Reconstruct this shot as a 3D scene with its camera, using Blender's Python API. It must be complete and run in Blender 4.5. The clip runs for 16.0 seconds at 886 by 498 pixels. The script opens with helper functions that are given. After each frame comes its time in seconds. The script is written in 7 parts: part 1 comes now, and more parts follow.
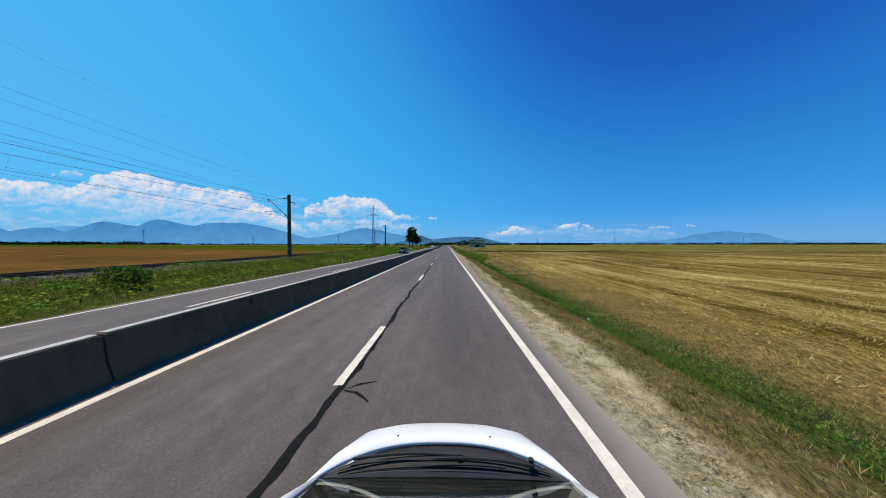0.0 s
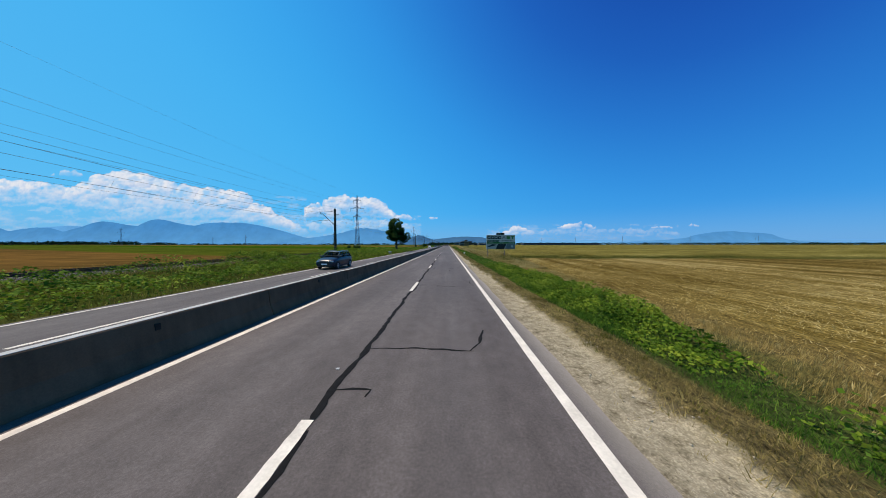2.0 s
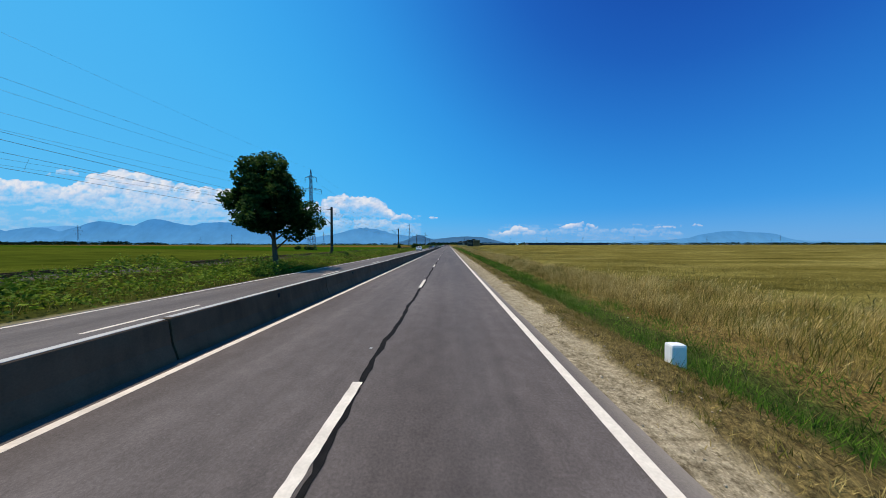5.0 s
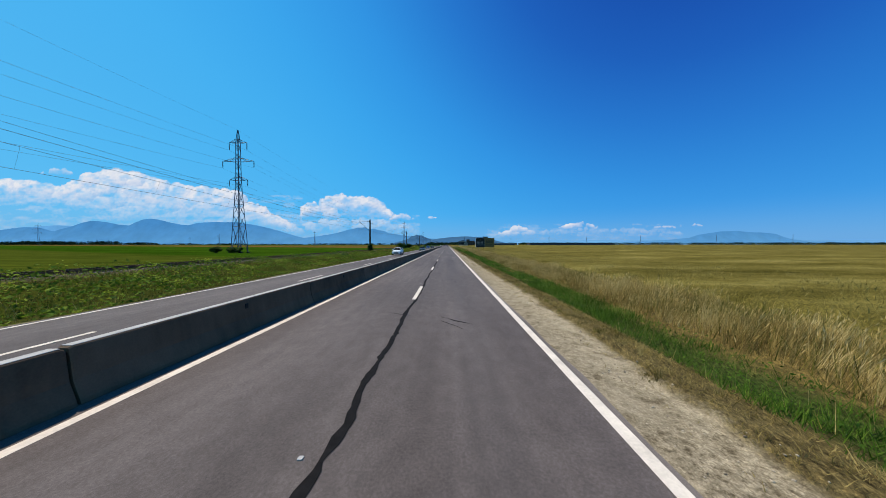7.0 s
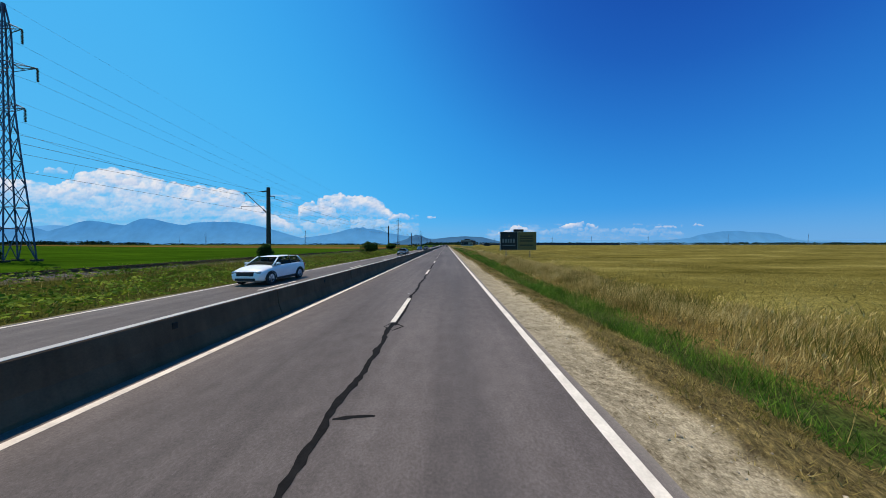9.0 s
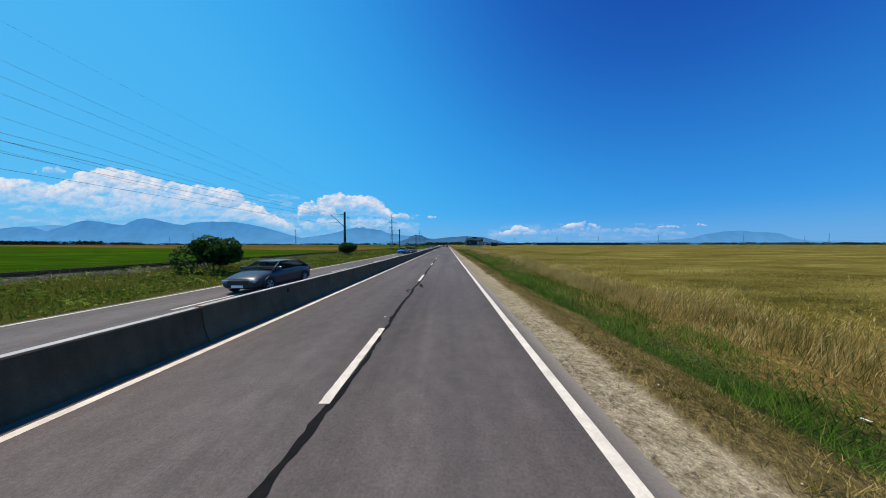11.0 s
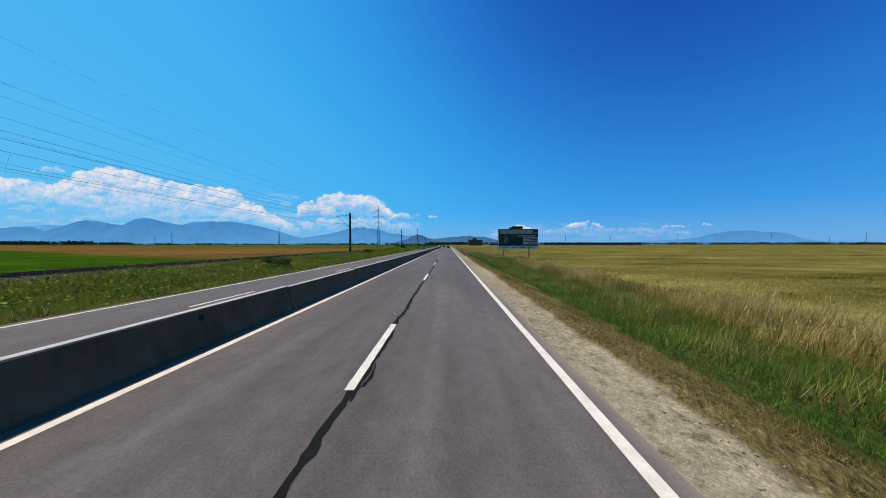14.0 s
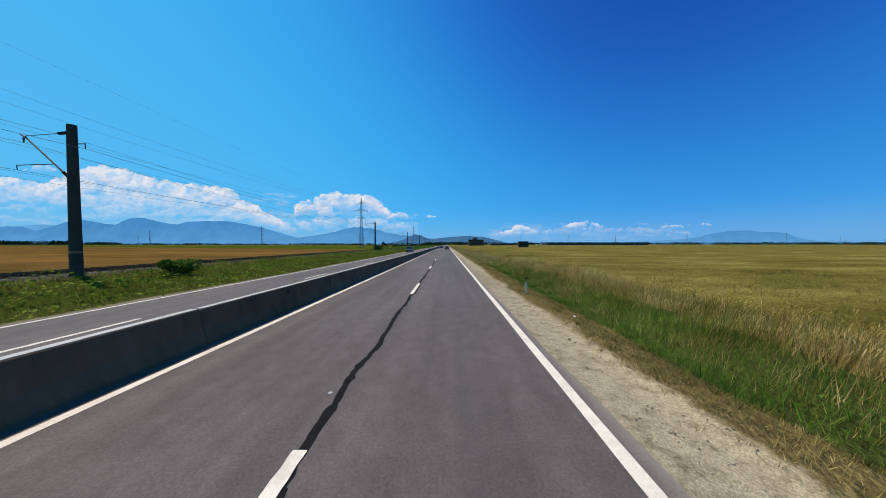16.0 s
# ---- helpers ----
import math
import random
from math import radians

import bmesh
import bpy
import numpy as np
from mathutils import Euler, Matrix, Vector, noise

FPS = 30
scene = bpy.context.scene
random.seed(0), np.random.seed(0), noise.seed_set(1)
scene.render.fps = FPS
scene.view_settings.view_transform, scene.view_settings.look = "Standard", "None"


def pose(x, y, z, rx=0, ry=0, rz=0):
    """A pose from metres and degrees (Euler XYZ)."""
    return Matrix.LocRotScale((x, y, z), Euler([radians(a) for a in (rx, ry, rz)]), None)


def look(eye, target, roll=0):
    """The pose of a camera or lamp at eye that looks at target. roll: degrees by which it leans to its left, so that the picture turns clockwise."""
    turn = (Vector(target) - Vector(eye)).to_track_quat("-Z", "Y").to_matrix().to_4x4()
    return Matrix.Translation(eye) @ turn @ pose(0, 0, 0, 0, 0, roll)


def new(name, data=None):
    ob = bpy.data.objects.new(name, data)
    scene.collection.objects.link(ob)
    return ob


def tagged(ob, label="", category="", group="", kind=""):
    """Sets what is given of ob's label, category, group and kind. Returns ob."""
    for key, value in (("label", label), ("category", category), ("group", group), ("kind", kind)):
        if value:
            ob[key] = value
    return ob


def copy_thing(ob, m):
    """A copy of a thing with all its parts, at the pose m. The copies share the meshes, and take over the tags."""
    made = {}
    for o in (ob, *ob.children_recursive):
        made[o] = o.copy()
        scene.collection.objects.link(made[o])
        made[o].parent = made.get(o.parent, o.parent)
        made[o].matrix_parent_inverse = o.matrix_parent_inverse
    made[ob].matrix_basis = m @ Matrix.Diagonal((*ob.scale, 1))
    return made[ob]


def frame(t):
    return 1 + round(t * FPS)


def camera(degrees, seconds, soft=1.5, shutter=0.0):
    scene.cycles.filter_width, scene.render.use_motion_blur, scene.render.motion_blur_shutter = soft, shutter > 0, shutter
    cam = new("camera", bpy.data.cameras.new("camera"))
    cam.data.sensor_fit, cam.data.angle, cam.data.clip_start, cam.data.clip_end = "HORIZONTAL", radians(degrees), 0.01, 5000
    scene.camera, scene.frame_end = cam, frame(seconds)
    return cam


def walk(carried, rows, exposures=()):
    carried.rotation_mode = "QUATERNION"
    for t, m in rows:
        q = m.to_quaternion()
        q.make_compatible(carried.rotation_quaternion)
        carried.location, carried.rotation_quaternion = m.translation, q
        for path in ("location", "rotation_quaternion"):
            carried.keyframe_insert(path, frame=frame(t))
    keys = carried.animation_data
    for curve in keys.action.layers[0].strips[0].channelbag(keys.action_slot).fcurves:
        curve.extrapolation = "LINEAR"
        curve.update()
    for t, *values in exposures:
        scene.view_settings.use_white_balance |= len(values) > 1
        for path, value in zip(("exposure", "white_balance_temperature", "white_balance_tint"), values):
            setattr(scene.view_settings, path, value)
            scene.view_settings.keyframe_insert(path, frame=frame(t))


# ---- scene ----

# ---- the camera and its walk ----
cam = camera(120.5, 16.0, 0.9)
EYE = 2.25
TRACK = [(0.0, 0.00, -4.11), (0.5, 0.05, 6.09), (1.0, 0.06, 16.18), (1.5, 0.04, 26.18), (2.0, -0.02, 36.11), (2.5, -0.06, 45.97), (3.0, -0.11, 55.78),
         (3.5, -0.17, 65.56), (4.0, -0.25, 75.30), (4.5, -0.32, 85.02), (5.0, -0.37, 94.73), (5.5, -0.41, 104.43), (6.0, -0.43, 114.14), (6.5, -0.44, 123.85),
         (7.0, -0.42, 133.58), (7.5, -0.38, 143.32), (8.0, -0.33, 153.08), (8.5, -0.28, 162.87), (9.0, -0.22, 172.68), (9.5, -0.16, 182.52), (10.0, -0.11, 192.38),
         (10.5, -0.07, 202.27), (11.0, -0.05, 212.19), (11.5, -0.05, 222.14), (12.0, -0.08, 232.11), (12.5, -0.13, 242.10), (13.0, -0.17, 252.11)]
TRACK += [(13.5, -0.23, 262.14), (14.0, -0.28, 272.18), (14.5, -0.30, 282.23), (15.0, -0.29, 292.29), (15.5, -0.23, 302.35), (16.0, -0.16, 312.40)]
PITCH, ROLL, YAW = -1.02, 0.0, 1.02
# slow wander of the heading in degrees, of the eye's height, and small shifts of the track
SWAY = ([0, 1.5, 2, 3, 3.5, 4, 6.5, 7, 7.5, 9, 11.5, 12, 14, 14.5, 15, 15.5, 16], [-0.1, -0.1, 0.08, 0.1, 0.2, 0.24, 0.0, -0.1, -0.2, -0.22, -0.08, 0.12, 0.14, 0.1, -0.05, -0.1, -0.2])
LIFT = ([0, 1.5, 3, 16], [0.042, 0.02, 0.0, 0.0])
SIDE = ([0, 2, 3.5, 4, 6, 7, 11.5, 12.5, 13, 14, 14.5, 16], [0.0, 0.02, 0.036, 0.042, 0.02, 0.0, 0.0, 0.02, 0.028, 0.0, -0.02, -0.01])
AHEAD = ([0, 1, 1.5, 2, 2.5, 3, 3.5, 4, 6, 7, 8, 9, 10, 11, 11.5, 12, 13, 14, 15, 16], [0.06, 0.04, -0.15, -0.33, -0.3, -0.1, 0.08, 0.17, 0.18, 0.12, 0.0, 0.04, 0.16, 0.3, 0.32, 0.14, 0.1, 0.0, 0.04, 0.12])


def camera_pose(t, x, y):
    turn = float(np.interp(t, *SWAY))
    return pose(x + 0.097 * turn + float(np.interp(t, *SIDE)), y + float(np.interp(t, *AHEAD)), EYE - 0.048 * turn + float(np.interp(t, *LIFT)), 90 + PITCH, ROLL, YAW + turn)


walk(cam, [(t, camera_pose(t, x, y)) for t, x, y in TRACK], [(0.0, 0.0, 7000, 10), (16.0, 0.0, 7000, 10)])

# ---- world, sun ----
SUN_EL, SUN_AZ = radians(64), radians(-68)  # azimuth from +y, clockwise positive
world = bpy.data.worlds.new("world")
scene.world = world
world.use_nodes = True
wt = world.node_tree
sky = wt.nodes.new("ShaderNodeTexSky")
sky.sky_type, sky.sun_disc, sky.sun_elevation, sky.sun_rotation = "NISHITA", False, SUN_EL, SUN_AZ
sky.altitude, sky.air_density, sky.dust_density, sky.ozone_density = 800, 1.2, 0.6, 3.7
tone = wt.nodes.new("ShaderNodeHueSaturation")
tone.inputs["Saturation"].default_value = 1.4
tone.inputs["Value"].default_value = 0.16
wt.links.new(sky.outputs[0], tone.inputs["Color"])


def linear(r, g, b):
    """Linear colour of an 8-bit display colour."""
    return tuple(v / 255 / 12.92 if v < 10.3 else ((v / 255 + 0.055) / 1.055) ** 2.4 for v in (r, g, b)) + (1.0,)


def sky_math(op, a, b):
    n = wt.nodes.new("ShaderNodeVectorMath" if op == "DOT_PRODUCT" else "ShaderNodeMath")
    n.operation = op
    wt.links.new(a, n.inputs[0])
    n.inputs[1].default_value = b
    return n.outputs["Value"]


def sky_ramp(value, stops):
    n = wt.nodes.new("ShaderNodeValToRGB")
    while len(n.color_ramp.elements) < len(stops):
        n.color_ramp.elements.new(0.5)
    for e, (p, c) in zip(n.color_ramp.elements, stops):
        e.position, e.color = p, linear(*c)
    wt.links.new(value, n.inputs[0])
    return n.outputs[0]


def sky_mix(fac, a, b):
    n = wt.nodes.new("ShaderNodeMix")
    n.data_type = "RGBA"
    if hasattr(fac, "links"):
        wt.links.new(fac, n.inputs[0])
    else:
        n.inputs[0].default_value = fac
    wt.links.new(a, n.inputs[6])
    wt.links.new(b, n.inputs[7])
    return n.outputs[2]


# the deep blue pole of the clear sky lies away from the sun; the blue pales with the angle from it, and towards the horizon
facing = wt.nodes.new("ShaderNodeTexCoord").outputs["Generated"]
pole_az, pole_el = radians(53), radians(54)
pole = (math.sin(pole_az) * math.cos(pole_el), math.cos(pole_az) * math.cos(pole_el), math.sin(pole_el))
angle = sky_math("DIVIDE", sky_math("ARCCOSINE", sky_math("DOT_PRODUCT", facing, pole), 0.0), math.pi)
blue = sky_ramp(angle, [(0.0, (20, 74, 174)), (20 / 180, (20, 82, 184)), (27 / 180, (23, 97, 198)), (36 / 180, (30, 122, 218)), (48 / 180, (40, 152, 240)), (60 / 180, (50, 170, 250)), (72 / 180, (62, 181, 254)),
                        (95 / 180, (78, 189, 254)), (1.0, (104, 197, 252))])
upward = wt.nodes.new("ShaderNodeSeparateXYZ")
wt.links.new(facing, upward.inputs[0])
low = wt.nodes.new("ShaderNodeMapRange")
low.interpolation_type = "SMOOTHSTEP"
for k, v in ((1, -0.02), (2, 0.13), (3, 0.6), (4, 0.0)):
    low.inputs[k].default_value = v
wt.links.new(upward.outputs[2], low.inputs[0])
haze = wt.nodes.new("ShaderNodeRGB")
haze.outputs[0].default_value = linear(108, 174, 234)
wt.links.new(sky_mix(0.94, tone.outputs[0], sky_mix(low.outputs[0], blue, haze.outputs[0])), wt.nodes["Background"].inputs[0])
wt.nodes["Background"].inputs[1].default_value = 0.95
sun_data = bpy.data.lights.new("sun", "SUN")
sun_data.energy, sun_data.angle, sun_data.color = 4.7, radians(0.53), (1.0, 0.9, 0.76)
sun_dir = Vector((math.sin(SUN_AZ) * math.cos(SUN_EL), math.cos(SUN_AZ) * math.cos(SUN_EL), math.sin(SUN_EL)))
sun = new("sun", sun_data)
sun.matrix_world = look(sun_dir * 200, (0, 0, 0))


# ---- material helpers ----
def node(nt, kind, **inputs):
    n = nt.nodes.new("ShaderNode" + kind)
    for key, value in inputs.items():
        sock = n.inputs[int(key[1:])] if key[0] == "i" and key[1:].isdigit() else n.inputs[key]
        if hasattr(value, "is_linked") or hasattr(value, "links"):
            nt.links.new(value, sock)
        else:
            sock.default_value = value
    return n


def rgba(c):
    return (c[0], c[1], c[2], 1.0)


def ramp(nt, fac, stops):
    n = nt.nodes.new("ShaderNodeValToRGB")
    el = n.color_ramp.elements
    while len(el) < len(stops):
        el.new(0.5)
    for e, (p, c) in zip(el, stops):
        e.position, e.color = p, rgba(c)
    nt.links.new(fac, n.inputs[0])
    return n.outputs[0]


def mix(nt, fac, a, b, blend="MIX"):
    n = nt.nodes.new("ShaderNodeMix")
    n.data_type, n.blend_type = "RGBA", blend
    for sock, value in ((n.inputs[0], fac), (n.inputs[6], a), (n.inputs[7], b)):
        if hasattr(value, "links"):
            nt.links.new(value, sock)
        else:
            sock.default_value = value if isinstance(value, float) else rgba(value)
    return n.outputs[2]


def calc(nt, op, a, b=0.0, c=0.0):
    n = nt.nodes.new("ShaderNodeMath")
    n.operation = op
    for sock, value in zip(n.inputs, (a, b, c)):
        if hasattr(value, "links"):
            nt.links.new(value, sock)
        else:
            sock.default_value = value
    return n.outputs[0]


def noise_of(nt, co, scale, detail=4.0, rough=0.55, stretch=None):
    if stretch:
        co = node(nt, "Mapping", Vector=co, Scale=stretch).outputs[0]
    return node(nt, "TexNoise", Vector=co, Scale=scale, Detail=detail, Roughness=rough).outputs[0]


def start(name, rough=0.8, metal=0.0, spec=0.3):
    m = bpy.data.materials.new(name)
    m.use_nodes = True
    b = m.node_tree.nodes["Principled BSDF"]
    b.inputs["Roughness"].default_value, b.inputs["Metallic"].default_value = rough, metal
    b.inputs["Specular IOR Level"].default_value = spec
    return m, m.node_tree, b


def bump(nt, b, height, strength, distance):
    n = node(nt, "Bump", Height=height, Strength=strength, Distance=distance)
    nt.links.new(n.outputs[0], b.inputs["Normal"])


def simple(name, dark, light, scale=6.0, rough=0.8, metal=0.0, relief=0.2, depth=0.01, spec=0.3, island=0.0, coat=0.0, obj=0.0):
    """A surface between two colours, mottled at two scales, with fine relief."""
    m, nt, b = start(name, rough, metal, spec)
    co = node(nt, "TexCoord").outputs["Object"]
    a = noise_of(nt, co, scale, 5.0)
    c = noise_of(nt, co, scale * 9.0, 3.0)
    f = calc(nt, "ADD", calc(nt, "MULTIPLY", a, 0.65), calc(nt, "MULTIPLY", c, 0.35))
    if island:
        r = nt.nodes.new("ShaderNodeNewGeometry").outputs["Random Per Island"]
        f = calc(nt, "ADD", calc(nt, "MULTIPLY", f, 1.0 - island), calc(nt, "MULTIPLY", r, island))
    if obj:
        r = nt.nodes.new("ShaderNodeObjectInfo").outputs["Random"]
        f = calc(nt, "ADD", calc(nt, "MULTIPLY", f, 1.0 - obj), calc(nt, "MULTIPLY", r, obj))
    nt.links.new(ramp(nt, f, [(0.25, dark), (0.75, light)]), b.inputs["Base Color"])
    if relief:
        bump(nt, b, c, relief, depth)
    if coat:
        b.inputs["Coat Weight"].default_value, b.inputs["Coat Roughness"].default_value = coat, 0.04
    return m


def foliage(name, cols, transl=0.35, rough=0.8, own=0.55):
    """Leaves or blades: a colour of its own for each blade, some light let through."""
    m, nt, b = start(name, rough, 0.0, 0.06)
    geo = nt.nodes.new("ShaderNodeNewGeometry")
    co = node(nt, "TexCoord").outputs["Object"]
    f = calc(nt, "ADD", calc(nt, "MULTIPLY", geo.outputs["Random Per Island"], own), calc(nt, "MULTIPLY", node(nt, "MapRange", Value=noise_of(nt, co, 0.6, 5.0, 0.65), i1=0.3, i2=0.7).outputs[0], 1.05 - own))
    n = len(cols)
    c = ramp(nt, f, [(0.15 + 0.75 * i / (n - 1), col) for i, col in enumerate(cols)])
    nt.links.new(c, b.inputs["Base Color"])
    lift = nt.nodes.new("ShaderNodeVectorMath")
    lift.operation = "MULTIPLY_ADD"
    nt.links.new(geo.outputs["Normal"], lift.inputs[0])
    lift.inputs[1].default_value, lift.inputs[2].default_value = (0.55, 0.55, 0.55), (0.0, 0.0, 0.75)
    unit = nt.nodes.new("ShaderNodeVectorMath")
    unit.operation = "NORMALIZE"
    nt.links.new(lift.outputs[0], unit.inputs[0])
    nt.links.new(unit.outputs[0], b.inputs["Normal"])
    t = node(nt, "BsdfTranslucent", Color=c)
    mx = node(nt, "MixShader", i0=transl, i1=b.outputs[0], i2=t.outputs[0])
    nt.links.new(mx.outputs[0], nt.nodes["Material Output"].inputs[0])
    return m


def asphalt_material():
    m, nt, b = start("asphalt", 0.82, 0.0, 0.32)
    co = node(nt, "TexCoord").outputs["Object"]
    xyz = node(nt, "SeparateXYZ", Vector=co)
    grain = noise_of(nt, co, 30.0, 4.0, 0.6)
    patch = noise_of(nt, co, 0.35, 4.0, 0.6, (1.0, 0.25, 1.0))
    streak = noise_of(nt, co, 1.1, 3.0, 0.6, (1.0, 0.03, 1.0))
    f = calc(nt, "ADD", calc(nt, "MULTIPLY", grain, 0.36), calc(nt, "ADD", calc(nt, "MULTIPLY", patch, 0.34), calc(nt, "MULTIPLY", streak, 0.3)))
    speck = noise_of(nt, co, 120.0, 2.0, 0.8)
    mottle = noise_of(nt, co, 3.2, 6.0, 0.72, (1.0, 0.7, 1.0))
    f = calc(nt, "ADD", f, calc(nt, "MULTIPLY", calc(nt, "SUBTRACT", mottle, 0.5), 0.3))
    f = calc(nt, "ADD", f, calc(nt, "MULTIPLY", calc(nt, "SUBTRACT", speck, 0.5), 0.3))
    c = ramp(nt, f, [(0.3, (0.039, 0.0305, 0.027)), (0.5, (0.086, 0.0705, 0.064)), (0.7, (0.163, 0.136, 0.124))])
    # pits, oil spots and paler worn chips
    pit = noise_of(nt, co, 9.0, 5.0, 0.75)
    c = mix(nt, node(nt, "MapRange", Value=pit, i1=0.665, i2=0.72, i3=0.0, i4=0.6).outputs[0], c, (0.022, 0.02, 0.02))
    c = mix(nt, node(nt, "MapRange", Value=pit, i1=0.345, i2=0.3, i3=0.0, i4=0.4).outputs[0], c, (0.2, 0.18, 0.165))
    # the darker worn wheel track of the right-hand lane
    track = calc(nt, "ABSOLUTE", calc(nt, "SUBTRACT", xyz.outputs[0], 0.12))
    dark = node(nt, "MapRange", Value=calc(nt, "ADD", track, calc(nt, "MULTIPLY", streak, 0.8)), i1=0.3, i2=1.1, i3=0.32, i4=0.0).outputs[0]
    c = mix(nt, dark, c, (0.056, 0.05, 0.049))
    # dust and sand blown over the edge beyond the line
    drift = calc(nt, "ADD", xyz.outputs[0], calc(nt, "ADD", calc(nt, "MULTIPLY", calc(nt, "SUBTRACT", patch, 0.5), 0.5), calc(nt, "MULTIPLY", calc(nt, "SUBTRACT", speck, 0.5), 0.35)))
    c = mix(nt, node(nt, "MapRange", Value=drift, i1=1.65, i2=2.3, i3=0.0, i4=0.75).outputs[0], c, (0.34, 0.29, 0.235))
    nt.links.new(c, b.inputs["Base Color"])
    bump(nt, b, calc(nt, "ADD", grain, speck), 0.5, 0.005)
    return m


def concrete_material(name="shaded_barrier_concrete", dark=(0.055, 0.034, 0.02), light=(0.135, 0.089, 0.056)):
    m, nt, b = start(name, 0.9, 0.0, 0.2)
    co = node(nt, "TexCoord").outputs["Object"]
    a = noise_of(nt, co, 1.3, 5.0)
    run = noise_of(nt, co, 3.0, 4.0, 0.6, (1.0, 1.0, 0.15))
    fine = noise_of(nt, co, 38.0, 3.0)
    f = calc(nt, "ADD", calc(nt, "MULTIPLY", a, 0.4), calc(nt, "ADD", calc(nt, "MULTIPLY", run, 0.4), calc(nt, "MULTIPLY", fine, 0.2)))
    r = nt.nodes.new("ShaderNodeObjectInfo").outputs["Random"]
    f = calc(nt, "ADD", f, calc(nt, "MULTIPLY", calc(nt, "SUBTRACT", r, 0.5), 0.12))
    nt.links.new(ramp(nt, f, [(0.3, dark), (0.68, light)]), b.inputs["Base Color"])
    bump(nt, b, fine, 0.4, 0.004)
    return m


def ground_material():
    """Verges, ditch and fields, laid out by metres from the road and along it."""
    m, nt, b = start("earth_and_fields", 1.0, 0.0, 0.0)
    co = node(nt, "TexCoord").outputs["Object"]
    xyz = node(nt, "SeparateXYZ", Vector=co)
    x, y = xyz.outputs[0], xyz.outputs[1]
    broad = noise_of(nt, co, 0.08, 3.0, 0.6)
    mid = noise_of(nt, co, 0.9, 4.0, 0.65)
    fine = noise_of(nt, co, 11.0, 4.0, 0.7)
    grit = noise_of(nt, co, 40.0, 3.0, 0.7)
    wob = calc(nt, "ADD", calc(nt, "MULTIPLY", calc(nt, "SUBTRACT", broad, 0.5), 1.6), calc(nt, "ADD", calc(nt, "MULTIPLY", calc(nt, "SUBTRACT", mid, 0.5), 1.0), calc(nt, "MULTIPLY", calc(nt, "SUBTRACT", fine, 0.5), 0.7)))
    # the verge on the right
    sod = calc(nt, "MULTIPLY", node(nt, "MapRange", Value=y, i1=48.0, i2=60.0, i3=0.0, i4=0.24).outputs[0], node(nt, "MapRange", Value=y, i1=118.0, i2=96.0).outputs[0])
    near = calc(nt, "MULTIPLY_ADD", wob, node(nt, "MapRange", Value=x, i1=2.1, i2=4.5, i3=0.25, i4=1.0).outputs[0], sod)
    rx = calc(nt, "DIVIDE", calc(nt, "SUBTRACT", calc(nt, "ADD", x, near), 2.0), 12.0)
    right = ramp(nt, rx, [(0.0, (0.34, 0.292, 0.21)), (0.085, (0.43, 0.365, 0.25)), (0.105, (0.15, 0.118, 0.048)), (0.2, (0.16, 0.124, 0.045)), (0.235, (0.08, 0.085, 0.022)),
                          (0.27, (0.032, 0.07, 0.009)), (0.36, (0.04, 0.068, 0.012)), (0.44, (0.19, 0.135, 0.045)), (0.75, (0.22, 0.16, 0.055))])
    right = mix(nt, calc(nt, "MULTIPLY", node(nt, "MapRange", Value=y, i1=88.0, i2=104.0).outputs[0], node(nt, "MapRange", Value=x, i1=6.0, i2=7.5).outputs[0]), right, (0.17, 0.125, 0.038))
    ditch = calc(nt, "MULTIPLY", node(nt, "MapRange", Value=calc(nt, "ADD", y, calc(nt, "MULTIPLY", wob, 2.0)), i1=38.0, i2=44.0).outputs[0], node(nt, "MapRange", Value=y, i1=90.0, i2=84.0).outputs[0])
    ditch = calc(nt, "MULTIPLY", ditch, calc(nt, "MULTIPLY", node(nt, "MapRange", Value=calc(nt, "ADD", x, near), i1=4.2, i2=4.6).outputs[0], node(nt, "MapRange", Value=calc(nt, "ADD", x, near), i1=8.2, i2=7.7).outputs[0]))
    right = mix(nt, ditch, right, (0.022, 0.05, 0.008))
    later = calc(nt, "MULTIPLY", node(nt, "MapRange", Value=calc(nt, "ADD", y, calc(nt, "MULTIPLY", wob, 3.0)), i1=226.0, i2=244.0).outputs[0], node(nt, "MapRange", Value=y, i1=420.0, i2=345.0).outputs[0])
    later = calc(nt, "MULTIPLY", later, calc(nt, "MULTIPLY", node(nt, "MapRange", Value=calc(nt, "ADD", x, near), i1=4.7, i2=5.1).outputs[0], node(nt, "MapRange", Value=calc(nt, "ADD", x, near), i1=9.2, i2=8.3).outputs[0]))
    right = mix(nt, later, right, (0.045, 0.08, 0.012))
    peb = node(nt, "TexVoronoi", Vector=co, Scale=60.0)
    pebble = ramp(nt, peb.outputs["Color"], [(0.2, (0.5, 0.46, 0.4)), (0.55, (1.0, 0.98, 0.95)), (0.85, (1.7, 1.65, 1.55))])
    right = mix(nt, 0.4, right, mix(nt, 1.0, right, pebble, "MULTIPLY"))
    coarse = node(nt, "MapRange", Value=calc(nt, "ADD", broad, calc(nt, "MULTIPLY", calc(nt, "SUBTRACT", mid, 0.5), 0.6)), i1=0.42, i2=0.58).outputs[0]
    grey = ramp(nt, noise_of(nt, co, 11.0, 6.0, 0.8), [(0.36, (0.3, 0.28, 0.25)), (0.46, (0.7, 0.68, 0.65)), (0.54, (0.95, 0.94, 0.93)), (0.66, (1.25, 1.24, 1.22))])
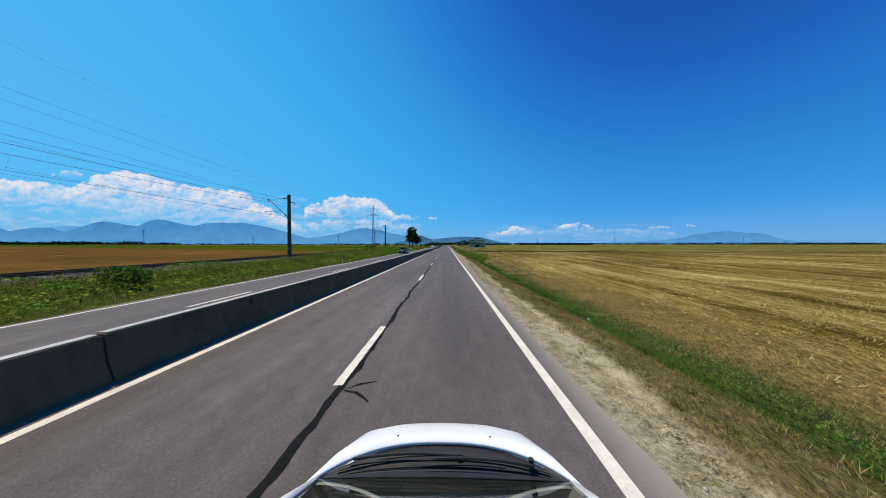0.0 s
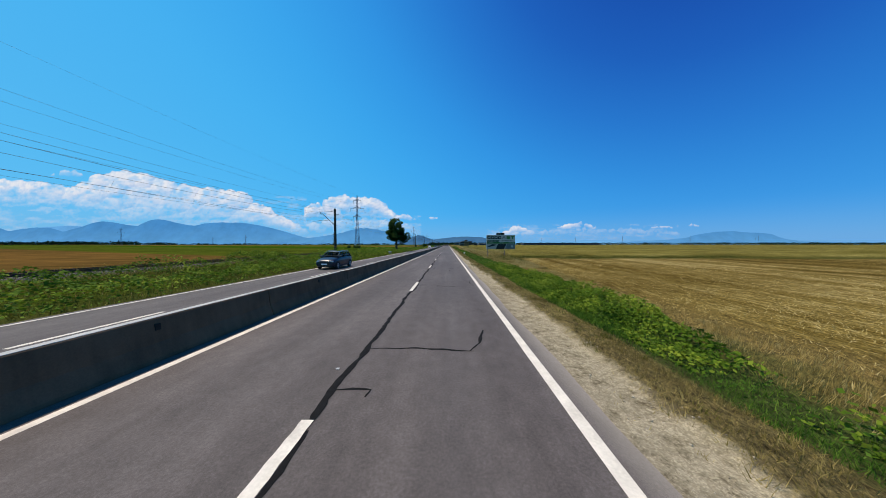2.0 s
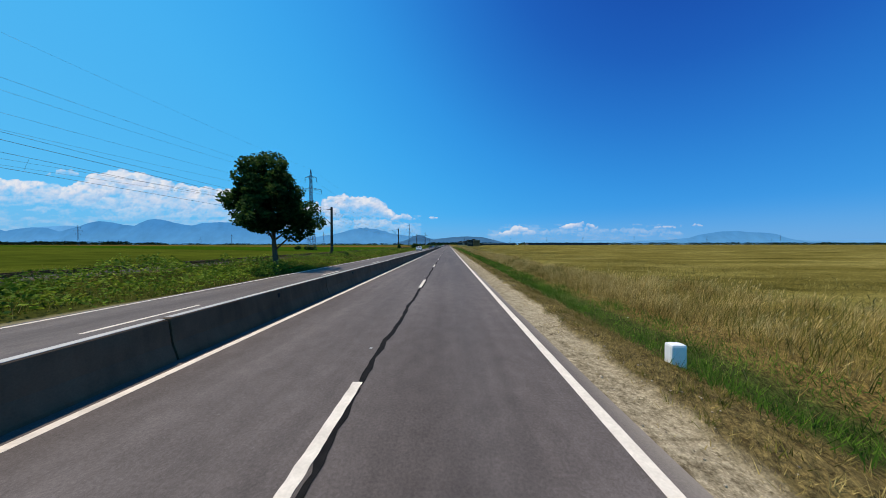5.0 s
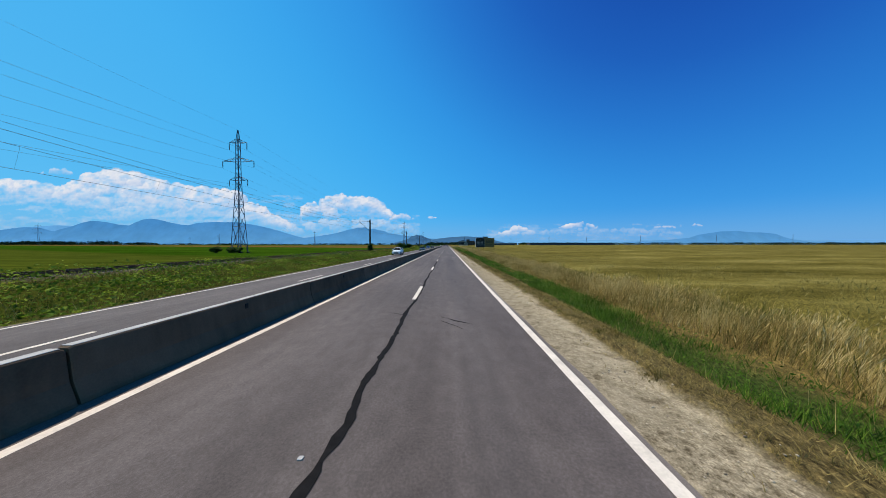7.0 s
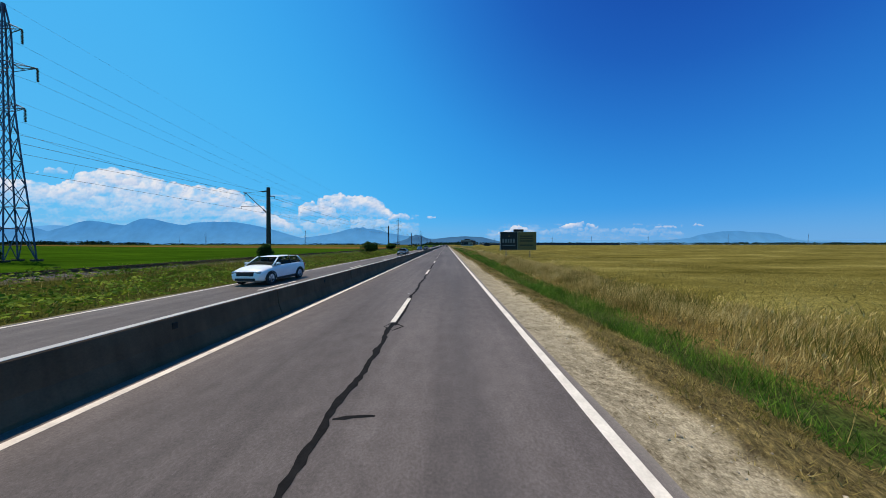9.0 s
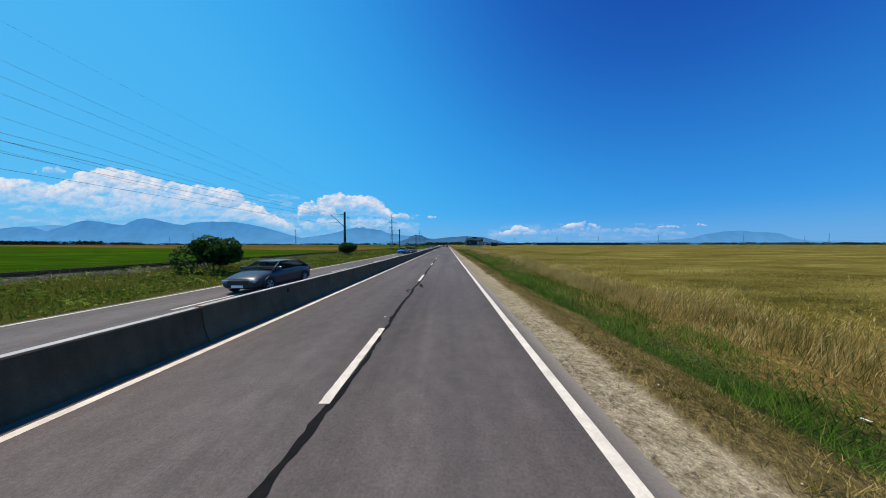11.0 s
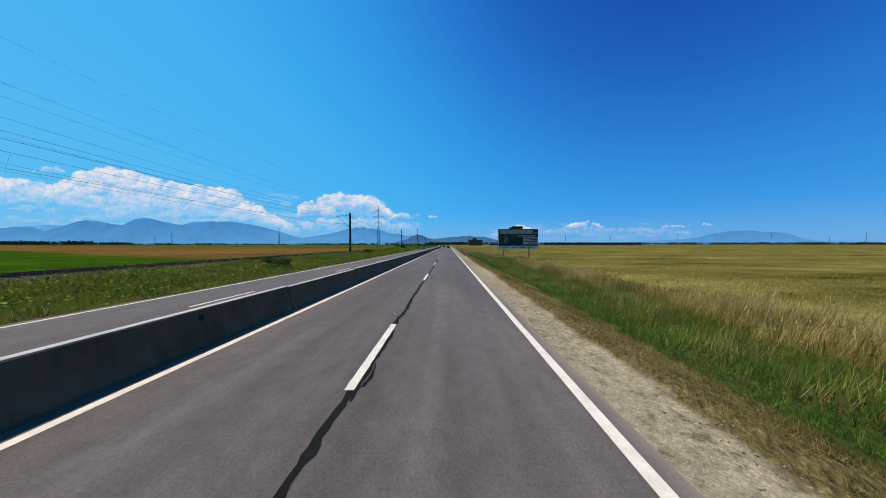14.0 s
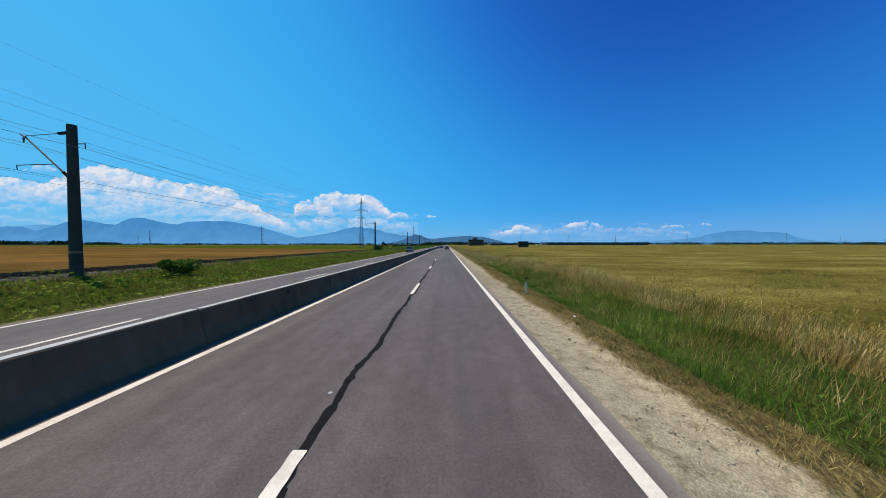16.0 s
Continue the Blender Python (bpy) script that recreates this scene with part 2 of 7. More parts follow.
    right = mix(nt, coarse, right, mix(nt, 1.0, right, grey, "MULTIPLY"))
    right = mix(nt, 1.0, right, ramp(nt, noise_of(nt, co, 3.4, 7.0, 0.78), [(0.34, (0.42, 0.4, 0.36)), (0.45, (0.86, 0.85, 0.83)), (0.53, (1.02, 1.02, 1.02)), (0.64, (1.22, 1.21, 1.19))]), "MULTIPLY")
    sandy = mix(nt, calc(nt, "MULTIPLY", grit, 0.5), right, (0.075, 0.06, 0.035))
    # the mown field on the right: swaths along the road, and the standing crop behind
    rows = noise_of(nt, node(nt, "Mapping", Vector=co, Rotation=(0.0, 0.0, radians(7.0))).outputs[0], 0.4, 4.0, 0.6, (1.0, 0.045, 1.0))
    rowf = calc(nt, "ADD", calc(nt, "MULTIPLY", rows, 0.75), calc(nt, "MULTIPLY", fine, 0.25))
    straw = noise_of(nt, node(nt, "Mapping", Vector=co, Rotation=(0.0, 0.0, radians(7.0))).outputs[0], 5.0, 5.0, 0.75, (1.0, 0.22, 1.0))
    blot = noise_of(nt, co, 0.045, 4.0, 0.6)
    rowf = calc(nt, "ADD", calc(nt, "MULTIPLY", rowf, 0.42), calc(nt, "ADD", calc(nt, "MULTIPLY", straw, 0.34), calc(nt, "MULTIPLY", blot, 0.24)))
    mown = ramp(nt, rowf, [(0.42, (0.05, 0.034, 0.009)), (0.485, (0.15, 0.105, 0.026)), (0.535, (0.26, 0.19, 0.06)), (0.6, (0.55, 0.43, 0.19))])
    crop = ramp(nt, calc(nt, "ADD", calc(nt, "MULTIPLY", noise_of(nt, co, 0.16, 6.0, 0.68, (0.35, 1.0, 1.0)), 0.65), calc(nt, "ADD", calc(nt, "MULTIPLY", mid, 0.15), calc(nt, "MULTIPLY", fine, 0.2))),
                [(0.36, (0.04, 0.038, 0.009)), (0.45, (0.1, 0.084, 0.02)), (0.54, (0.162, 0.136, 0.036)), (0.66, (0.28, 0.235, 0.08))])
    bare = calc(nt, "MULTIPLY", node(nt, "MapRange", Value=calc(nt, "ADD", y, calc(nt, "ADD", calc(nt, "MULTIPLY", wob, 9.0), calc(nt, "MULTIPLY", x, -0.25))), i1=34.0, i2=48.0, i3=0.0, i4=0.62).outputs[0], node(nt, "MapRange", Value=straw, i1=0.35, i2=0.62, i3=1.0, i4=0.5).outputs[0])
    mown = mix(nt, bare, mown, (0.075, 0.05, 0.016))
    edge = calc(nt, "MULTIPLY", node(nt, "MapRange", Value=calc(nt, "ADD", y, calc(nt, "MULTIPLY", wob, 4.0)), i1=82.5, i2=84.5).outputs[0], 0.8)
    mown = mix(nt, edge, mown, (0.045, 0.055, 0.014))
    fr = mix(nt, node(nt, "MapRange", Value=calc(nt, "ADD", y, calc(nt, "MULTIPLY", wob, 3.0)), i1=88.0, i2=90.5).outputs[0], mown, crop)
    rr = mix(nt, node(nt, "MapRange", Value=calc(nt, "ADD", x, near), i1=8.0, i2=10.5).outputs[0], sandy, fr)
    # litter of straw and blades on all that is grown over
    la = noise_of(nt, node(nt, "Mapping", Vector=co, Rotation=(0.0, 0.0, 0.6)).outputs[0], 16.0, 5.0, 0.8, (1.0, 0.3, 1.0))
    lb = noise_of(nt, node(nt, "Mapping", Vector=co, Rotation=(0.0, 0.0, -0.9)).outputs[0], 21.0, 5.0, 0.8, (0.3, 1.0, 1.0))
    lit = ramp(nt, calc(nt, "MULTIPLY", calc(nt, "ADD", la, lb), 0.5), [(0.38, (0.25, 0.26, 0.28)), (0.48, (0.75, 0.76, 0.78)), (0.56, (1.35, 1.3, 1.2)), (0.66, (2.3, 2.15, 1.9))])
    grown = node(nt, "MapRange", Value=calc(nt, "ADD", x, near), i1=3.0, i2=3.35).outputs[0]
    rr = mix(nt, grown, rr, mix(nt, 1.0, rr, lit, "MULTIPLY"))
    # the left: gravel edge, weeds, railway bank, then parcels of field
    lx = calc(nt, "DIVIDE", calc(nt, "SUBTRACT", calc(nt, "SUBTRACT", -12.3, x), calc(nt, "MULTIPLY", wob, 0.6)), 20.0)
    left = ramp(nt, lx, [(0.0, (0.27, 0.24, 0.17)), (0.03, (0.25, 0.22, 0.13)), (0.05, (0.06, 0.064, 0.016)), (0.2, (0.045, 0.064, 0.008)), (0.42, (0.06, 0.062, 0.012)),
                         (0.5, (0.1, 0.085, 0.055)), (0.62, (0.1, 0.09, 0.05)), (0.72, (0.08, 0.09, 0.03))])
    left = mix(nt, calc(nt, "MULTIPLY", fine, 0.45), left, (0.03, 0.035, 0.01))
    left = mix(nt, 0.5, left, mix(nt, 1.0, left, lit, "MULTIPLY"))
    skew = calc(nt, "ADD", y, calc(nt, "ADD", calc(nt, "MULTIPLY", x, 0.42), calc(nt, "MULTIPLY", wob, 2.0)))
    ly = calc(nt, "DIVIDE", skew, 1000.0)
    band = ramp(nt, calc(nt, "MAXIMUM", ly, 0.0), [(0.0, (0.115, 0.066, 0.02)), (0.066, (0.11, 0.062, 0.018)), (0.07, (0.052, 0.072, 0.008)), (0.16, (0.05, 0.07, 0.008)), (0.168, (0.022, 0.065, 0.003)),
                         (0.292, (0.024, 0.068, 0.004)), (0.3, (0.14, 0.08, 0.025)), (0.42, (0.125, 0.073, 0.023)), (0.425, (0.045, 0.08, 0.008)), (0.6, (0.05, 0.085, 0.011)),
                         (0.62, (0.15, 0.1, 0.03)), (0.75, (0.13, 0.09, 0.028)), (0.76, (0.03, 0.05, 0.009)), (1.0, (0.035, 0.05, 0.01))])
    fields = mix(nt, calc(nt, "MULTIPLY", noise_of(nt, co, 0.25, 4.0, 0.6, (0.3, 1.0, 1.0)), 0.16), band, (0.07, 0.055, 0.015))
    sown = calc(nt, "ADD", calc(nt, "MULTIPLY", noise_of(nt, co, 0.5, 5.0, 0.7, (0.2, 1.0, 1.0)), 0.6), calc(nt, "MULTIPLY", noise_of(nt, co, 0.035, 4.0, 0.6, (0.5, 1.0, 1.0)), 0.4))
    fields = mix(nt, 1.0, fields, ramp(nt, sown, [(0.36, (0.5, 0.52, 0.5)), (0.5, (0.88, 0.88, 0.86)), (0.62, (1.5, 1.3, 1.15))]), "MULTIPLY")
    ll = mix(nt, node(nt, "MapRange", Value=calc(nt, "SUBTRACT", calc(nt, "MULTIPLY", wob, 0.8), x), i1=27.0, i2=28.5).outputs[0], left, fields)
    c = mix(nt, calc(nt, "GREATER_THAN", x, -3.0), ll, rr)
    nt.links.new(c, b.inputs["Base Color"])
    bump(nt, b, calc(nt, "ADD", calc(nt, "MULTIPLY", fine, 0.6), calc(nt, "MULTIPLY", grit, 0.4)), 0.7, 0.05)
    return m


def glass_material(name="car_glass", tint=(0.16, 0.21, 0.2)):
    m, nt, b = start(name, 0.02, 0.0, 0.5)
    b.inputs["Base Color"].default_value, b.inputs["Transmission Weight"].default_value, b.inputs["IOR"].default_value = rgba(tint), 1.0, 1.08
    return m


def sky_far_material(name, dark, light, scale, air=None, veil=0.32):
    m, nt, b = start(name, 1.0, 0.0, 0.0)
    co = node(nt, "TexCoord").outputs["Object"]
    f = noise_of(nt, co, scale, 6.0, 0.6)
    nt.links.new(ramp(nt, f, [(0.35, dark), (0.65, light)]), b.inputs["Base Color"])
    if air:  # a far backdrop: air haze painted in as glow, paler towards the foot
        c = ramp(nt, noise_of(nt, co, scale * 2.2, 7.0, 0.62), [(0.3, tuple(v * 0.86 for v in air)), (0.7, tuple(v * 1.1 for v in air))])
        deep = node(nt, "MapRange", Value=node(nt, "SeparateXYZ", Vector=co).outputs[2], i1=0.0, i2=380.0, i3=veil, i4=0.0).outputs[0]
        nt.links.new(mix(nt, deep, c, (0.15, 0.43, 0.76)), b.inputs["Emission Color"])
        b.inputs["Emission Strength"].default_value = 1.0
    return m


M = {}
M["asphalt"] = asphalt_material()
M["ground"] = ground_material()
# barrier face darkened to stand in for shade, its top pale for sun
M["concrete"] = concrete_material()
M["cap"] = simple("sunlit_barrier_top_concrete", (0.3, 0.29, 0.27), (0.5, 0.48, 0.45), 2.5, 0.9)
M["pole"] = concrete_material("pole_concrete", (0.03, 0.024, 0.018), (0.075, 0.06, 0.046))
M["paint"] = simple("road_paint", (0.44, 0.385, 0.32), (0.8, 0.72, 0.61), 3.0, 0.8, relief=0.4, depth=0.003, spec=0.15)
M["tar"] = simple("crack_sealant", (0.004, 0.004, 0.004), (0.015, 0.014, 0.014), 9.0, 0.95, relief=0.3, depth=0.004, spec=0.1)
M["stone"] = simple("gravel_stone", (0.16, 0.125, 0.085), (0.44, 0.37, 0.27), 9.0, 0.95, island=0.5)
M["steel"] = simple("galvanised_steel", (0.2, 0.21, 0.22), (0.36, 0.37, 0.38), 4.0, 0.5, 0.6)
M["bracket"] = simple("painted_bracket_steel", (0.035, 0.04, 0.05), (0.08, 0.085, 0.1), 4.0, 0.6, 0.2)
M["leg"] = simple("weathered_leg_steel", (0.14, 0.115, 0.1), (0.34, 0.3, 0.27), 4.0, 0.8, 0.1)
M["lattice"] = simple("lattice_steel", (0.05, 0.06, 0.09), (0.11, 0.13, 0.18), 1.0, 0.6, 0.3)
M["rust"] = simple("rail_steel", (0.05, 0.03, 0.02), (0.12, 0.07, 0.045), 5.0, 0.8, 0.3)
M["wire"] = simple("wire", (0.08, 0.09, 0.1), (0.14, 0.15, 0.16), 1.0, 0.5, 0.5, relief=0)
M["ceramic"] = simple("insulator_glaze", (0.03, 0.02, 0.018), (0.07, 0.05, 0.04), 3.0, 0.25, relief=0)
M["white"] = simple("white_panel", (0.62, 0.63, 0.63), (0.8, 0.8, 0.79), 1.5, 0.6)
M["post"] = simple("aged_post_plastic", (0.5, 0.44, 0.32), (0.72, 0.66, 0.52), 3.0, 0.7, spec=0.1)
M["black"] = simple("black_panel", (0.008, 0.008, 0.008), (0.024, 0.022, 0.021), 2.0, 0.6, spec=0.15)
M["rubber"] = simple("rubber", (0.015, 0.015, 0.015), (0.04, 0.04, 0.04), 8.0, 0.85)
M["glass"] = glass_material()
M["bark"] = simple("bark", (0.04, 0.03, 0.02), (0.13, 0.1, 0.07), 3.0, 0.95, relief=0.8, depth=0.03)
M["leaf"] = foliage("tree_leaf", [(0.012, 0.035, 0.008), (0.03, 0.07, 0.014), (0.06, 0.11, 0.025)])
M["shrub"] = foliage("shrub_leaf", [(0.015, 0.04, 0.008), (0.04, 0.085, 0.016), (0.09, 0.14, 0.03)])
M["weed"] = foliage("weed_leaf", [(0.018, 0.05, 0.005), (0.05, 0.115, 0.012), (0.13, 0.21, 0.03)], own=0.4)
M["lush"] = foliage("lush_weed_leaf", [(0.022, 0.06, 0.005), (0.085, 0.15, 0.012), (0.25, 0.31, 0.033)], 0.3, own=0.3)
M["olive_blade"] = foliage("olive_grass_blade", [(0.04, 0.05, 0.008), (0.1, 0.1, 0.016), (0.23, 0.2, 0.048)], 0.4)
M["rank"] = foliage("rank_green_leaf", [(0.035, 0.07, 0.007), (0.1, 0.165, 0.015), (0.27, 0.31, 0.042)], own=0.45)
M["green_blade"] = foliage("green_grass_blade", [(0.016, 0.05, 0.005), (0.05, 0.12, 0.011), (0.16, 0.25, 0.035)], own=0.45)
M["dry_blade"] = foliage("dry_grass_blade", [(0.12, 0.085, 0.022), (0.34, 0.25, 0.08), (0.66, 0.52, 0.23)], 0.45, own=0.45)
M["straw"] = foliage("cut_straw", [(0.18, 0.13, 0.038), (0.46, 0.35, 0.13), (0.76, 0.62, 0.31)], 0.3)
M["head"] = foliage("grass_seed_head", [(0.34, 0.23, 0.075), (0.56, 0.41, 0.15), (0.74, 0.59, 0.28)], 0.5)
M["mown_blade"] = foliage("mown_grass_blade", [(0.05, 0.048, 0.011), (0.18, 0.138, 0.04), (0.48, 0.37, 0.14)], own=0.4)
M["crop_blade"] = foliage("crop_blade", [(0.12, 0.1, 0.024), (0.22, 0.182, 0.052), (0.36, 0.3, 0.1)])
M["woods"] = sky_far_material("far_wood", (0.008, 0.02, 0.012), (0.025, 0.05, 0.025), 0.08)
# far ranges: the blue of the hazy air is put into their emission colour
M["mountain"] = sky_far_material("mountain_forest_haze_glow", (0.008, 0.02, 0.03), (0.022, 0.045, 0.055), 0.0025, (0.05, 0.235, 0.56))
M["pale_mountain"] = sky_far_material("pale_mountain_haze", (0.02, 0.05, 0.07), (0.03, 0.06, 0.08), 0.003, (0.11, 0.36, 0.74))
M["hill"] = sky_far_material("hill_forest_haze_glow", (0.02, 0.045, 0.07), (0.035, 0.065, 0.09), 0.006, (0.015, 0.075, 0.19), 0.06)


def cloud_material():
    m = bpy.data.materials.new("cloud")
    m.use_nodes = True
    nt = m.node_tree
    nt.nodes.remove(nt.nodes["Principled BSDF"])
    co = node(nt, "TexCoord").outputs["Object"]
    cover, body = nt.nodes.new("ShaderNodeAttribute"), nt.nodes.new("ShaderNodeAttribute")
    cover.attribute_name, body.attribute_name = "cover", "body"
    fine = noise_of(nt, co, 0.02, 7.0, 0.65)
    alpha = node(nt, "MapRange", Value=calc(nt, "ADD", cover.outputs["Fac"], calc(nt, "MULTIPLY", calc(nt, "SUBTRACT", fine, 0.5), 0.5)), i1=0.12, i2=0.95, i3=0.0, i4=0.9).outputs[0]
    alpha = calc(nt, "MULTIPLY", alpha, calc(nt, "GREATER_THAN", cover.outputs["Fac"], 0.004))
    # light and shade of the puffs are painted into the glow colour
    tone = calc(nt, "ADD", body.outputs["Fac"], calc(nt, "MULTIPLY", calc(nt, "SUBTRACT", noise_of(nt, co, 0.009, 6.0, 0.6), 0.5), 0.5))
    col = ramp(nt, tone, [(0.15, (0.36, 0.53, 0.86)), (0.5, (0.54, 0.67, 0.93)), (0.8, (0.76, 0.82, 0.98)), (1.0, (0.9, 0.92, 1.0))])
    em = node(nt, "Emission", Color=col, Strength=0.92)
    tr = nt.nodes.new("ShaderNodeBsdfTransparent")
    mx = node(nt, "MixShader", i0=alpha, i1=tr.outputs[0], i2=em.outputs[0])
    nt.links.new(mx.outputs[0], nt.nodes["Material Output"].inputs[0])
    return m


M["cloud"] = cloud_material()


# ---- mesh helpers ----
def mesh_of(name, bm, material, smooth=False):
    me = bpy.data.meshes.new(name)
    bm.normal_update()
    bm.to_mesh(me)
    bm.free()
    if smooth:
        me.polygons.foreach_set("use_smooth", [True] * len(me.polygons))
    if material:
        me.materials.append(material)
    return me


def part(name, bm, material, parent, label="", smooth=False):
    ob = new(name, mesh_of(name, bm, material, smooth))
    ob.parent = parent
    if label:
        ob["label"] = label
    return ob


def thing(name, label, category, place=(0, 0, 0), turn=0.0, group="", kind=""):
    ob = new(name)
    ob.empty_display_size = 0.3
    ob.matrix_basis = pose(*place, 0, 0, turn)
    return tagged(ob, label, category, group, kind)


def box(bm, x0, x1, y0, y1, z0, z1, bevel=0.0):
    made = bmesh.ops.create_cube(bm, size=1)["verts"]
    for v in made:
        v.co = ((x0 + x1) / 2 + v.co.x * (x1 - x0), (y0 + y1) / 2 + v.co.y * (y1 - y0), (z0 + z1) / 2 + v.co.z * (z1 - z0))
    if bevel:
        edges = list({e for v in made for e in v.link_edges})
        bmesh.ops.bevel(bm, geom=edges, offset=bevel, segments=2, affect="EDGES", profile=0.6)
    return bm


def one_box(*a, **k):
    return box(bmesh.new(), *a, **k)


def rod(bm, a, b, r0, r1=None, sides=6, caps=True):
    """A straight bar from a to b."""
    a, b = Vector(a), Vector(b)
    d = b - a
    m = Matrix.Translation((a + b) / 2) @ d.to_track_quat("Z", "Y").to_matrix().to_4x4()
    bmesh.ops.create_cone(bm, cap_ends=caps, segments=sides, radius1=r0, radius2=r0 if r1 is None else r1, depth=d.length, matrix=m)
    return bm


def tube(bm, points, r, sides=4):
    """A bar along many points."""
    rings = []
    for i, p in enumerate(points):
        d = (Vector(points[min(i + 1, len(points) - 1)]) - Vector(points[max(i - 1, 0)])).normalized()
        side = d.cross(Vector((0, 0, 1)))
        side = side.normalized() if side.length > 1e-4 else Vector((1, 0, 0))
        up = side.cross(d)
        rings.append([bm.verts.new(Vector(p) + r * (math.cos(k * 2 * math.pi / sides) * side + math.sin(k * 2 * math.pi / sides) * up)) for k in range(sides)])
    for a, b in zip(rings, rings[1:]):
        for k in range(sides):
            bm.faces.new((a[k], a[(k + 1) % sides], b[(k + 1) % sides], b[k]))
    bm.faces.new(rings[0][::-1])
    bm.faces.new(rings[-1])
    return bm


def loft(sections, closed_ends=True):
    """A skin through rings of points."""
    bm = bmesh.new()
    rings = [[bm.verts.new(p) for p in s] for s in sections]
    n = len(rings[0])
    for a, b in zip(rings, rings[1:]):
        for k in range(n):
            bm.faces.new((a[k], a[(k + 1) % n], b[(k + 1) % n], b[k]))
    if closed_ends:
        bm.faces.new(rings[0][::-1])
        bm.faces.new(rings[-1])
    bmesh.ops.recalc_face_normals(bm, faces=bm.faces)
    return bm


def raw_mesh(name, co, faces, material, smooth=False):
    """A large mesh out of arrays: points (n, 3) and faces (m, 3 or 4)."""
    me = bpy.data.meshes.new(name)
    co, faces = np.asarray(co, dtype=np.float32), np.asarray(faces, dtype=np.int32)
    m, k = faces.shape
    me.vertices.add(len(co))
    me.vertices.foreach_set("co", co.ravel())
    me.loops.add(m * k)
    me.loops.foreach_set("vertex_index", faces.ravel())
    me.polygons.add(m)
    me.polygons.foreach_set("loop_start", np.arange(0, m * k, k, dtype=np.int32))
    if smooth:
        me.polygons.foreach_set("use_smooth", np.ones(m, dtype=bool))
    me.update(calc_edges=True)
    me.materials.append(material)
    return me


RNG = np.random.default_rng(7)


def value_noise(x, y, seed, scale):
    """Smooth noise in -1 to 1 over the plan."""
    r = np.random.default_rng(seed)
    table = r.uniform(-1, 1, (256, 256))
    u, v = np.asarray(x) / scale + 40.3, np.asarray(y) / scale + 17.7
    i, j = np.floor(u).astype(int), np.floor(v).astype(int)
    f, g = u - i, v - j
    f, g = f * f * (3 - 2 * f), g * g * (3 - 2 * g)
    a, b, c, d = table[i % 256, j % 256], table[(i + 1) % 256, j % 256], table[i % 256, (j + 1) % 256], table[(i + 1) % 256, (j + 1) % 256]
    return (a * (1 - f) + b * f) * (1 - g) + (c * (1 - f) + d * f) * g


def ground_height(x, y):
    x, y = np.asarray(x, dtype=float), np.asarray(y, dtype=float)
    z = np.interp(x, [-4000, -60, -28.5, -26.5, -20.5, -18.5, -15.5, -13.2, -12.45, -12.2, 1.55, 1.8, 3.4, 4.2, 5.4, 6.6, 8.5, 10.2, 11.6, 4000],
                  [-0.2, -0.2, -0.1, 0.32, 0.36, 0.1, -0.15, -0.1, -0.02, -0.15, -0.15, -0.02, -0.05, -0.16, -0.5, -0.52, -0.35, -0.35, -0.38, -0.4])
    sod = np.interp(y, [-12, 30, 45, 60, 90, 118, 200, 235, 260, 330, 430], [2.95, 3.0, 3.0, 2.75, 2.75, 3.1, 3.15, 3.25, 3.25, 3.2, 3.2])
    sod = sod + 0.3 * value_noise(y, y * 0, 111, 3.0) + 0.14 * value_noise(y, y * 0, 112, 0.8)
    z = z + 0.07 * np.clip((x - sod) / 0.12, 0, 1) * np.clip((4.4 - x) / 0.8, 0, 1)
    crop = np.clip((y - 89) / 3, 0, 1) * np.clip((x - 10.6 - 0.5 * value_noise(x, y, 5, 4.0)) / 1.2, 0, 1)
    z = z + crop * 0.5
    off = np.clip((np.abs(x + 5.0) - 7.4) / 1.5, 0, 1)
    z = z + off * (0.05 * value_noise(x, y, 1, 2.2) + 0.03 * value_noise(x, y, 2, 0.7) + 0.08 * value_noise(x, y, 3, 9.0))
    return z


# ---- ground, road, paint ----
gx = np.concatenate([-np.geomspace(30, 4200, 40)[::-1], np.arange(-29.5, -12.6, 0.5), [-12.45, -12.2, -5, 1.55, 1.8, 2.2], np.arange(2.5, 4.2, 0.1), np.arange(4.3, 14, 0.35), np.geomspace(14.5, 6000, 48)])
gx = np.concatenate([-np.array([9500, 7000.0, 5200]), gx, [9500]])
gy = np.concatenate([[-400, -200, -80], np.arange(-30, 350, 1.15), np.arange(350, 400, 1.4), np.geomspace(402, 4985, 90)])
GX, GY = np.meshgrid(gx, gy)
co = np.stack([GX, GY, ground_height(GX, GY)], -1).reshape(-1, 3)
nx, ny = len(gx), len(gy)
idx = np.arange(nx * ny).reshape(ny, nx)
quads = np.stack([idx[:-1, :-1], idx[:-1, 1:], idx[1:, 1:], idx[1:, :-1]], -1).reshape(-1, 4)
ground = tagged(new("ground", raw_mesh("ground", co, quads, M["ground"], True)), "flat farmland with sandy verges, weedy ditch and mown fields", "ground", kind="structure")

ROAD_Y0, ROAD_Y1 = -120.0, 2600.0
bm = bmesh.new()
cols = [-12.75, -12.6, -9.4, -5.5, -1.8, 1.8, 2.25, 2.35]
zs = [-0.12, -0.01, 0.0, 0.0, 0.0, 0.0, -0.006, -0.12]
ys = [ROAD_Y0] + [float(v) for v in np.arange(-30, 420, 1.5)] + [600.0, 900.0, 1500.0, ROAD_Y1]
rows = []
